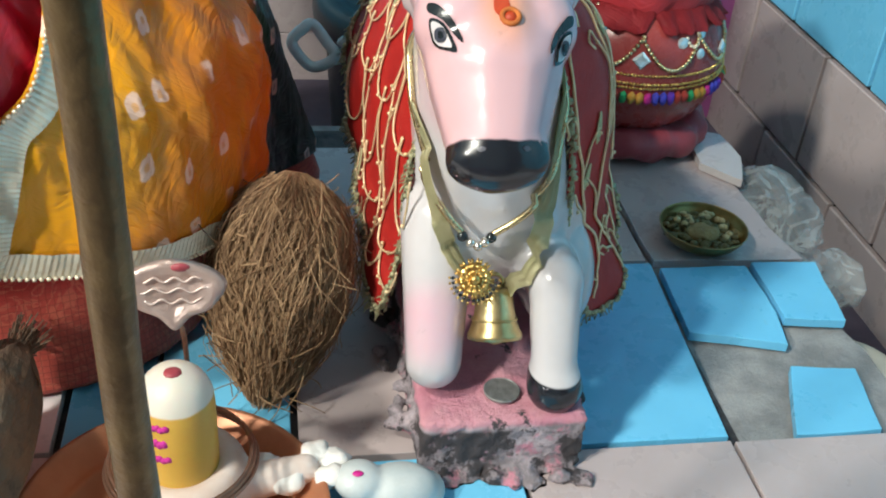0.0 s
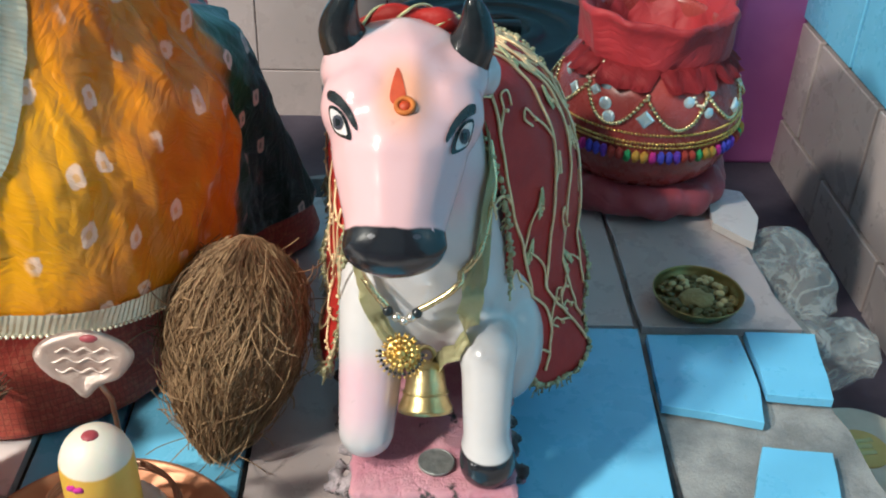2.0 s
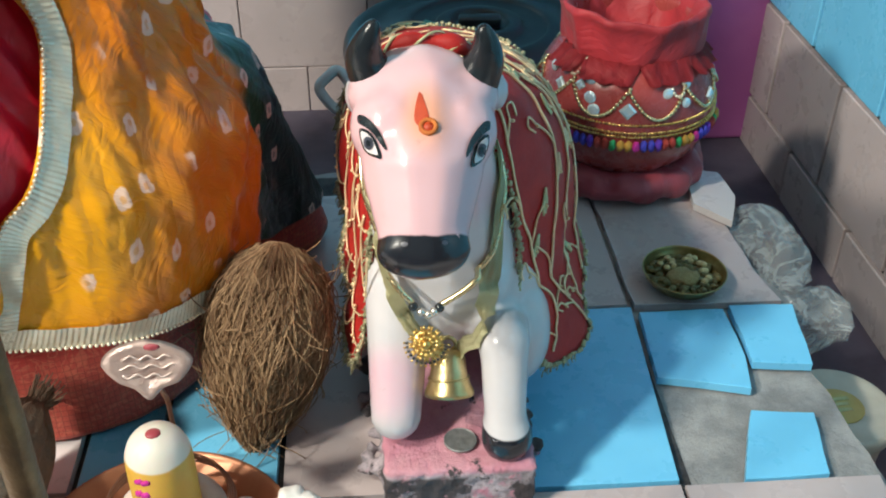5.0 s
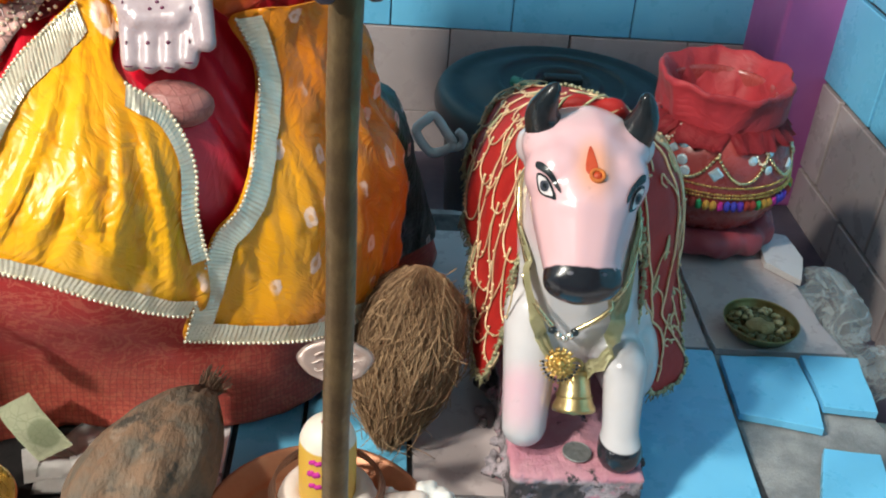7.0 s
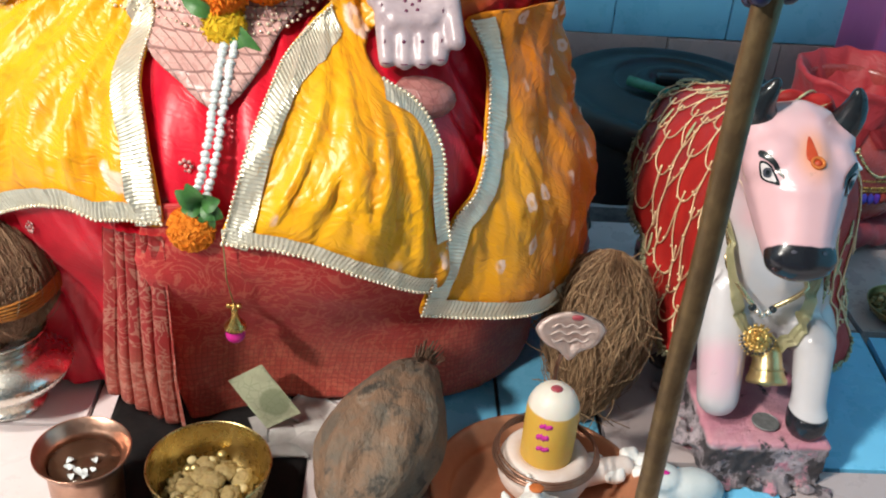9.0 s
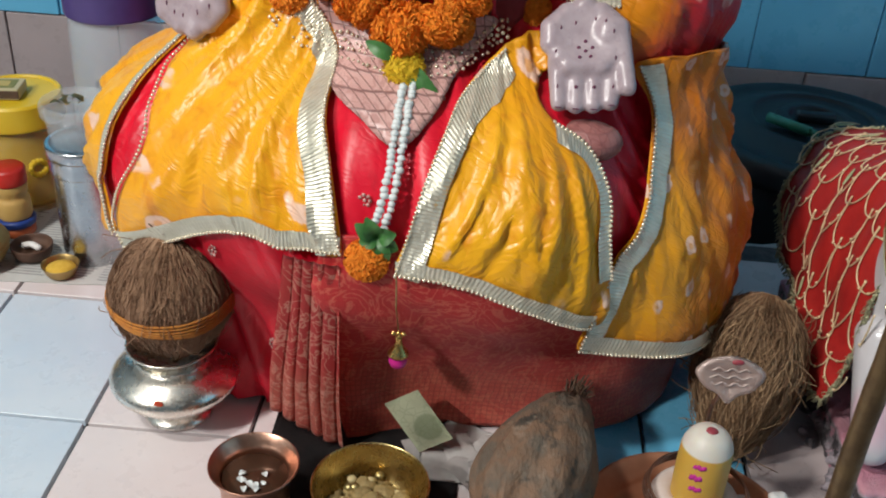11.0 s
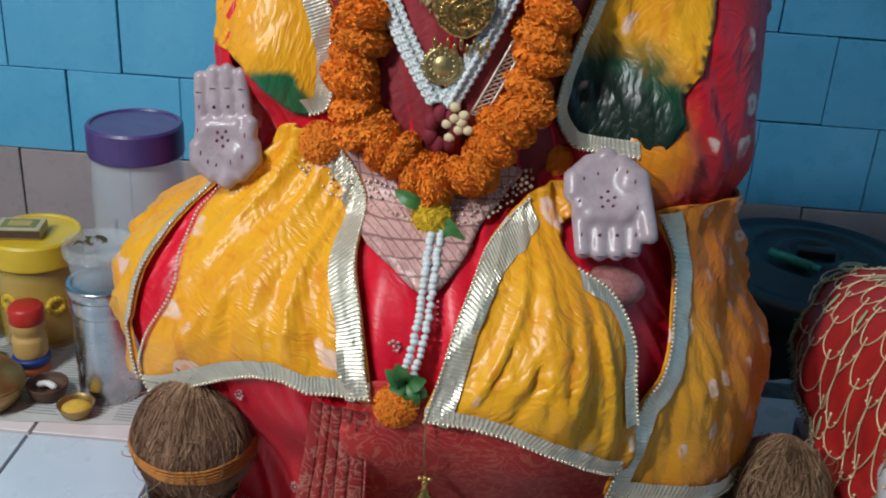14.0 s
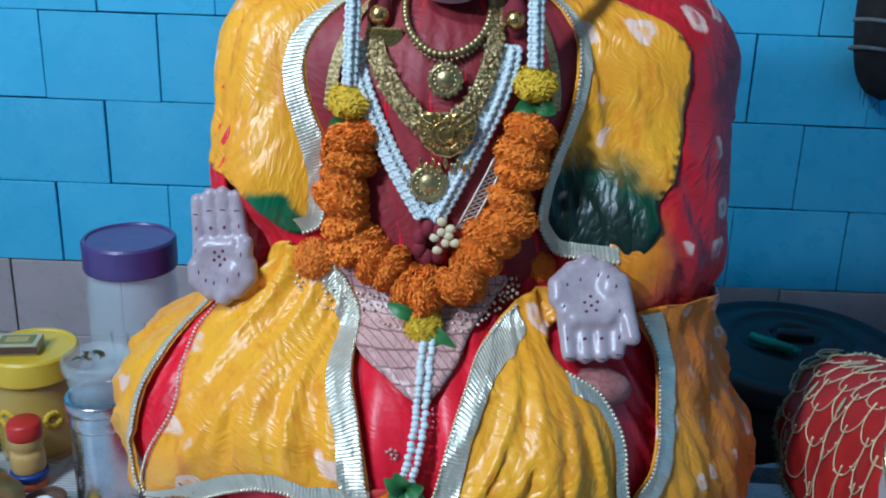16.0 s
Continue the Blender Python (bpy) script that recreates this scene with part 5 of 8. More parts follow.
def plinth():
    g = Graph("flaking_pink_cement")
    x, y, z = g.xyz()
    col = g.mix(g.band(g.noise(30, 5, 0.65), 0.4, 0.6), (0.55, 0.22, 0.29), (0.62, 0.30, 0.36))
    grey = g.mix(g.band(g.noise(60, 5, 0.7), 0.4, 0.6), (0.24, 0.21, 0.23), (0.50, 0.42, 0.46))
    col = g.mix(g.math("MULTIPLY", g.band(z, 0.041, 0.036), g.band(g.noise(55, 5, 0.65), 0.36, 0.48)), col, grey)
    col = g.mix(g.math("MAXIMUM", g.band(g.noise(48, 6, 0.7), 0.60, 0.66), g.math("MULTIPLY", g.band(g.noise(30, 5, 0.7), 0.46, 0.54), g.band(z, 0.038, 0.034))), col, (0.06, 0.05, 0.055))
    g.bump(g.noise(120, 6, 0.7), 0.9, 0.004)
    m = g.done(col, 0.8)
    bm = bmesh.new()
    box(bm, 0.097, 0.200, 0.318, 0.64, 0.0, 0.043, 0.003)
    for i in range(84):
        rng = random.Random(i)
        side = i % 3
        if side == 0:
            p = (rng.uniform(0.092, 0.206), rng.uniform(0.306, 0.320), rng.uniform(-0.004, 0.004))
        elif side == 1:
            p = (rng.uniform(0.084, 0.098), rng.uniform(0.32, 0.60), rng.uniform(0.0, 0.034))
        else:
            p = (rng.uniform(0.200, 0.208), rng.uniform(0.31, 0.60), rng.uniform(0.0, 0.02))
        ball(bm, p, (rng.uniform(.004, .008), rng.uniform(.004, .008), rng.uniform(.003, .007)), 2)
    bm = remeshed(bm, 0.0024, 1)
    for v in bm.verts:
        k = 0.3 if v.co.z > 0.041 else 1.0
        v.co += v.normal * k * (0.0016 * noise.noise(v.co * 160) + 0.0010 * noise.noise(v.co * 420))
        if v.co.z < 0.0005:
            v.co.z = 0.0005
    solo("bull_plinth", bm, m, "rough cement plinth with flaking pink paint", "plinth")
    bm = lathe(bmesh.new(), [(0.0105, 0.0), (0.0115, 0.0004), (0.0115, 0.0014), (0.0108, 0.0018), (0.0104, 0.0015), (0.001, 0.0015)], (0.150, 0.343, 0.0445), 32)
    solo("coin", finish(bm, False), surf("dull_nickel", (0.20, 0.21, 0.21), (0.28, 0.29, 0.29), 200, 0.5, 0.6, bump=0.6), "dull steel coin lying on the plinth", "coin")


plinth()


# ---- the bull's cloth and jewellery ----
def over_bull(s, y, out):
    """s runs over the back, 0 on the ridge, one unit to where it hangs straight down; y along the back."""
    s, y = np.asarray(s, float), np.asarray(y, float)
    t = np.clip((y - 0.40) / 0.26, 0, 1)
    a = np.where(s < 0, np.interp(y, [0.40, 0.50, 0.62], [0.054, 0.062, 0.072]), np.interp(y, [0.39, 0.42, 0.45, 0.48, 0.52, 0.62], [0.038, 0.062, 0.082, 0.094, 0.100, 0.102])) + 0.003 * np.sin(y * 90)
    top = 0.272 - 0.32 * np.clip(y - 0.47, 0, 1) ** 1.0 - 0.9 * np.clip(0.43 - y, 0, 1)
    b = top - 0.12
    k = np.clip(np.abs(s), 0, 1) * (np.pi / 2)
    drop = np.clip(np.abs(s) - 1, 0, 3) * 0.10
    e = 0.85
    x = 0.147 + np.sign(s) * ((a + out) * np.sin(k) ** e + drop * np.where(s < 0, 0.22, 0.38))
    z = 0.12 + (b + out) * np.cos(k) ** e - drop
    return np.stack([x, y + 0 * s, z], -1)


def bull_cloth():
    cloth = thing("bull_shawl", "red velvet shawl with gold embroidery over the bull's back", "shawl")
    cl = Cloth(0.004, lambda s, y: ruffle(s * 0.1, y, 0.003, 40, 22, 3.0), over_bull, 1.0)
    outline = [(0.0, 0.402), (-0.8, 0.402), (-1.2, 0.40), (-1.55, 0.405), (-1.48, 0.44), (-1.2, 0.53), (-0.98, 0.615), (-0.6, 0.63), (0.0, 0.65), (0.7, 0.64), (0.95, 0.60), (1.12, 0.54), (1.36, 0.485), (1.62, 0.450), (1.70, 0.422), (1.58, 0.398), (1.2, 0.396), (0.8, 0.40)]
    # the panel is cut with s and y to the same scale
    k = 0.12
    cut = Cloth(0.004, cl.fold and (lambda s, y: cl.fold(s / k, y)), lambda s, y, o: over_bull(s / k, y, o), k)
    part("cloth", cut.panel(bmesh.new(), outline, 0.006, 6), M["red_velvet"], cloth)
    bm = bmesh.new()
    def thread(pts, r=0.0009, lift=0.0016):
        l = np.array(curve(pts, 6))
        tube(bm, cl.at(l[:, 0], l[:, 1], lift), r, 5)
    lim = lambda y, sgn: np.interp(y, [0.40, 0.44, 0.53, 0.615, 0.65], [1.5, 1.45, 1.18, 0.97, 0.3] if sgn < 0 else [1.56, 1.60, 1.12, 0.90, 0.3])
    # fish-scale cords on one flank, branching vines with leaves on the other
    rng = random.Random(12)
    leaves = []
    for i in range(9):
        s0 = 0.19 * i
        for j in range(9):
            y0 = 0.404 + 0.032 * j + (0.016 if i % 2 else 0.0)
            if s0 + 0.20 < lim(y0, -1):
                pts = [(-(s0 + 0.235 * math.sin(math.pi * t) ** 0.6), y0 - 0.0165 * math.cos(math.pi * t) + 0.0012 * math.sin(7 * t + i + j)) for t in np.linspace(0, 1, 11)]
                thread(pts, 0.0008)
                for q in range(3):
                    u = rng.random()
                    ball(bm, cl.at(*[float(v) for v in pts[int(u * 10)]], 0.0024), 0.0016, 1)
                if rng.random() < 0.22:
                    leaves.append((-(s0 + 0.13), y0))
    for i in range(8):
        foot = 0.408 + 0.027 * i
        reach = lim(foot, 1) - 0.06
        stem = lambda f: (reach * (1 - f) + 0.04, foot + 0.012 * math.sin(f * 7.5 + i * 1.7) + 0.012 * f)
        thread([stem(f) for f in np.linspace(0, 1, 12)], 0.0011)
        for j in range(7):
            f = (j + 0.5 + 0.3 * (i % 2)) / 7.6
            side = 1 if j % 2 else -1
            s0, y0 = stem(f)
            s1, y1 = s0 - 0.10 - rng.uniform(0, 0.04), y0 + side * rng.uniform(0.010, 0.014)
            if s1 > 0.05:
                thread([(s0, y0), (s0 - 0.07, y0 + side * 0.004), (s1, y1)], 0.0009)
                if (i + j) % 3 == 0:
                    leaves.append((s1, y1))
                else:
                    thread([(s1, y1), (s1 - 0.04, y1 + side * 0.003), (s1 - 0.02, y1 + side * 0.007), (s1 + 0.03, y1 + side * 0.004)], 0.0008)
                ball(bm, cl.at(s1 + 0.02, y1, 0.0024), 0.0015, 1)
    part("gold_net", finish(bm), M["gold_thread"], cloth, "raised gold thread net and vines")
    for s, y in leaves:
        sgn = 1 if s > 0 else -1
        p = cl.at(s, y, 0.0016)
        du, dv = cl.at(s + sgn * 0.02, y, 0.0016) - p, cl.at(s, y + 0.004, 0.0016) - p
        du, dv = Vector(du).normalized(), Vector(dv).normalized()
        turn = Matrix((du, dv, du.cross(dv).normalized())).transposed()
        bm = bmesh.new()
        a = rng.uniform(-0.5, 0.5)
        for q in range(-4, 5):
            for side in (-1, 1):
                ball(bm, Vector(p) + du * (q * 0.0019) + dv * (side * 0.0022 * (1 - abs(q - 0.5) / 5) + a * 0.0012 * q), (0.0025, 0.0010, 0.0010), 1, turn @ Matrix.Rotation(side * 0.7, 3, "Z"))
        part("embroidered_leaf", finish(bm), M["gold_green"], cloth, "pale green and gold embroidered leaf")
    bm = bmesh.new()
    edge = np.array(curve(outline, 14, True))
    P = cl.at(edge[:, 0], edge[:, 1], 0.001)
    for p, d in along(np.concatenate([P, P[:1]]), 0.0032):
        ball(bm, p + np.array([rng.uniform(-.0012, .0012) for _ in range(3)]), rng.uniform(0.0016, 0.0026), 1)
        for k in range(4 if p[0] < 0.147 else 2):
            far = 1.1 if p[0] < 0.147 else 1.0
            q = Vector(p) + Vector((rng.uniform(-.005, .002) * far, rng.uniform(-.004, .004), -rng.uniform(.002, .008) * far))
            tube(bm, [p, (Vector(p) + q) / 2 + Vector((rng.uniform(-.002, .002), 0, rng.uniform(-.001, .002))), q], 0.0005, 4)
    part("fringe", finish(bm), M["fringe"], cloth, "tarnished gold fringe")
    # the twisted band between the horns
    band = thing("head_band", "red cloth band with gold trim between the horns", "headband")
    bm = bmesh.new()
    pts = curve([(0.098, 0.404, 0.298), (0.110, 0.402, 0.310), (0.130, 0.401, 0.314), (0.150, 0.402, 0.310), (0.162, 0.406, 0.298)], 8)
    tube(bm, pts, lambda t: 0.0050 + 0.0015 * math.sin(t * 20), 10)
    part("cloth", finish(bm), M["red_velvet"], band)
    bm = bmesh.new()
    for ph in (0, 3.1):
        tube(bm, [p + np.array((0, 0.0056 * math.sin(i * 0.35 + ph), 0.0056 * math.cos(i * 0.35 + ph))) for i, p in enumerate(pts)], 0.0009, 5)
    part("gold_trim", finish(bm), M["gold_green"], band)


M["red_velvet"] = surf("red_velvet", (0.34, 0.010, 0.009), (0.43, 0.015, 0.011), 45, 0.6, bump=0.4, bscale=500)
M["gold_thread"] = surf("gold_thread", (0.84, 0.66, 0.42), (0.74, 0.54, 0.30), 200, 0.45, 0.35, bump=0.4, bscale=900)
M["fringe"] = surf("tarnished_fringe", (0.34, 0.34, 0.22), (0.46, 0.43, 0.25), 150, 0.55, 0.4, bump=0.4, bscale=900)
M["gold_green"] = surf("pale_gold_thread", (0.46, 0.50, 0.28), (0.58, 0.55, 0.32), 150, 0.5, 0.30, bump=0.4, bscale=900)
bull_cloth()


M["pale_gold"] = surf("pale_gold_plate", (0.74, 0.62, 0.38), (0.60, 0.48, 0.26), 90, 0.25, 0.95, bump=0.1)
M["pale_scarf"] = surf("pale_gold_satin", (0.50, 0.48, 0.28), (0.58, 0.54, 0.34), 90, 0.45, 0.2, bump=0.3, bscale=700)
M["brass_worn"] = surf("worn_brass", (0.62, 0.50, 0.26), (0.46, 0.35, 0.16), 70, 0.33, 0.95, bump=0.2)


def bull_jewels():
    tree = M["bull_skin"]

    def laid(p, lift):
        """A point brought just outside the bull's painted skin."""
        p = Vector(p)
        q, n, _, _ = tree.find_nearest(p)
        return q + n * lift if (p - q).dot(n) < lift or (p - q).length < 0.008 else p

    k = thing("bull_necklace", "gold rope necklace with black beads and a flower brooch", "necklace")
    left = curve([(0.112, 0.436, 0.262), (0.091, 0.410, 0.238), (0.0915, 0.392, 0.213), (0.098, 0.381, 0.178), (0.109, 0.366, 0.163), (0.119, 0.362, 0.152)], 8)
    right = curve([(0.137, 0.362, 0.149), (0.159, 0.364, 0.165), (0.172, 0.377, 0.182), (0.1765, 0.392, 0.210), (0.172, 0.410, 0.238), (0.152, 0.436, 0.262)], 8)
    for pts in (left, right):
        part("rope", finish(tube(bmesh.new(), [laid(p, 0.0024) for p in pts], 0.0021, 10)), M["pale_gold"], k, "smooth pale gold tube")
    for p in ((0.1195, 0.361, 0.1495), (0.1365, 0.361, 0.1480)):
        bm = bmesh.new()
        ball(bm, laid(p, 0.004), 0.0034, 2)
        part("black_bead", finish(bm), M["enamel_black"], k)
    for p in ((0.1245, 0.360, 0.1455), (0.1290, 0.360, 0.1430), (0.1330, 0.360, 0.1455)):
        bm = bmesh.new()
        ball(bm, laid(p, 0.0035), 0.0030, 2)
        part("silver_bead", finish(bm), M["silver"], k)
    c = laid((0.1275, 0.353, 0.1245), 0.005)
    face = Vector((-0.12, -0.86, 0.50)).normalized()
    turn = face.to_track_quat("Z", "Y").to_matrix()
    bm = bmesh.new()
    for i in range(26):
        a = i / 26 * 6.283
        spin = turn @ Matrix.Rotation(a, 3, "Z")
        for r, l, h in ((0.0042, 0.0021, 0.0022), (0.0074, 0.0027, 0.0012), (0.0103, 0.0026, 0.0)):
            ball(bm, c + spin @ Vector((r, 0.0007 * (i % 2), h)), (l, 0.0010, 0.0010), 1, turn=spin)
    ball(bm, c + face * 0.0030, (0.0034, 0.0034, 0.0034), 2)
    ball(bm, c - face * 0.0004, (0.0098, 0.0098, 0.0012), 2, turn=turn)
    tagged(part("brooch", finish(bm), M["gold"], k, "gold flower brooch of tiny beads"), kind="stuff")
    bm = bmesh.new()
    for i in range(15):
        a = math.pi * (1.0 + 1.0 * i / 14)
        ball(bm, c + turn @ Vector((0.0126 * math.cos(a), 0.0126 * math.sin(a), 0.0)), 0.0013, 1)
        ball(bm, c + turn @ Vector((0.0146 * math.cos(a), 0.0146 * math.sin(a), 0.0)), 0.0010, 1, mat=1)
    part("bead_fringe", finish(bm), [M["enamel_black"], M["gold"]], k, "black and gold bead fringe")
    b = thing("bull_collar", "folded olive-gold satin scarf round the bull's neck", "scarf")
    for pts, w0, w1 in (([(0.152, 0.432, 0.258), (0.171, 0.404, 0.235), (0.175, 0.384, 0.206), (0.173, 0.374, 0.168), (0.165, 0.364, 0.140), (0.155, 0.361, 0.119), (0.144, 0.360, 0.105)], 0.010, 0.016),
                        ([(0.110, 0.432, 0.250), (0.095, 0.400, 0.222), (0.097, 0.380, 0.190), (0.103, 0.370, 0.166), (0.111, 0.366, 0.145), (0.122, 0.365, 0.124), (0.139, 0.362, 0.104)], 0.006, 0.010)):
        line = curve(pts, 8)
        P = []
        for i, p in enumerate(line):
            f = i / (len(line) - 1)
            d = Vector(line[min(i + 1, len(line) - 1)]) - Vector(line[max(i - 1, 0)])
            q = laid(p, 0.0020)
            n = (tree.find_nearest(q)[1]).normalized()
            side = d.cross(n).normalized()
            w = w0 + (w1 - w0) * min(1, f * 1.6)
            P.append([tuple(laid(q + side * w * u, 0.0016 + 0.0022 * abs(math.sin(u * 7 + f * 4)))) for u in np.linspace(-0.5, 0.5, 13)])
        bm = bmesh.new()
        lay_grid(bm, np.array(P))
        bmesh.ops.solidify(bm, geom=bm.faces[:], thickness=0.0012)
        part("fold", finish(bm), M["pale_scarf"], b)
    bell = thing("bull_bell", "worn brass bell hanging at the bull's chest", "bell")
    tilt = Matrix.Rotation(-0.52, 3, "X")
    low = Vector((0.1425, 0.3475, 0.084))
    bm = lathe(bmesh.new(), [(0.003, 0.031), (0.0085, 0.030), (0.0112, 0.026), (0.0120, 0.018), (0.0132, 0.011), (0.0150, 0.006), (0.0166, 0.003), (0.0166, 0.000), (0.0130, 0.001), (0.0110, 0.006), (0.002, 0.012)], low, 40, turn=tilt)
    part("body", finish(bm), M["brass_worn"], bell)
    part("rim_band", finish(tube(bmesh.new(), [low + tilt @ Vector((0.0135 * math.cos(a), 0.0135 * math.sin(a), 0.0118)) for a in np.linspace(0, 6.2832, 41)[:-1]], 0.0008, 6, True)), M["brass_worn"], bell)
    bm = bmesh.new()
    ball(bm, low + tilt @ Vector((0, 0, 0.002)), 0.0062, 2)
    part("clapper", finish(bm), M["brass_worn"], bell)
    part("loop", finish(tube(bmesh.new(), [low + tilt @ Vector((0.005 * math.cos(a), 0.0, 0.034 + 0.005 * math.sin(a))) for a in np.linspace(0, 6.283, 14)[:-1]], 0.0015, 6, True)), M["brass_worn"], bell)


bull_jewels()


# ---- the decorated pot behind the bull ----
M["pot_red"] = surf("dark_red_clay", (0.26, 0.040, 0.040), (0.34, 0.06, 0.055), 30, 0.28, bump=0.15)
M["red_cloth"] = silk("coarse_red_cloth", (0.40, 0.026, 0.036), (0.31, 0.018, 0.026), spots=False, crinkle=0.5, rough=0.6)
M["pink_cloth"] = silk("rose_red_cloth", (0.36, 0.055, 0.075), (0.28, 0.036, 0.05), spots=False, crinkle=0.4, rough=0.5)
M["mirror"] = surf("pale_blue_mirror_glass", (0.62, 0.78, 0.82), (0.72, 0.84, 0.88), 100, 0.12, 0.6, bump=0.0)
POTC = (0.357, 0.775)
PROFILE = [(0.055, 0.030), (0.074, 0.042), (0.087, 0.065), (0.0905, 0.090), (0.088, 0.112), (0.080, 0.132), (0.066, 0.148), (0.058, 0.158)]


def pot_at(a, z, out=0.0):
    r = np.interp(z, [p[1] for p in PROFILE], [p[0] for p in PROFILE]) + out
    return Vector((POTC[0] + r * math.sin(radians(a)), POTC[1] - r * math.cos(radians(a)), z))


def decorated_pot():
    pot = thing("decorated_pot", "dark red ritual pot with bead swags, mirrors and pompons", "pot")
    part("body", finish(lathe(bmesh.new(), curve([(0.02, 0.028), *PROFILE, (0.060, 0.175), (0.054, 0.174), (0.050, 0.120), (0.003, 0.108)], 4), (*POTC, 0), 56)), M["pot_red"], pot)
    rng = random.Random(21)
    # red cloth stuffed in the mouth and turned over the rim
    bm = bmesh.new()
    prof = curve([(0.064, 0.140), (0.067, 0.154), (0.068, 0.168), (0.070, 0.182), (0.0725, 0.190), (0.070, 0.195), (0.062, 0.188), (0.054, 0.172), (0.047, 0.150), (0.038, 0.132), (0.004, 0.122)], 4)
    n = 72
    P = np.array([[(POTC[0] + r * k * math.cos(a), POTC[1] + r * k * math.sin(a), z + 0.006 * noise.noise((math.cos(a) * 2.5, math.sin(a) * 2.5, z * 30)))
                   for a in np.arange(n) / n * 2 * math.pi for k in (1 + 0.10 * noise.noise((math.cos(a) * 4, math.sin(a) * 4, z * 22)),)] for r, z in prof])
    lay_grid(bm, P, closed=True)
    part("mouth_cloth", finish(bm), M["red_cloth"], pot, "red cloth bunched over the mouth")
    bm = bmesh.new()
    for a0 in (-70, -30, 18, 60, 100):
        w = rng.uniform(18, 30)
        rows = [[pot_at(a0 + k * w * (1 - 0.15 * j), 0.153 - j * 0.008, 0.004 + 0.003 * math.sin(k * 9 + j) + 0.002 * j) for k in np.linspace(-1, 1, 12)] for j in range(3)]
        lay_grid(bm, np.array([[tuple(p) for p in r] for r in rows]))
    bmesh.ops.solidify(bm, geom=bm.faces[:], thickness=0.0015)
    part("cloth_fold", finish(bm), M["red_cloth"], pot)
    bm = bmesh.new()
    for k, a in enumerate(np.linspace(0, 6.283, 40)[:-1]):
        ball(bm, (POTC[0] + 0.074 * math.cos(a) + rng.uniform(-.004, .004), POTC[1] + 0.074 * math.sin(a) + rng.uniform(-.004, .004), 0.021), (0.018, 0.018, rng.uniform(0.014, 0.021)), 2)
    bm = remeshed(bm, 0.004, 3)
    for v in bm.verts:
        v.co += v.normal * 0.004 * noise.noise(v.co * 55)
        v.co.z = max(v.co.z, 0.0006)
    part("ring_cushion", bm, M["pink_cloth"], pot, "rose cloth ring under the pot")
    bm = bmesh.new()
    for z in (0.088, 0.092, 0.100):
        for a in np.arange(-180, 180, 2.0):
            ball(bm, pot_at(a, z, 0.0006), 0.0017, 1)
    tagged(part("gold_band", finish(bm), M["gold"], pot, "bands of tiny gold beads"), kind="stuff")
    bm = bmesh.new()
    for i in range(9):
        a0 = -180 + i * 40 + 8
        for t in np.linspace(0, 1, 24):
            ball(bm, pot_at(a0 + 40 * t, 0.130 - 0.026 * math.sin(math.pi * t) + 0.003 * t, 0.0015), 0.0025, 1)
    tagged(part("bead_swag", finish(bm), M["pale_gold"], pot, "gold bead swags"), kind="stuff")
    cols = [(0.05, 0.05, 0.40), (0.45, 0.02, 0.22), (0.42, 0.22, 0.04), (0.02, 0.28, 0.10), (0.35, 0.04, 0.03), (0.10, 0.03, 0.35)]
    mats = [surf("wool_pompon", c, tuple(v * 1.3 for v in c), 200, 0.9, bump=0.6) for c in cols]
    meshes = []
    for m in mats:
        bm = bmesh.new()
        ball(bm, (0, 0, -0.003), (0.0036, 0.0036, 0.0062), 2)
        for v in bm.verts:
            v.co += v.normal * rng.uniform(-0.0009, 0.0009)
        meshes.append(as_mesh("pompon", finish(bm), m))
    for i, a in enumerate(np.arange(-120, 120, 4.6)):
        ob = new("pompon", meshes[(i * 5 + i // 3) % 6])
        ob.matrix_world = Matrix.Translation(pot_at(a, 0.082, 0.003))
        ob.parent = pot
    def gem(a, z, r, kind):
        bm = bmesh.new()
        z -= 0.007
        c = pot_at(a, z, 0.0012)
        n = Vector((math.sin(radians(a)), -math.cos(radians(a)), 0.12)).normalized()
        t = n.to_track_quat("Z", "Y").to_matrix()
        seg = 4 if kind == "diamond" else 20
        lathe(bm, [(r * 0.98, -0.001), (r, 0.0006), (r * 0.7, 0.0018), (0.0005, 0.0022)], c, seg, turn=t)
        part("mirror", finish(bm, False), M["mirror"], pot)
    for a, z, r, k in ((-12, 0.121, 0.0085, "diamond"), (-37, 0.128, 0.006, "round"), (-40, 0.142, 0.005, "round"), (-46, 0.136, 0.006, "diamond"), (-33, 0.118, 0.006, "round"), (14, 0.135, 0.0055, "round"), (30, 0.140, 0.005, "round"), (27, 0.124, 0.005, "round"), (-62, 0.13, 0.007, "diamond"), (52, 0.121, 0.008, "diamond"), (-75, 0.14, 0.006, "round")):
        gem(a, z, r, k)
    bm = bmesh.new()
    for a0, z0 in ((22, 0.134), (-55, 0.145), (68, 0.134)):
        for q in np.linspace(0, 6.283, 16)[:-1]:
            ball(bm, pot_at(a0 + 5 * math.cos(q), z0 + 0.010 * math.sin(q), 0.002), 0.0019, 1)
    tagged(part("bead_oval", finish(bm), M["pearl"], pot, "ovals of silver beads"), kind="stuff")


decorated_pot()


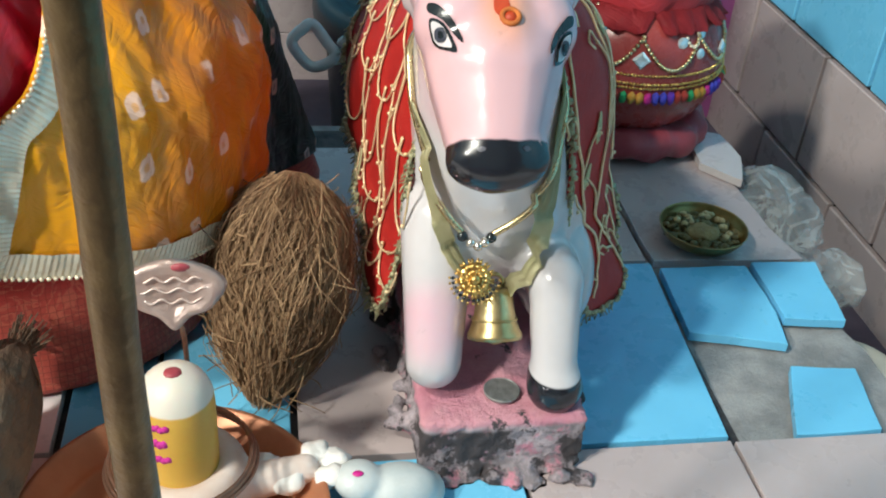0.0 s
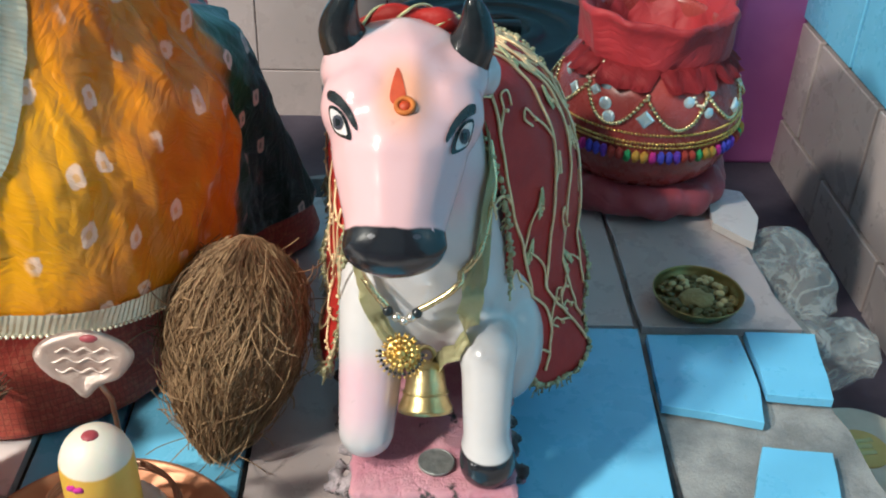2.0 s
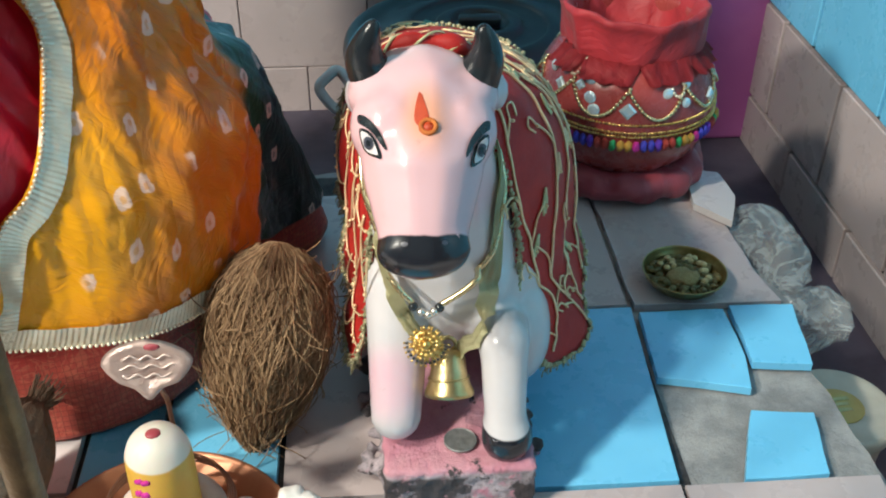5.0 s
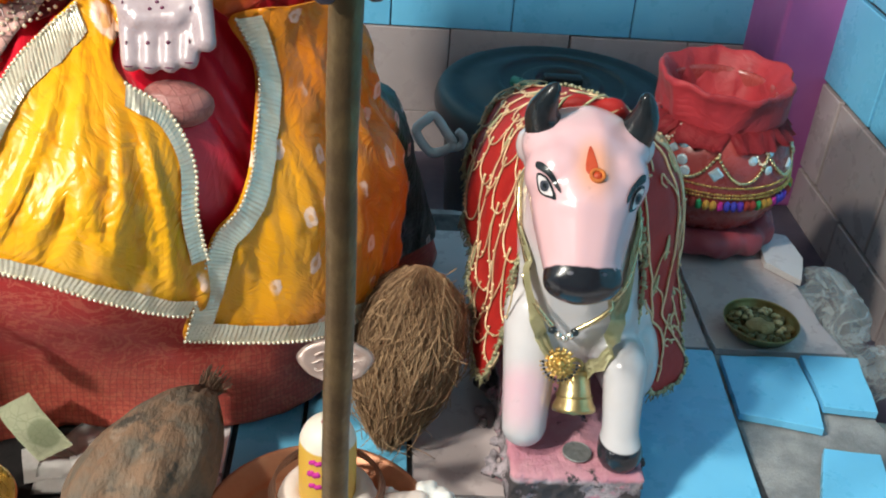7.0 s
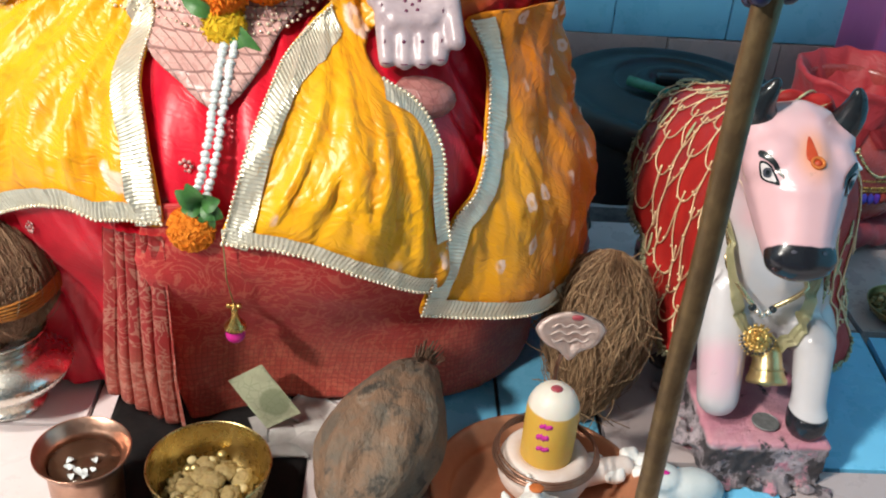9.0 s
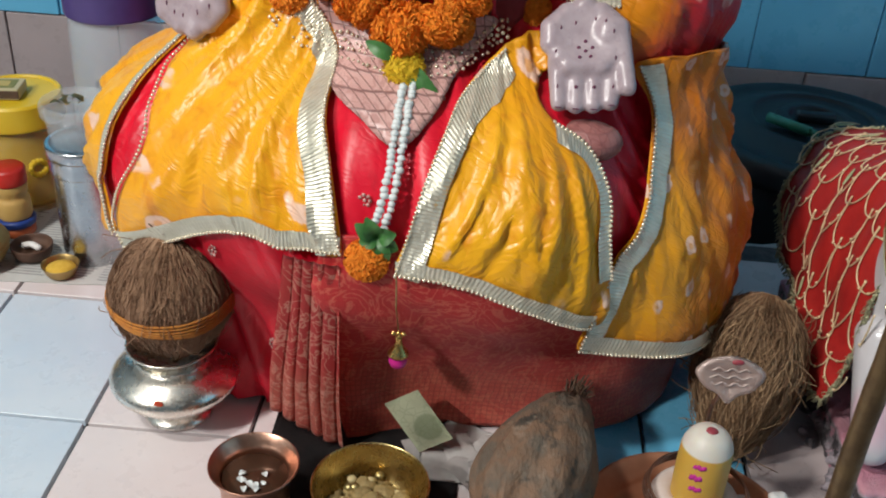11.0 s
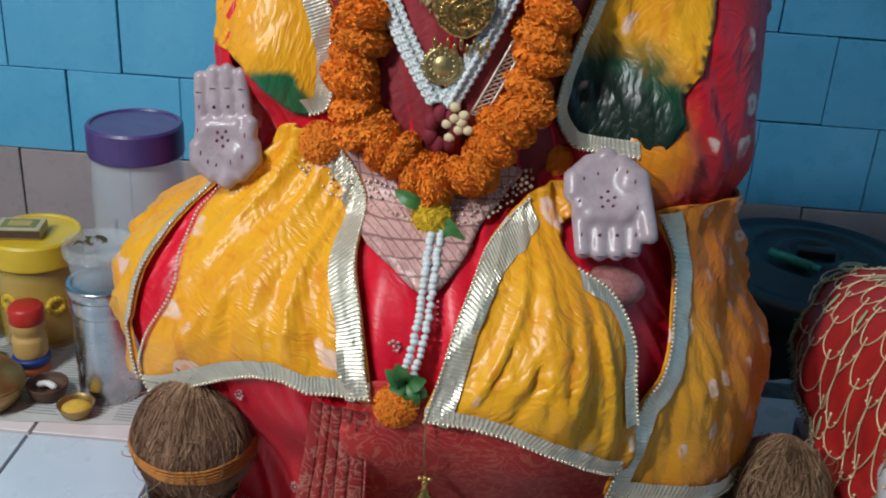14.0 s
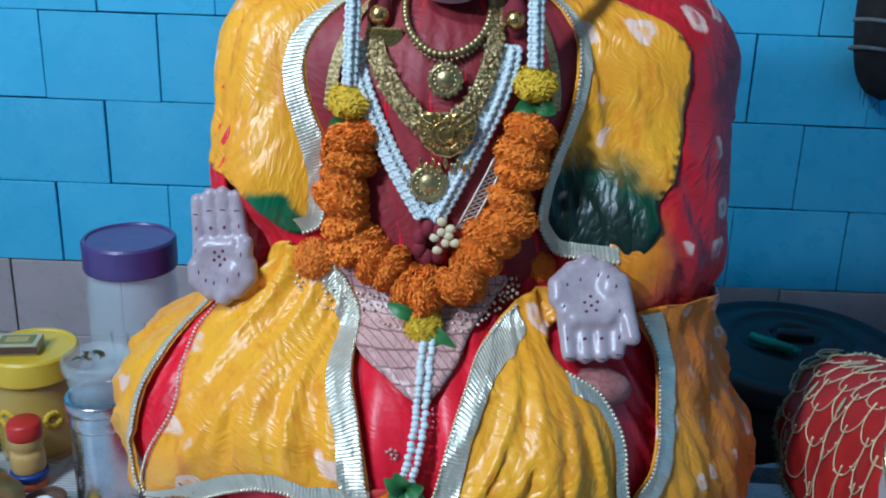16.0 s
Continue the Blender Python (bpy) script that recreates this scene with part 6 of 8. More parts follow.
def drum():
    d = thing("black_drum", "large black plastic drum with a ridged round lid", "drum")
    C = (0.246, 1.11, 0)
    bm = lathe(bmesh.new(), [(0.146, LOW), (0.152, LOW + 0.01), (0.163, -0.06), (0.165, -0.03), (0.158, -0.025), (0.156, -0.01)], C, 72)
    part("body", finish(bm), M["black_plastic"], d)
    bm = lathe(bmesh.new(), curve([(0.166, -0.020), (0.177, -0.016), (0.181, -0.006), (0.179, 0.008), (0.172, 0.018), (0.159, 0.021), (0.146, 0.018), (0.133, 0.020), (0.106, 0.030), (0.093, 0.032), (0.087, 0.028), (0.062, 0.028), (0.055, 0.034), (0.040, 0.035), (0.035, 0.028), (0.011, 0.028), (0.002, 0.028)], 3), C, 80)
    part("lid", finish(bm), M["black_plastic"], d)
    bm = bmesh.new()
    box(bm, 0.218, 0.274, 1.100, 1.119, 0.026, 0.042, 0.004)
    part("lid_grip", finish(bm), M["black_plastic"], d)
    m = surf("grey_white_plastic", (0.45, 0.46, 0.46), (0.55, 0.56, 0.55), 40, 0.45)
    bm = tube(bmesh.new(), curve([(0.061, 1.0, 0.019), (0.049, 0.995, 0.015), (0.037, 0.99, 0.004), (0.041, 0.985, -0.007), (0.056, 0.98, -0.023), (0.071, 0.98, -0.023), (0.086, 0.98, -0.011), (0.077, 0.99, 0.001)], 6, True), 0.0065, 10, True)
    tube(bm, curve([(0.083, 0.98, -0.017), (0.096, 0.98, -0.013), (0.1, 0.98, -0.001), (0.091, 0.98, 0.009)], 6), 0.0055, 10)
    part("handle", finish(bm), m, d, "grey-white plastic carrying handle")
    bm = tube(bmesh.new(), [(0.172, 1.090, 0.038), (0.205, 1.062, 0.038), (0.222, 1.047, 0.038)], 0.0075, 14)
    tube(bm, [(0.222, 1.047, 0.038), (0.232, 1.039, 0.038)], 0.0055, 12)
    solo("green_vial", finish(bm), surf("green_glass_plastic", (0.03, 0.22, 0.14), (0.05, 0.30, 0.20), 60, 0.3), "small green plastic vial lying on the drum lid", "vial")


drum()


def pole():
    p = thing("trident_pole", "aged brass trident pole standing on the altar", "pole")
    m = surf("aged_brown_brass", (0.20, 0.135, 0.065), (0.13, 0.085, 0.045), 60, 0.42, 0.7, bump=0.4, bscale=160, dist=0.002)
    pts = [(-0.028 + 0.0004 * math.sin(z * 40), 0.1, z) for z in np.linspace(0.012, 0.80, 60)]
    part("shaft", finish(tube(bmesh.new(), pts, lambda t: 0.0061 + 0.0005 * noise.noise((t * 30, 0, 0)), 18)), m, p)
    part("foot", finish(lathe(bmesh.new(), [(0.032, 0.0), (0.033, 0.004), (0.020, 0.010), (0.012, 0.016), (0.008, 0.030)], (-0.028, 0.1, 0.0), 32)), m, p)
    for z in (0.115,):
        bm = bmesh.new()
        ball(bm, (-0.0315, 0.0950, z), (0.0018, 0.0014, 0.0024), 2)
        part("node", finish(bm), surf("pale_knot", (0.35, 0.25, 0.18), (0.28, 0.2, 0.14), 90, 0.5), p)
    part("collar", finish(lathe(bmesh.new(), [(0.006, 0.0), (0.010, 0.006), (0.010, 0.016), (0.006, 0.022)], (-0.028, 0.1, 0.80), 24)), m, p)
    for s in (-1, 0, 1):
        pts = curve([(-0.028, 0.1, 0.815), (-0.028 + s * 0.045, 0.1, 0.835), (-0.028 + s * 0.055, 0.1, 0.88), (-0.028 + s * 0.04, 0.1, 0.94)], 8) if s else [(-0.028, 0.1, 0.81), (-0.028, 0.1, 0.90), (-0.028, 0.1, 0.97)]
        part("prong", finish(tube(bmesh.new(), pts, lambda t: 0.005 * (1 - t) + 0.001, 10)), m, p)
    b = thing("bead_string", "string of dark blue beads tied round the pole", "beads")
    rng = random.Random(2)
    m = surf("dark_blue_bead", (0.008, 0.012, 0.045), (0.014, 0.02, 0.07), 60, 0.3)
    for i in range(16):
        a = i * 1.35
        bm = bmesh.new()
        ball(bm, (-0.028 + 0.011 * math.cos(a), 0.1 + 0.011 * math.sin(a), 0.497 - 0.004 * (i % 4) + 0.002 * rng.random() - (0.012 if i in (5, 6) else 0)), 0.0048, 2)
        part("bead", finish(bm), m, b)


pole()


# ---- offerings beside the bull and in the sunk gap ----
def seeds(bm, at, r, depth, n, rng, size=(0.0022, 0.0042)):
    for i in range(n):
        a, q = rng.uniform(0, 6.283), math.sqrt(rng.random()) * r
        s = rng.uniform(*size)
        ball(bm, (at[0] + q * math.cos(a), at[1] + q * math.sin(a), at[2] + depth * (1 - (q / r) ** 2) + rng.uniform(-.001, .002)), (s, s * rng.uniform(0.7, 1), s * 0.8), 1)


M["grain_dark"] = surf("dark_olive_grain", (0.10, 0.085, 0.03), (0.17, 0.14, 0.05), 200, 0.6, bump=0.4)
M["grain_pale"] = surf("cream_sweets", (0.55, 0.45, 0.24), (0.48, 0.38, 0.18), 150, 0.6, bump=0.4)
M["olive"] = surf("olive_gold_brass", (0.36, 0.28, 0.12), (0.26, 0.19, 0.075), 60, 0.35, 0.9, bump=0.1)
M["jaggery"] = surf("jaggery_lump", (0.34, 0.25, 0.10), (0.26, 0.18, 0.07), 120, 0.7, bump=0.8, dist=0.003)


def bowl(name, label, at, r, h, mat, foot=0.5):
    b = thing(name, label, "bowl")
    x, y = at
    prof = curve([(r * foot, 0.0), (r * foot * 1.05, 0.003), (r * 0.80, h * 0.35), (r * 0.95, h * 0.75), (r, h), (r * 1.02, h + 0.0012), (r * 0.985, h + 0.0012), (r * 0.93, h * 0.75), (r * 0.76, h * 0.38), (r * 0.3, 0.006), (0.001, 0.005)], 4)
    part("bowl", finish(lathe(bmesh.new(), prof, (x, y, 0.0), 56)), mat, b)
    return b


def side_offerings():
    rng = random.Random(31)
    b = bowl("prasad_bowl", "small brass bowl of chickpeas and jaggery on a pale tile", (0.373, 0.566), 0.037, 0.017, M["olive"], 0.45)
    bm = bmesh.new()
    seeds(bm, (0.373, 0.566, 0.010), 0.031, 0.003, 190, rng)
    tagged(part("grain", finish(bm), M["grain_dark"], b, "dark soaked grain"), kind="stuff")
    for i in range(17):
        bm = bmesh.new()
        a, q = rng.uniform(0, 6.283), rng.uniform(0.012, 0.029)
        ball(bm, (0.373 + q * math.cos(a), 0.566 + q * math.sin(a), 0.0145), (0.0033, 0.003, 0.0028), 2)
        part("chickpea", finish(bm), M["grain_pale"], b)
    bm = bmesh.new()
    ball(bm, (0.371, 0.560, 0.0145), (0.015, 0.012, 0.0055), 3)
    for v in bm.verts:
        v.co += Vector((1, 1, 0.5)) * 0.0025 * noise.noise(v.co * 160)
    part("jaggery", finish(bm), M["jaggery"], b)
    # clear bag hanging over the broken edge
    g = Graph("thin_clear_polythene")
    ridge = g.math("ABSOLUTE", g.math("SUBTRACT", g.noise(26, 5, 0.6, dist=1.2), 0.5))
    g.bump(g.noise(45, 3, 0.5, dist=1.5), 0.4, 0.004)
    bag = g.done((0.66, 0.72, 0.74), 0.16, 0.0, **{"Alpha": g.math("MULTIPLY_ADD", g.band(ridge, 0.06, 0.005), 0.22, 0.20)})
    for at, r, lab in (((0.488, 0.655, -0.034), (0.034, 0.056, 0.036), "crumpled clear polythene bag by the platform edge"), ((0.506, 0.588, -0.066), (0.044, 0.026, 0.024), "crumpled clear polythene bag on the platform edge")):
        bm = bmesh.new()
        ball(bm, at, r, 5)
        for v in bm.verts:
            fold = 1 - 2.6 * abs(noise.noise(v.co * 24))
            v.co += v.normal * (0.014 * noise.noise(v.co * 16) + 0.010 * fold + 0.0035 * (1 - 2.4 * abs(noise.noise(v.co * 60))))
        solo("plastic_bag", finish(bm), bag, lab, "bag")
    # light on the tile at the back corner, put in as a thin pale slab
    bm = slab(bmesh.new(), [(0.418, 0.690), (0.447, 0.655), (0.464, 0.700), (0.460, 0.748), (0.430, 0.758)], 0.0008, 0.0082, 0.002)
    solo("broken_tile", finish(bm, False), tile_mat("lit_tile_white", (0.62, 0.58, 0.58), (0.68, 0.64, 0.64)), "thin pale slab standing in for the lit part of the tile", "tile")
    t = thing("plastic_tub", "pale plastic tub with a translucent lid in the gap", "tub")
    tx, ty = 0.535, 0.530
    milky = surf("milky_plastic", (0.52, 0.50, 0.42), (0.60, 0.58, 0.50), 30, 0.4)
    part("body", finish(lathe(bmesh.new(), [(0.040, LOW), (0.042, LOW + 0.004), (0.049, -0.1380), (0.050, -0.1350), (0.002, -0.1350)], (tx, ty, 0), 48)), milky, t)
    part("lid", finish(lathe(bmesh.new(), [(0.053, -0.1400), (0.054, -0.1380), (0.054, -0.1280), (0.051, -0.1240), (0.048, -0.1260), (0.001, -0.1260)], (tx, ty, 0), 48)), milky, t)
    part("lid_print", finish(lathe(bmesh.new(), [(0.024, -0.1258), (0.023, -0.1250), (0.001, -0.1250)], (tx, ty, 0), 40)), surf("yellow_print", (0.52, 0.40, 0.12), (0.57, 0.45, 0.16), 60, 0.5), t, "yellow printed disc")
    for k, (w, dy) in enumerate(((0.026, 0.008), (0.020, 0.001), (0.022, -0.007))):
        ob = part("print_bar", finish(box(bmesh.new(), -w / 2, w / 2, -0.0022, 0.0022, 0, 0.0004), False), M["brass_worn"], t, "faded line of print")
        ob.matrix_world = pose(tx, ty + dy, -0.1249, 0, 0, 6)
    c = thing("steel_tumbler", "small dull steel tumbler standing in the gap", "tumbler")
    part("cup", finish(lathe(bmesh.new(), [(0.020, LOW), (0.021, LOW + 0.004), (0.026, -0.125), (0.027, -0.123), (0.025, -0.123), (0.019, LOW + 0.006), (0.001, LOW + 0.006)], (0.575, 0.425, 0), 36)), M["steel"], c)
    bm = bmesh.new()
    for i in range(9):
        ball(bm, (0.535 + rng.uniform(-.02, .02), 0.43 + rng.uniform(-.02, .02), LOW + 0.02), rng.uniform(0.015, 0.024), 2)
    solo("red_rag", remeshed(bm, 0.004, 3), M["red_cloth"], "crumpled red rag lying in the sunk gap", "rag")


side_offerings()


def wall_bag():
    """A dark cloth bag on a nail in the tiled wall."""
    b = thing("cloth_bag", "black cloth bag with grey bands hanging on a nail", "bag")
    bm = bmesh.new()
    P = []
    for z in np.linspace(0, 1, 22):
        w = 0.062 * (1 - max(0.0, 0.42 - z) ** 2 / 0.1764) ** 0.5 * (1 - 0.55 * max(0.0, z - 0.75) / 0.25) + 0.001
        P.append([(0.403 + w * math.cos(a) * (1 + 0.05 * noise.noise((math.cos(a) * 3, z * 5, 1))), 1.335 + 0.034 * (w / 0.062) * math.sin(a), 0.358 + z * 0.30) for a in np.arange(36) / 36 * 6.2832])
    vs = lay_grid(bm, np.array(P), closed=True)
    bm.faces.new(vs[0][::-1])
    bm.faces.new(vs[-1])
    part("body", finish(bm), M["black"], b)
    grey = surf("grey_webbing", (0.12, 0.12, 0.13), (0.18, 0.18, 0.19), 80, 0.8, bump=0.4)
    for z in (0.443, 0.487):
        part("band", finish(tube(bmesh.new(), [(0.403 + 0.0635 * math.cos(a), 1.335 + 0.0355 * math.sin(a), z + 0.004 * math.sin(a * 2)) for a in np.linspace(0, 6.2832, 37)[:-1]], 0.0035, 8, True)), grey, b, "grey webbing band")
    part("strap", finish(tube(bmesh.new(), curve([(0.375, 1.335, 0.655), (0.39, 1.345, 0.74), (0.403, 1.36, 0.78), (0.416, 1.345, 0.74), (0.431, 1.335, 0.655)], 6), 0.005, 8)), grey, b)
    part("nail", finish(tube(bmesh.new(), [(0.403, 1.34, 0.782), (0.403, 1.384, 0.776)], 0.0025, 8)), M["steel"], b)
    rng = random.Random(5)
    for i in range(7):
        x = 0.358 + 0.006 * i
        z = 0.392 - 0.004 * i
        part("loose_thread", tube(bmesh.new(), curve([(x, 1.318, z), (x + rng.uniform(-.004, .004), 1.316, z - 0.012), (x + rng.uniform(-.006, .006), 1.317, z - rng.uniform(.02, .034))], 4), 0.0005, 4), M["black"], b)


wall_bag()


# ---- coconuts ----

def fibres(name, dark, pale):
    """Dry strands, each of its own shade."""
    g = Graph(name)
    f = g.island()
    col = g.mix(g.band(f, 0.1, 0.95), dark, pale)
    col = g.mix(g.math("MULTIPLY", g.band(g.noise(40, 4), 0.5, 0.7), 0.5), col, tuple(v * 0.5 for v in dark))
    g.bump(g.noise(500, 3), 0.5, 0.001)
    return g.done(col, 0.75)


M["straw"] = fibres("straw_coconut_fibre", (0.15, 0.080, 0.040), (0.38, 0.24, 0.13))
M["husk_mid"] = surf("brown_coconut_fibre", (0.15, 0.075, 0.036), (0.21, 0.115, 0.058), 90, 0.9, bump=0.8, bscale=350, dist=0.003)
M["husk_dark"] = surf("dark_coconut_fibre", (0.23, 0.125, 0.072), (0.31, 0.18, 0.105), 90, 0.9, bump=0.8, bscale=350, dist=0.003)


def weathered():
    g = Graph("weathered_husk")
    col = g.mix(g.band(g.noise(22, 4, 0.6), 0.40, 0.58), (0.125, 0.10, 0.075), (0.19, 0.112, 0.068))
    col = g.mix(g.band(g.noise(38, 5, 0.65), 0.55, 0.68), col, (0.045, 0.038, 0.030))
    col = g.mix(g.math("MULTIPLY", g.band(g.noise(50, 5, 0.65, g.vec("ADD", g.co, (3, 1, 2))), 0.58, 0.70), 0.6), col, (0.26, 0.20, 0.15))
    fibre = g.noise(90, 4, 0.6, g.vec("MULTIPLY", g.co, (1.6, 0.6, 1.6)))
    g.bump(g.math("ADD", fibre, g.math("MULTIPLY", g.noise(60, 4), 0.7)), 0.9, 0.004)
    return g.done(col, 0.75)


M["husk_grey"] = weathered()
M["thread"] = surf("orange_sacred_thread", (0.42, 0.14, 0.02), (0.50, 0.20, 0.03), 200, 0.8, bump=0.5)


def coconut(name, label, low, high, r, mats, strands, seed, belly=0.45, fluff=1.0, tuft=0.0):
    """A husked nut from its low end to its high end, wrapped in loose fibres along its length."""
    rng = random.Random(seed)
    ob = thing(name, label, "coconut")
    a, b = Vector(low), Vector(high)
    d = (b - a).normalized()
    u = d.orthogonal().normalized()
    w = d.cross(u)
    L = (b - a).length

    def skin_at(t, ang, out=0.0):
        k = math.sin(math.pi * min(max(t, 0.0), 1.0) ** (math.log(0.5) / math.log(belly))) ** (0.62 if belly < 0.55 else 0.52)
        rr = r * k * (1 + 0.06 * noise.noise((math.cos(ang) * 2 + seed, math.sin(ang) * 2, t * 3)) + 0.03 * math.cos(3 * ang)) + out
        return a + d * (t * L) + (u * math.cos(ang) + w * math.sin(ang)) * rr

    bm = bmesh.new()
    P = np.array([[tuple(skin_at(t, q, (0.0012 if strands > 100 else 0.0042) * (noise.noise((math.cos(q) * 3.2, math.sin(q) * 3.2, t * 4 + seed)) + 0.6 * noise.noise((math.cos(q) * 9, math.sin(q) * 9, t * 3))))) for q in np.arange(72) / 72 * 6.2832] for t in np.linspace(0.004, 0.996, 40)])
    vs = lay_grid(bm, P, closed=True)
    bm.faces.new(vs[0][::-1])
    bm.faces.new(vs[-1])
    part("shell", finish(bm), mats[0], ob)
    bm = bmesh.new()
    for i in range(strands):
        q = rng.uniform(0, 6.283)
        t0 = rng.uniform(-0.02, 0.75)
        t1 = min(1.0, t0 + rng.uniform(0.2, 0.55))
        drift = rng.gauss(0, 0.22) * fluff * (2.2 if rng.random() < 0.15 else 1)
        lift = abs(rng.gauss(0, 0.0022)) * fluff
        pts = []
        for k in range(6):
            f = k / 5
            t = t0 + (t1 - t0) * f
            o = 0.0006 + lift * math.sin(math.pi * f) * 1.4 + (0.004 * fluff * rng.random() if k in (0, 5) else 0)
            pts.append(skin_at(t, q + drift * f + 0.06 * math.sin(f * 5 + i), o))
        tube(bm, pts, rng.uniform(0.00018, 0.00042), 3)
    for i in range(int(strands * 0.03 * fluff)):
        q, t = rng.uniform(0, 6.283), rng.uniform(0.05, 0.95)
        p = skin_at(t, q, 0.001)
        s = Vector((rng.uniform(-1, 1), rng.uniform(-1, 1), rng.uniform(-1, 1))).normalized()
        n = (p - (a + d * (t * L))).normalized()
        e = 0.008 + 0.012 * rng.random()
        tube(bm, curve([p, p + s * e + n * 0.006, p + s * e * 1.9 + n * 0.003], 4), 0.0004, 4)
    if tuft:
        for i in range(130):
            q = rng.uniform(0, 6.283)
            p = skin_at(0.97, q, -r * 0.02)
            tip = b + d * tuft * rng.uniform(0.3, 1.0) + (u * math.cos(q) + w * math.sin(q)) * rng.uniform(0.0, 0.016)
            tube(bm, curve([skin_at(0.86, q, 0.001), p, tip], 3), 0.0005, 4)
    tagged(part("fibre", bm, mats[1], ob, "loose dry fibres"), kind="stuff")
    return ob, skin_at


coconut("coconut", "light brown fibrous coconut standing beside the bull", (0.002, 0.386, 0.003), (0.028, 0.456, 0.138), 0.0405, (M["husk_mid"], M["straw"]), 3400, 3, 0.60, 1.7)
coconut("coconut", "weathered grey-brown husked coconut lying before the statue", (-0.196, 0.222, 0.040), (-0.138, 0.380, 0.066), 0.046, (M["husk_grey"], M["husk_grey"]), 0, 8, 0.42, 0.5, 0.016)


def kalash():
    k = thing("water_pot", "polished silver ritual pot under a coconut", "pot")
    x, y = -0.492, 0.390
    prof = curve([(0.026, 0.0), (0.031, 0.002), (0.030, 0.006), (0.022, 0.012), (0.024, 0.016), (0.043, 0.026), (0.056, 0.040), (0.0545, 0.050), (0.042, 0.060), (0.033, 0.064), (0.032, 0.070), (0.037, 0.077), (0.040, 0.079), (0.038, 0.080), (0.029, 0.071), (0.010, 0.060), (0.001, 0.060)], 4)
    part("body", finish(lathe(bmesh.new(), prof, (x, y, 0), 64)), M["silver"], k)
    part("ring", finish(tube(bmesh.new(), [(x + 0.0335 * math.cos(a), y + 0.0335 * math.sin(a), 0.066) for a in np.linspace(0, 6.2832, 41)[:-1]], 0.0012, 6, True)), M["silver"], k)
    bm = bmesh.new()
    ball(bm, (x + 0.002, y - 0.0532, 0.051), (0.0045, 0.0012, 0.0045), 2)
    part("red_mark", finish(bm), M["vermilion"], k, "dab of red powder")
    ob, at = coconut("coconut", "dark brown coconut tied with orange thread on the silver pot", (x, y + 0.004, 0.066), (x + 0.004, y + 0.006, 0.190), 0.0505, (M["husk_dark"], M["husk_dark"]), 900, 15, 0.47, 0.6, 0.010)
    for i in range(6):
        z = 0.43 + 0.013 * i
        pts = [at(z + 0.025 * math.sin(a + i * 0.5), a, 0.0024) for a in np.linspace(0, 6.2832, 37)[:-1]]
        part("thread", finish(tube(bmesh.new(), pts, 0.0011, 6, True)), M["thread"], ob, "orange sacred thread")


kalash()


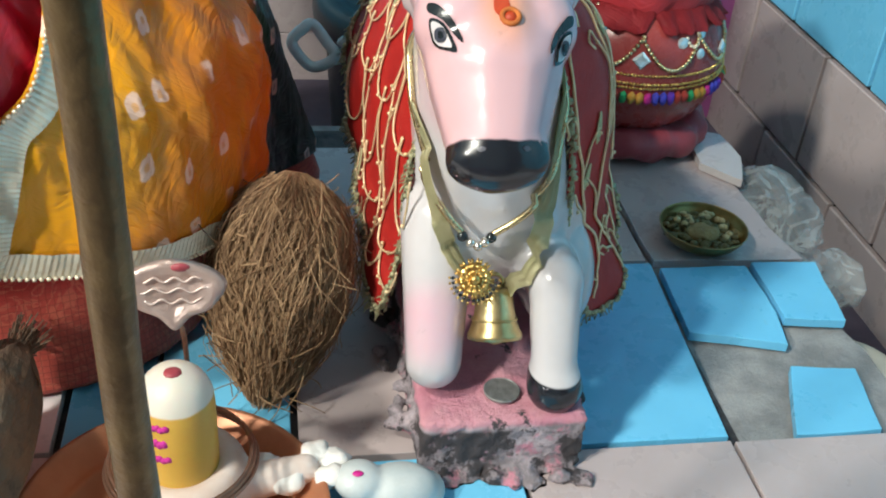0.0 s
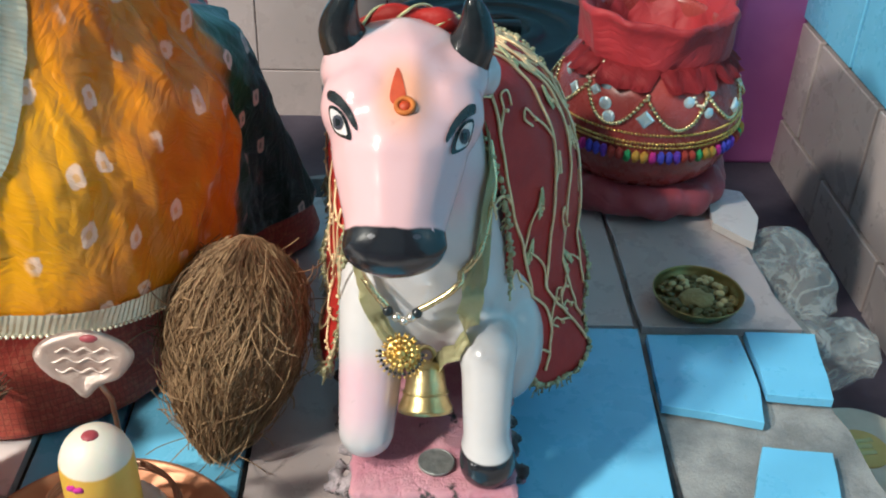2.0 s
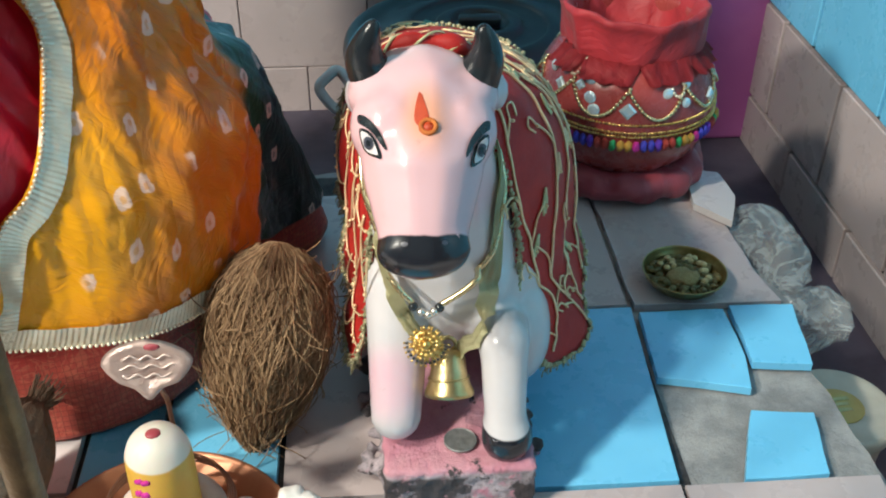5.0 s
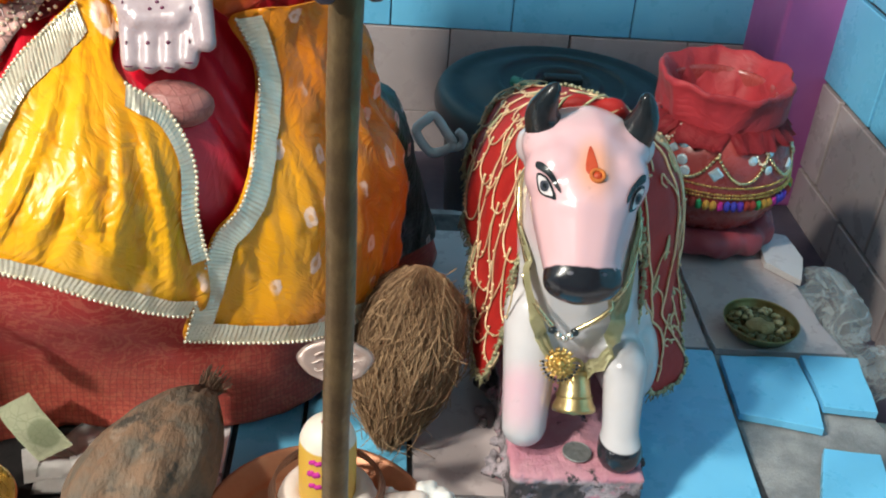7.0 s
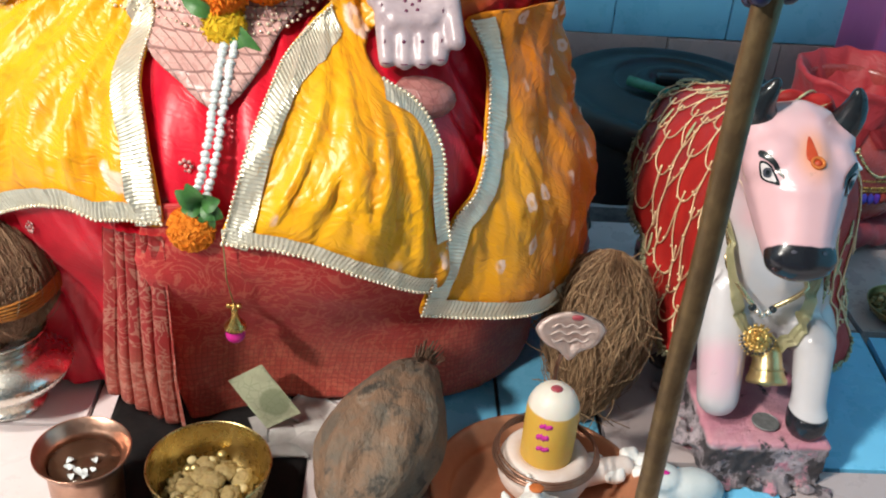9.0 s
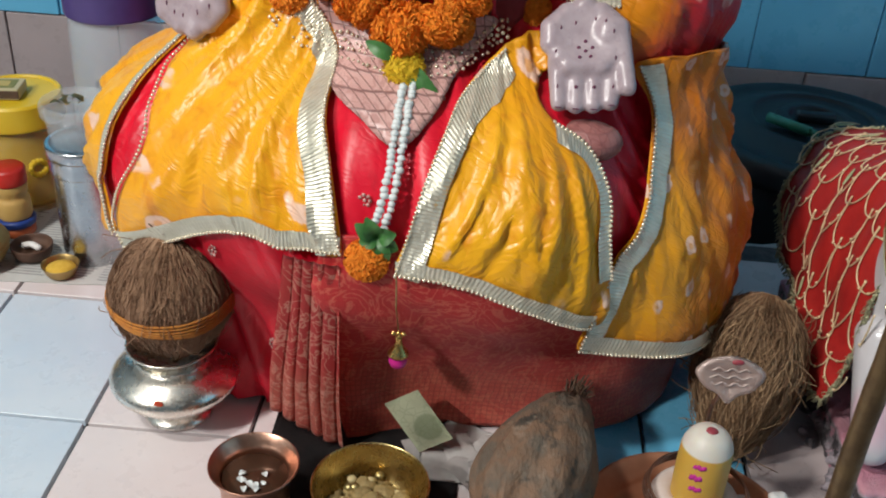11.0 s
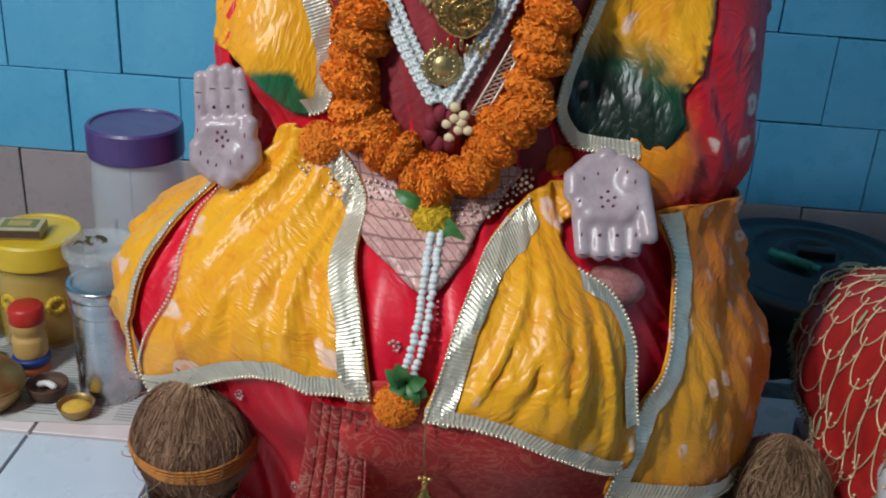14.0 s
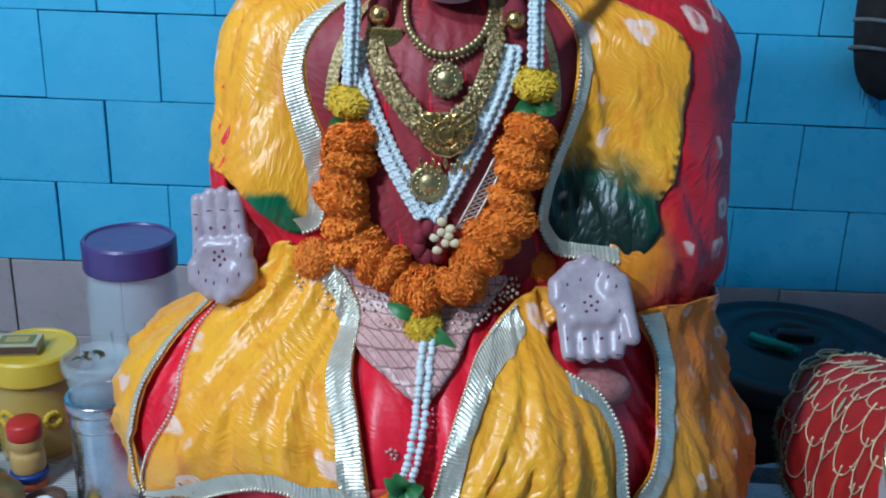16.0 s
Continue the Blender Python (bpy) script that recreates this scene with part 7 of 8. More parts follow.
# ---- offerings before the statue ----
def front_offerings():
    rng = random.Random(41)
    mat = bmesh.new()
    P = np.array([[(x, y, 0.0018 + 0.0016 * noise.noise((x * 30, y * 30, 0))) for x in np.linspace(-0.402, -0.232, 30)] for y in np.linspace(0.215, 0.405, 30)])
    lay_grid(mat, P)
    bmesh.ops.solidify(mat, geom=mat.faces[:], thickness=0.0014)
    solo("black_cloth", finish(mat), M["black"], "dark brown-black cloth spread under the offerings", "cloth")
    c = thing("copper_tumbler", "copper tumbler of water with floating petals", "tumbler")
    x, y = -0.390, 0.262
    prof = curve([(0.023, 0.0035), (0.025, 0.006), (0.0265, 0.030), (0.0275, 0.052), (0.030, 0.060), (0.0345, 0.0665), (0.0352, 0.0675), (0.034, 0.0678), (0.029, 0.061), (0.026, 0.052), (0.024, 0.010), (0.001, 0.008)], 4)
    part("cup", finish(lathe(bmesh.new(), prof, (x, y, 0), 56)), M["copper"], c)
    g = Graph("water")
    water = g.done((0.15, 0.075, 0.045), 0.04, 0.0, **{"Transmission Weight": 0.6, "IOR": 1.33})
    part("water", finish(lathe(bmesh.new(), [(0.0262, 0.052), (0.0262, 0.0535), (0.0005, 0.0535)], (x, y, 0), 40)), water, c)
    bm = bmesh.new()
    for i in range(9):
        a = rng.uniform(0, 6.28)
        p = Vector((x + 0.010 * math.cos(a), y - 0.004 + 0.010 * math.sin(a), 0.0545))
        leaf(bm, p, p + Vector((rng.uniform(-.008, .008), rng.uniform(-.008, .008), 0.001)), 0.0025, (0, 0, 1))
    part("petal", bm, M["jasmine"], c, "pale floating petals")
    b = bowl("brass_bowl", "wide brass bowl heaped with dried seeds and sweets", (-0.300, 0.268), 0.046, 0.050, M["brass"], 0.5)
    bm = bmesh.new()
    seeds(bm, (-0.300, 0.268, 0.018), 0.036, 0.012, 260, rng, (0.0022, 0.005))
    tagged(part("seed", finish(bm), M["jaggery"], b, "dry brown seeds"), kind="stuff")
    for i in range(9):
        a, q = i * 2.4, 0.008 * math.sqrt(i) + 0.002
        bm = ball(bmesh.new(), (-0.300 + q * math.cos(a), 0.268 + q * math.sin(a), 0.034 - 0.25 * q), (0.0095, 0.0075, 0.0055), 3, Matrix.Rotation(a * 1.7, 3, "Z"))
        for v in bm.verts:
            v.co += v.normal * 0.0022 * noise.noise(v.co * 210)
        part("dry_fruit", finish(bm), M["jaggery"], b)
    for i in range(15):
        bm = bmesh.new()
        a, q = rng.uniform(0, 6.283), rng.uniform(0.018, 0.034)
        ball(bm, (-0.300 + q * math.cos(a), 0.268 + q * math.sin(a), 0.030 - 0.12 * q + 0.003), (0.0042, 0.0038, 0.0034), 2)
        part("sweet", finish(bm), M["grain_pale"] if i % 3 else M["gold_dull"], b)
    # folded bank note and papers
    m = Graph("green_bank_note")
    v = m.band(m.voronoi(150, feature="DISTANCE_TO_EDGE"), 0.02, 0.08)
    col = m.mix(m.math("MULTIPLY", v, 0.5), (0.42, 0.46, 0.30), (0.62, 0.64, 0.46))
    col = m.mix(m.band(m.noise(70, 4), 0.48, 0.60), col, (0.50, 0.53, 0.36))
    col = m.mix(m.math("MULTIPLY", m.band(m.vec("DISTANCE", m.co, (-0.262, 0.355, 0.035)), 0.015, 0.012), 0.6), col, (0.22, 0.27, 0.15))
    note = m.done(col, 0.8)
    bm = bmesh.new()
    A, Bv, Cv = Vector((-0.302, 0.374, 0.043)), Vector((0.015, 0.000, 0.010)), Vector((0.034, -0.018, -0.036))
    P = np.array([[tuple(A + Bv * (i / 8 * 1.9) + Cv * (j / 12) + Vector((0, -0.004, 0.004)) * math.sin(j / 12 * 3.1) + Vector((0, -1, 1)) * 0.0015 * noise.noise((i, j * 0.4, 0))) for i in range(9)] for j in range(13)])
    lay_grid(bm, P)
    bmesh.ops.solidify(bm, geom=bm.faces[:], thickness=0.0004)
    solo("bank_note", finish(bm), note, "folded green bank note leaning on the skirt", "banknote")
    paper = surf("grey_paper", (0.58, 0.56, 0.55), (0.74, 0.72, 0.70), 40, 0.85, bump=0.3)
    for i, (px, py, rz, lift) in enumerate(((-0.250, 0.362, 20, 0.012), (-0.223, 0.377, -30, 0.016), (-0.214, 0.353, 50, 0.012), (-0.236, 0.346, 5, 0.010))):
        bm = bmesh.new()
        P = np.array([[(a * 0.062, q * 0.040, 0.002 + lift * (0.5 + 0.5 * noise.noise((a * 2.4 + i, q * 2.2, i))) * (0.3 + abs(a))) for a in np.linspace(-0.5, 0.5, 18)] for q in np.linspace(-0.5, 0.5, 12)])
        lay_grid(bm, P)
        bmesh.ops.solidify(bm, geom=bm.faces[:], thickness=0.0004)
        ob = solo("paper_scrap", finish(bm), paper, "crumpled grey paper scrap on the tiles", "paper", group="paper scraps")
        ob.matrix_world = pose(px, py, 0.0, 0, 0, rz)


front_offerings()


def linga():
    pl = thing("copper_plate", "round copper offering plate with a raised rim", "plate")
    C = (-0.046, 0.280, 0)
    prof = curve([(0.060, 0.001), (0.064, 0.002), (0.074, 0.010), (0.084, 0.021), (0.0865, 0.0225), (0.0865, 0.0245), (0.083, 0.0235), (0.072, 0.012), (0.062, 0.006), (0.001, 0.005)], 4)
    part("plate", finish(lathe(bmesh.new(), prof, C, 72)), M["copper_matte"], pl)
    x, y = -0.041, 0.299
    base = thing("stone_base", "pale soapstone base with a spout round the lingam", "base")
    bm = bmesh.new()
    for k, a in enumerate(np.linspace(0, 6.283, 26)[:-1]):
        ball(bm, (x + 0.026 * math.cos(a), y + 0.026 * math.sin(a), 0.030), (0.012, 0.012, 0.018), 2)
    ball(bm, (x, y, 0.024), (0.034, 0.034, 0.018), 3)
    limb(bm, (x + 0.03, y + 0.002, 0.020), (x + 0.068, y + 0.010, 0.022), 0.013, 0.010, 5)
    bm = remeshed(bm, 0.003, 4)
    part("basin", bm, M["white_pink"], base)
    for i in range(3):
        part("copper_wire", finish(tube(bmesh.new(), [(x + (0.0385 + 0.0015 * i) * math.cos(a), y + (0.0385 + 0.0015 * i) * math.sin(a), 0.050 - 0.003 * i + 0.002 * math.sin(a + i)) for a in np.linspace(0, 6.2832, 49)[:-1]], 0.0013, 6, True)), M["copper_dark"], base, "coiled copper wire")
    g = Graph("white_stone_with_yellow_paste")
    _, _, z = g.xyz()
    f = g.band(g.math("MULTIPLY_ADD", g.noise(40, 4), 0.004, z), 0.0975, 0.0955)
    col = g.mix(f, (0.66, 0.62, 0.55), g.mix(g.noise(60, 4), (0.66, 0.40, 0.07), (0.58, 0.33, 0.05)))
    g.bump(g.noise(200, 4), 0.2, 0.001)
    m = g.done(col, 0.45, 0.0, **{"Subsurface Weight": 0.1})
    li = thing("lingam", "small white stone lingam with a yellow paste band", "lingam")
    part("stone", finish(lathe(bmesh.new(), curve([(0.0190, 0.026), (0.0205, 0.038), (0.0205, 0.086), (0.0185, 0.099), (0.0135, 0.107), (0.006, 0.1112), (0.0005, 0.1118)], 5), (x, y, 0), 48)), m, li)
    pk = surf("magenta_powder", (0.45, 0.02, 0.22), (0.52, 0.03, 0.30), 200, 0.9, bump=0.5)
    for a, zz, s in ((-30, 0.087, 0.0045), (-34, 0.076, 0.006), (-30, 0.065, 0.005)):
        bm = bmesh.new()
        for q in range(4):
            ball(bm, (x + 0.0205 * math.sin(radians(a + q * 6)), y - 0.0205 * math.cos(radians(a + q * 6)), zz + 0.001 * (q % 2)), (0.0026, 0.0012, s * 0.55), 1)
        part("powder_mark", finish(bm), pk, li, "magenta powder mark")
    bm = bmesh.new()
    ball(bm, (x, y - 0.002, 0.1112), (0.005, 0.0045, 0.0015), 2)
    part("powder_mark", finish(bm), M["pink_cloth"], li, "pink powder dab")
    # embossed sheet on a stem
    s = thing("embossed_plaque", "embossed copper-silver leaf plaque on a thin stem", "plaque")
    bm = bmesh.new()
    n = 40
    loop = curve([(0.0, 0.017), (0.012, 0.015), (0.023, 0.009), (0.026, 0.002), (0.018, -0.009), (0.008, -0.013), (0.0, -0.020), (-0.008, -0.013), (-0.018, -0.008), (-0.026, 0.002), (-0.022, 0.010), (-0.012, 0.015)], 5, True)
    tilt = Matrix.Rotation(radians(-22), 3, "X")
    c = Vector((-0.037, 0.300, 0.161))
    rows = []
    for k in (1.0, 0.92, 0.75, 0.5, 0.25, 0.05):
        rows.append([tuple(c + tilt @ Vector((p[0] * k, -(0.003 if 0.6 < k < 0.95 else 0.0) - 0.0006 * math.cos(p[1] * k * 520) * (k < 0.8), p[1] * k))) for p in loop])
    vs = lay_grid(bm, np.array(rows), closed=True)
    bm.faces.new(vs[-1])
    bmesh.ops.solidify(bm, geom=bm.faces[:], thickness=0.0009)
    part("sheet", finish(bm), M["plaque"], s)
    for q in (-1, 0, 1):
        wave = [tuple(c + tilt @ Vector((u * (0.017 - 0.003 * abs(q)), -0.0016, 0.001 + q * 0.0055 + 0.0012 * math.sin(u * 9 + q)))) for u in np.linspace(-1, 1, 25)]
        part("embossed_line", finish(tube(bmesh.new(), wave, 0.0006, 6)), M["plaque"], s)
    part("stem", finish(tube(bmesh.new(), [(-0.036, 0.330, 0.030), (-0.037, 0.328, 0.110), (-0.037, 0.308, 0.146)], 0.0016, 8)), M["copper_dark"], s)
    bm = bmesh.new()
    ball(bm, c + tilt @ Vector((0.004, -0.003, 0.013)), (0.005, 0.0015, 0.0025), 2)
    part("powder_dab", finish(bm), M["pink_cloth"], s)


M["copper_matte"] = surf("worn_copper_plate", (0.50, 0.22, 0.12), (0.42, 0.17, 0.09), 30, 0.42, 0.45, bump=0.1)
M["copper_dark"] = surf("dark_copper_wire", (0.24, 0.13, 0.09), (0.30, 0.17, 0.12), 90, 0.4, 0.8)
M["white_pink"] = surf("pinkish_soapstone", (0.62, 0.50, 0.44), (0.68, 0.60, 0.56), 50, 0.5, bump=0.3)
M["plaque"] = surf("pale_copper_foil", (0.72, 0.58, 0.53), (0.62, 0.49, 0.45), 60, 0.36, 0.35, bump=0.3, bscale=260, dist=0.002)
linga()


def white_figures():
    rng = random.Random(51)
    # spiny conch lying on the plate, its spire towards the bowls
    tip, mouth = Vector((-0.096, 0.238, 0.030)), Vector((-0.008, 0.238, 0.022))
    way = (mouth - tip).normalized()
    side = way.cross(Vector((0, 0, 1))).normalized()
    rise = side.cross(way)
    bm = bmesh.new()
    rows = []
    whorls = [(0.0, 0.003), (0.05, 0.008), (0.09, 0.0095), (0.12, 0.0085), (0.17, 0.0135), (0.22, 0.0160), (0.26, 0.0140), (0.33, 0.0220), (0.42, 0.0255), (0.50, 0.0265), (0.62, 0.0240), (0.75, 0.0180), (0.88, 0.0105), (1.0, 0.004)]
    for f, r in curve([(f, r) for f, r in whorls], 3):
        ring = []
        for k in range(40):
            q = k / 40 * 6.2832
            spiral = 1 + 0.05 * math.sin(q + f * 26)
            ring.append(tuple(tip.lerp(mouth, float(f)) + (side * math.cos(q) + rise * math.sin(q)) * max(float(r), 0.001) * spiral))
        rows.append(ring)
    vs = lay_grid(bm, np.array(rows), closed=True)
    bm.faces.new(vs[0][::-1])
    bm.faces.new(vs[-1])
    for f, r, count, length in ((0.09, 0.008, 6, 0.006), (0.22, 0.014, 7, 0.009), (0.44, 0.023, 7, 0.015)):
        for k in range(count):
            q = (k + 0.4) / count * 6.2832 + f * 5
            out = side * math.cos(q) + rise * math.sin(q)
            at = tip.lerp(mouth, f) + out * r
            if (at + out * length).z > 0.010:
                limb(bm, at, at + out * length * rng.uniform(0.8, 1.15) - way * 0.003, 0.0062, 0.0022, 6)
    bm = remeshed(bm, 0.0020, 2)
    for v in bm.verts:
        v.co += v.normal * 0.0009 * noise.noise(v.co * 160)
    tree = BVHTree.FromBMesh(bm)
    p, n, _, _ = tree.find_nearest(Vector((-0.060, 0.225, 0.075)))
    ball(bm, p, (0.0060, 0.0050, 0.0018), 2, mat=1)
    for f in bm.faces:
        f.smooth = True
    solo("conch_shell", bm, [M["white_chalk"], M["tilak"]], "spiny white conch shell with an orange mark on the plate", "shell")
    # smooth crouching animal of bluish soapstone
    bm = bmesh.new()
    ball(bm, (0.082, 0.297, 0.014), (0.024, 0.017, 0.0145), 3)
    ball(bm, (0.058, 0.298, 0.022), (0.0150, 0.014, 0.0105), 3)
    limb(bm, (0.060, 0.297, 0.014), (0.074, 0.297, 0.014), 0.013, 0.014, 4)
    ball(bm, (0.100, 0.300, 0.009), (0.011, 0.014, 0.009), 2)
    for dx, dy in ((0.056, -0.012), (0.064, 0.010), (0.090, -0.014)):
        ball(bm, (dx, 0.298 + dy, 0.006), (0.010, 0.007, 0.006), 2)
    bm = remeshed(bm, 0.0020, 4)
    tree = BVHTree.FromBMesh(bm)
    p, n, _, _ = tree.find_nearest(Vector((0.057, 0.290, 0.045)))
    ball(bm, p, (0.0034, 0.0024, 0.0010), 2, mat=1)
    for f in bm.faces:
        f.smooth = True
    stone = surf("bluish_soapstone", (0.46, 0.52, 0.54), (0.56, 0.60, 0.61), 60, 0.4, bump=0.2)
    solo("animal_carving", bm, [stone, M["magenta_bead"]], "smooth bluish-white soapstone animal with a pink mark", "carving")
    for i in range(10):
        bm = ball(bmesh.new(), (0.022 + rng.uniform(-.026, .022), 0.312 + rng.uniform(-.012, .008), 0.016 + rng.uniform(0, .006)), [rng.uniform(0.007, 0.013), rng.uniform(0.007, 0.011), rng.uniform(0.006, 0.009)], 3)
        for v in bm.verts:
            v.co += v.normal * (0.0035 * noise.noise(v.co * 120) + 0.0012 * noise.noise(v.co * 300))
        solo("shell", finish(bm), M["white_chalk"], "lumpy white shell beside the stone base", "shell", group="white shells")


white_figures()


# ---- tins and jars by the wall ----
def glass(name, col, alpha_t=0.85):
    g = Graph(name)
    g.bump(g.noise(40, 3), 0.05, 0.001)
    return g.done(col, 0.10, 0.0, **{"Alpha": alpha_t})


def jar(name, label, at, r, h, lid_h, body_mat, lid_mat, cat="jar", neck=0.88, lid_r=1.03):
    t = thing(name, label, cat)
    x, y = at
    prof = curve([(r * 0.9, 0.0015), (r, 0.006), (r, h * 0.86), (r * neck, h), (r * neck, h + lid_h * 0.5), (r * neck - 0.0025, h + lid_h * 0.5), (r * neck - 0.0025, h), (r - 0.0025, h * 0.85), (r - 0.0025, 0.008), (0.001, 0.006)], 3)
    part("body", finish(lathe(bmesh.new(), prof, (x, y, 0), 48)), body_mat, t)
    L = r * lid_r
    lp = [(L * 0.99, h + 0.001), (L, h + 0.003), (L, h + lid_h - 0.003), (L * 0.96, h + lid_h), (L * 0.90, h + lid_h), (L * 0.88, h + lid_h - 0.002), (0.001, h + lid_h - 0.002)]
    bm = lathe(bmesh.new(), lp, (x, y, 0), 64)
    part("lid", finish(bm, False), lid_mat, t)
    return t


def shelf_group():
    rng = random.Random(61)
    # newspaper under the tins
    news = thing("newspaper", "old newspaper sheet spread under the tins and jars", "newspaper")
    bm = slab(bmesh.new(), [(-0.88, 0.572), (-0.735, 0.566), (-0.60, 0.578), (-0.595, 0.86), (-0.88, 0.86)], 0.0006, 0.0016, 0.0012)
    part("sheet", finish(bm, False), surf("newsprint", (0.46, 0.46, 0.44), (0.54, 0.54, 0.52), 30, 0.85), news)
    bm = bmesh.new()
    for row in range(40):
        yy = 0.582 + row * 0.0052
        for colx in range(5):
            x0 = -0.84 + colx * 0.05
            w = rng.uniform(0.032, 0.043)
            box(bm, x0, x0 + w, yy, yy + 0.0022, 0.0016, 0.0018)
    tagged(part("print", bm, surf("news_ink", (0.26, 0.26, 0.26), (0.34, 0.34, 0.34), 90, 0.9), news, "unreadable lines of print"), kind="stuff")
    clear = glass("clear_plastic", (0.66, 0.75, 0.80), 0.22)
    amber = glass("amber_oil", (0.58, 0.33, 0.008), 0.97)
    honey = glass("honey_tinted_plastic", (0.66, 0.46, 0.10), 0.45)
    purple = surf("purple_plastic", (0.060, 0.040, 0.16), (0.075, 0.05, 0.19), 20, 0.35, bump=0.05)
    yellow = surf("yellow_plastic", (0.62, 0.42, 0.015), (0.68, 0.47, 0.02), 20, 0.4, bump=0.05)
    milky = glass("frosted_plastic", (0.64, 0.70, 0.72), 0.22)
    t = jar("plastic_jar", "tall clear plastic jar with a purple screw lid", (-0.672, 0.80), 0.054, 0.228, 0.038, clear, purple)
    for i in range(22):
        a, q = rng.uniform(0, 6.283), rng.uniform(0, 0.04)
        p = Vector((-0.672 + q * math.cos(a), 0.80 + q * math.sin(a), 0.012))
        part("stick", finish(tube(bmesh.new(), [p, p + Vector((rng.uniform(-.012, .012), rng.uniform(-.012, .012), rng.uniform(0.06, 0.13)))], 0.0016, 6)), M["black"] if i % 2 else M["olive"], t)
    part("contents", finish(lathe(bmesh.new(), [(0.048, 0.008), (0.050, 0.02), (0.049, 0.05), (0.001, 0.055)], (-0.672, 0.80, 0), 32, 0.05)), M["grain_pale"], t, "pale bundle at the bottom")
    t = jar("oil_jar", "yellow-lidded plastic jar of amber ghee", (-0.784, 0.752), 0.048, 0.107, 0.032, honey, yellow, lid_r=1.12)
    part("contents", finish(lathe(bmesh.new(), [(0.040, 0.008), (0.0445, 0.012), (0.0445, 0.070), (0.001, 0.072)], (-0.784, 0.752, 0), 40)), amber, t, "amber ghee")
    for (a, z, r) in ((-22, 0.062, 0.015), (42, 0.060, 0.014)):
        bm = bmesh.new()
        for k in range(12):
            q = k / 12 * 6.283
            aa = a + math.degrees(r * 0.62 * math.cos(q) / 0.048)
            ball(bm, (-0.784 + 0.0488 * math.sin(radians(aa)), 0.752 - 0.0488 * math.cos(radians(aa)), z + r * 0.62 * math.sin(q)), (0.0045, 0.0012, 0.0045), 1)
        part("printed_flower", finish(bm), yellow, t, "printed yellow sunflower")
    m = thing("matchbox", "cream and green matchbox lying on the yellow lid", "matchbox")
    bm = box(bmesh.new(), -0.026, 0.026, -0.017, 0.017, 0.0, 0.013, 0.0008, 1)
    part("sleeve", finish(bm, False), surf("cream_card", (0.48, 0.44, 0.28), (0.42, 0.38, 0.22), 60, 0.7), m)
    part("strip", finish(box(bmesh.new(), -0.0262, 0.0262, -0.0176, -0.0169, 0.002, 0.011), False), surf("brown_strip", (0.07, 0.045, 0.03), (0.1, 0.06, 0.04), 200, 0.95), m)
    part("label_frame", finish(box(bmesh.new(), -0.020, 0.020, -0.012, 0.012, 0.0128, 0.0134), False), surf("green_print", (0.16, 0.18, 0.06), (0.22, 0.22, 0.08), 120, 0.7), m, "dark green printed panel")
    part("label_print", finish(box(bmesh.new(), -0.013, 0.013, -0.007, 0.007, 0.0132, 0.0138), False), surf("ochre_print", (0.45, 0.36, 0.12), (0.4, 0.3, 0.1), 120, 0.7), m)
    m.matrix_world = pose(-0.795, 0.742, 0.1382, 0, 0, 8)
    # steel canister with a plastic box on top
    s = thing("steel_canister", "brushed steel canister with a rolled rim lid", "canister")
    x, y = -0.660, 0.640
    part("body", finish(lathe(bmesh.new(), curve([(0.033, 0.002), (0.035, 0.004), (0.0355, 0.06), (0.0355, 0.108), (0.0355, 0.112)], 4), (x, y, 0), 56)), M["steel"], s)
    part("lid", finish(lathe(bmesh.new(), curve([(0.0362, 0.108), (0.0372, 0.110), (0.0372, 0.126), (0.0385, 0.129), (0.0385, 0.139), (0.0365, 0.1405), (0.033, 0.1405), (0.031, 0.137), (0.001, 0.137)], 3), (x, y, 0), 56)), M["steel"], s)
    b = thing("plastic_box", "round frosted plastic box on the steel canister", "box")
    part("body", finish(lathe(bmesh.new(), [(0.030, 0.1408), (0.032, 0.142), (0.034, 0.176), (0.032, 0.176), (0.030, 0.144), (0.001, 0.143)], (x, y, 0), 48)), milky, b)
    part("lid", finish(lathe(bmesh.new(), [(0.0365, 0.172), (0.0385, 0.1735), (0.0385, 0.183), (0.037, 0.186), (0.034, 0.1865), (0.033, 0.184), (0.001, 0.184)], (x, y, 0), 56)), milky, b)
    bm = bmesh.new()
    for i in range(9):
        p = Vector((x + rng.uniform(-.016, .010), y + rng.uniform(-.014, .006), 0.1855))
        leaf(bm, p, p + Vector((rng.uniform(-.014, .014), rng.uniform(-.006, .006), 0.001)), 0.004, (0, 0, 1))
    solo("dry_leaf", bm, M["olive"], "dry yellowish leaf scraps on the plastic box", "leaf")
    # squeeze bottle
    q = thing("glue_bottle", "yellow bottle with a red cap and blue ring", "bottle")
    x, y = -0.764, 0.668
    red = surf("red_plastic", (0.42, 0.018, 0.012), (0.5, 0.025, 0.016), 30, 0.4, bump=0.05)
    part("body", finish(lathe(bmesh.new(), curve([(0.017, 0.022), (0.0190, 0.027), (0.0190, 0.044), (0.0165, 0.050), (0.0185, 0.058), (0.0185, 0.066)], 3), (x, y, 0), 40)), surf("ochre_plastic", (0.52, 0.33, 0.10), (0.58, 0.37, 0.12), 30, 0.5), q)
    part("cap", finish(lathe(bmesh.new(), [(0.0190, 0.066), (0.0195, 0.068), (0.0192, 0.083), (0.0165, 0.086), (0.001, 0.086)], (x, y, 0), 40)), red, q, "red cap")
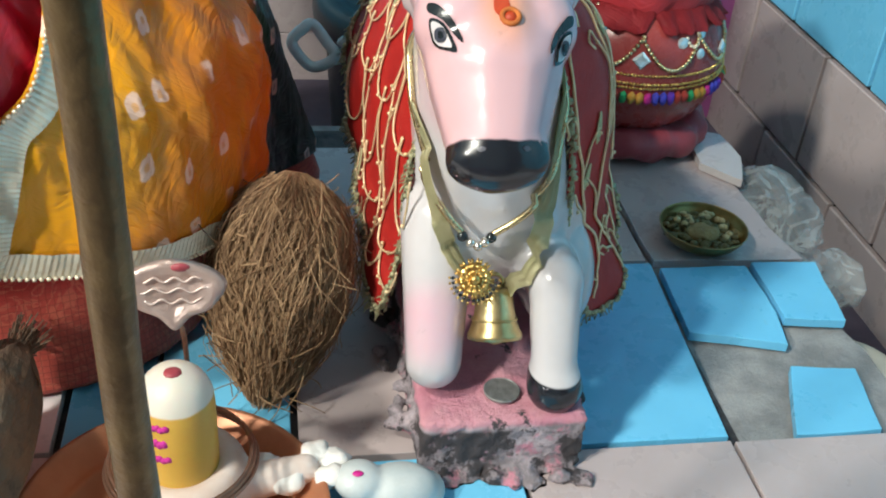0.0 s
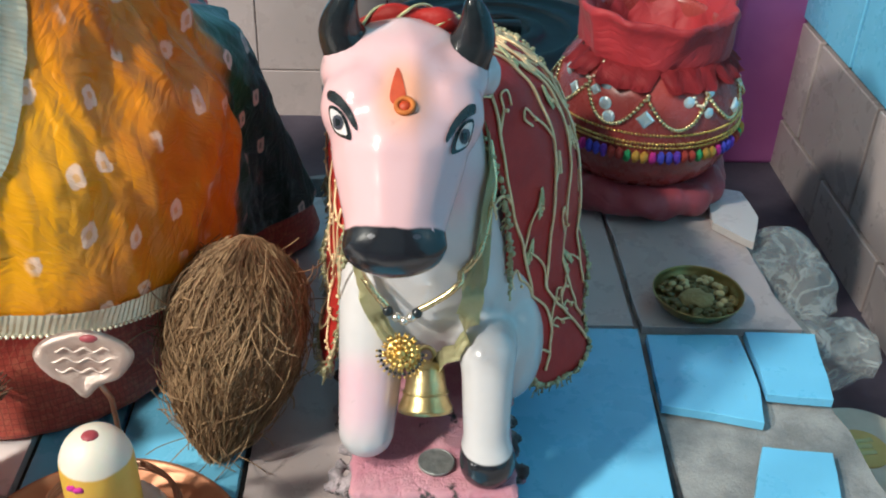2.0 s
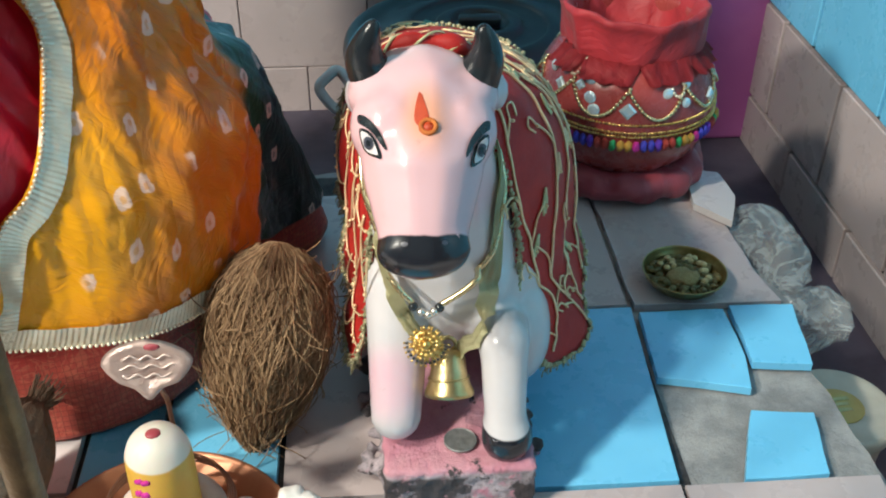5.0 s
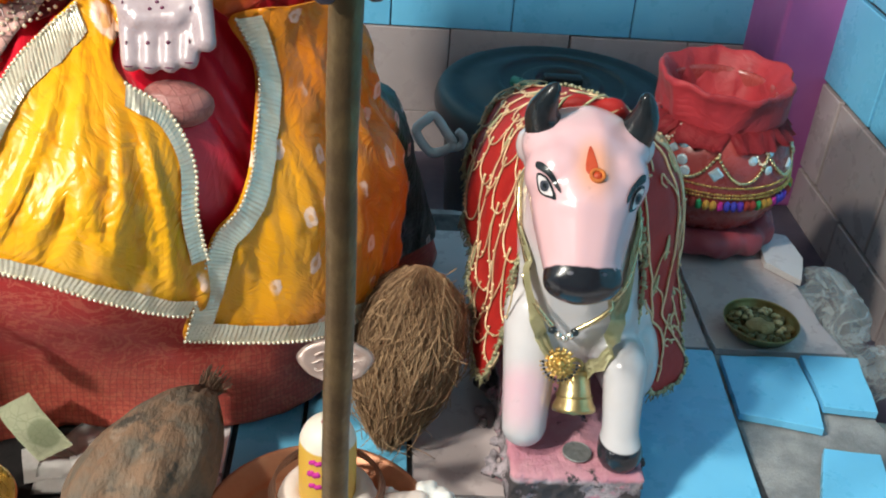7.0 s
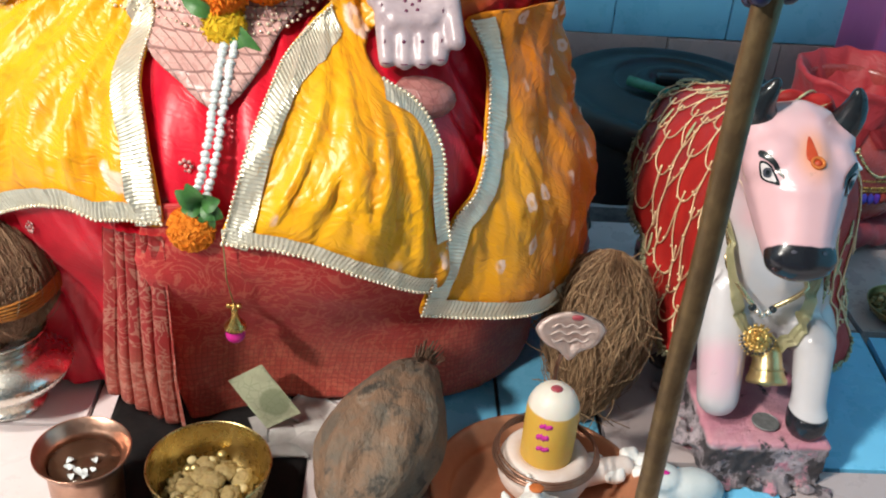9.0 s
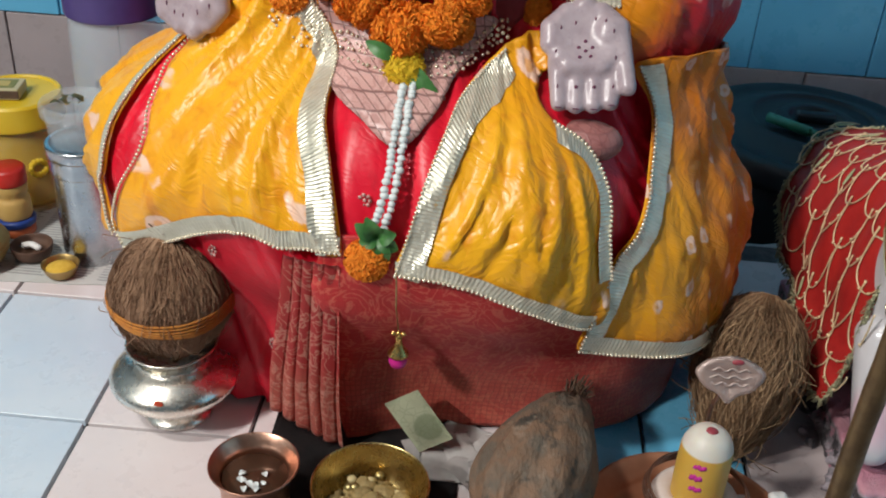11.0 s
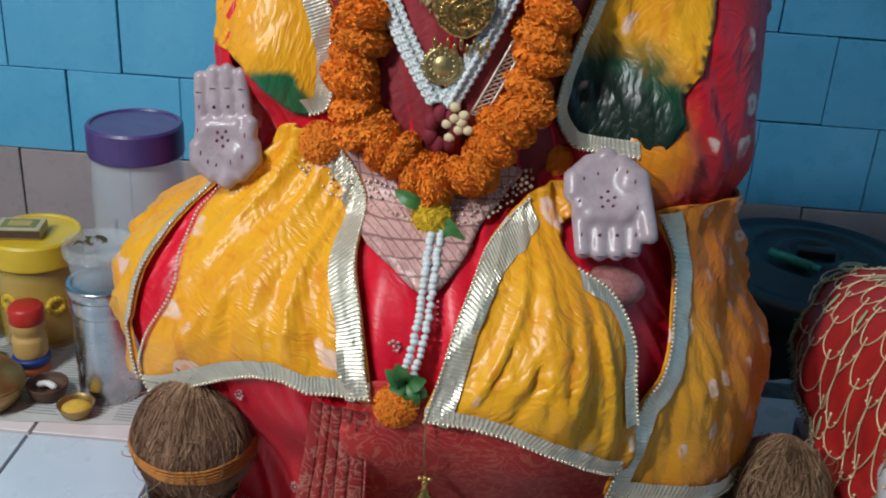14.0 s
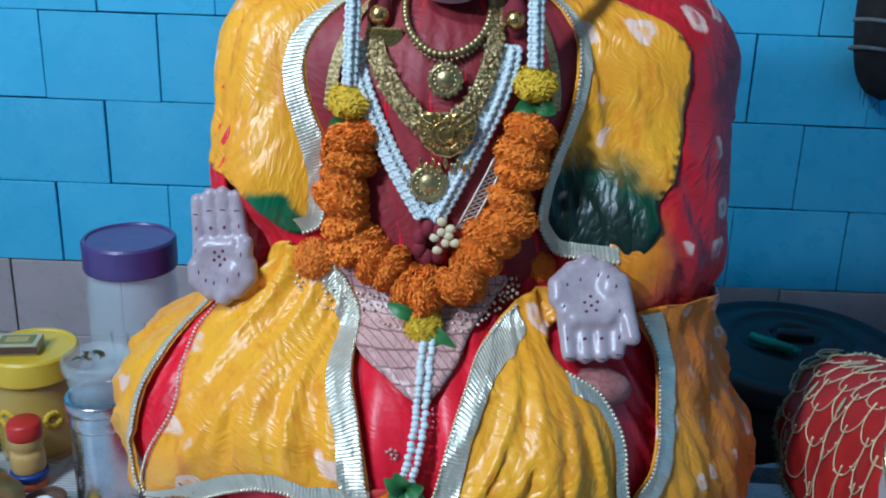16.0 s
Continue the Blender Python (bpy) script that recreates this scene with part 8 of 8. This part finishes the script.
    part("ring", finish(lathe(bmesh.new(), curve([(0.019, 0.013), (0.0215, 0.015), (0.0215, 0.021), (0.018, 0.023)], 3), (x, y, 0), 40)), surf("blue_plastic", (0.012, 0.04, 0.20), (0.02, 0.05, 0.25), 30, 0.4), q, "dark blue ring")
    part("base", finish(lathe(bmesh.new(), [(0.0185, 0.0018), (0.020, 0.003), (0.020, 0.013), (0.001, 0.0135)], (x, y, 0), 40)), surf("orange_plastic", (0.48, 0.10, 0.03), (0.55, 0.13, 0.04), 30, 0.5), q, "orange base")
    # brass pot with domed lid
    g = thing("brass_pot", "small round brass pot with a domed lid", "pot")
    x, y = -0.779, 0.592
    part("body", finish(lathe(bmesh.new(), curve([(0.018, 0.0018), (0.028, 0.006), (0.0375, 0.020), (0.0385, 0.027), (0.037, 0.031), (0.001, 0.031)], 4), (x, y, 0), 48)), M["brass_matte"], g)
    part("lid", finish(lathe(bmesh.new(), curve([(0.0395, 0.031), (0.0395, 0.034), (0.034, 0.042), (0.022, 0.054), (0.009, 0.060), (0.005, 0.062), (0.006, 0.066), (0.003, 0.069), (0.0005, 0.070)], 4), (x, y, 0), 48)), M["brass_matte"], g)
    g = thing("clay_cup", "tiny dark clay cup holding a white wick", "cup")
    x, y = -0.724, 0.616
    part("cup", finish(lathe(bmesh.new(), curve([(0.012, 0.0018), (0.019, 0.006), (0.0225, 0.018), (0.021, 0.0195), (0.017, 0.012), (0.001, 0.008)], 4), (x, y, 0), 36)), surf("dark_clay", (0.075, 0.035, 0.022), (0.10, 0.05, 0.03), 60, 0.7, bump=0.3), g)
    bm = bmesh.new()
    for i in range(5):
        ball(bm, (x - 0.008 + i * 0.004, y + 0.003 * math.sin(i), 0.0165), (0.0045, 0.004, 0.004), 2)
    part("wick", remeshed(bm, 0.0015, 2), M["white_chalk"], g, "white cotton wick")
    g = thing("powder_bowl", "little brass bowl of yellow turmeric powder", "bowl")
    x, y = -0.680, 0.586
    part("bowl", finish(lathe(bmesh.new(), curve([(0.009, 0.0018), (0.015, 0.005), (0.0195, 0.0155), (0.0200, 0.0165), (0.0185, 0.0160), (0.013, 0.007), (0.001, 0.006)], 4), (x, y, 0), 40)), M["brass_matte"], g)
    part("powder", finish(lathe(bmesh.new(), [(0.0155, 0.0105), (0.0155, 0.0120), (0.008, 0.0145), (0.001, 0.0150)], (x, y, 0), 32, 0.06)), surf("turmeric", (0.62, 0.38, 0.04), (0.68, 0.44, 0.06), 200, 0.95, bump=0.6), g)
    g = thing("steel_jar", "dull aluminium jar with a domed lid and knob", "jar")
    x, y = -0.862, 0.740
    part("body", finish(lathe(bmesh.new(), curve([(0.030, 0.0018), (0.034, 0.004), (0.034, 0.050), (0.0335, 0.054)], 4), (x, y, 0), 44)), M["steel"], g)
    part("lid", finish(lathe(bmesh.new(), curve([(0.0355, 0.054), (0.0355, 0.062), (0.028, 0.068), (0.018, 0.071), (0.015, 0.080), (0.009, 0.083), (0.007, 0.088), (0.0005, 0.090)], 4), (x, y, 0), 44)), M["steel"], g)
    jar("ink_bottle", "squat dark jar with a blue cap", (-0.828, 0.655), 0.020, 0.032, 0.014, M["black_plastic"], surf("bright_blue_plastic", (0.015, 0.06, 0.34), (0.02, 0.08, 0.4), 30, 0.4), "bottle")


M["brass_matte"] = surf("dull_brass", (0.42, 0.30, 0.12), (0.33, 0.22, 0.08), 60, 0.42, 0.85, bump=0.15)
shelf_group()


altar_tiles()
wall_tiles()
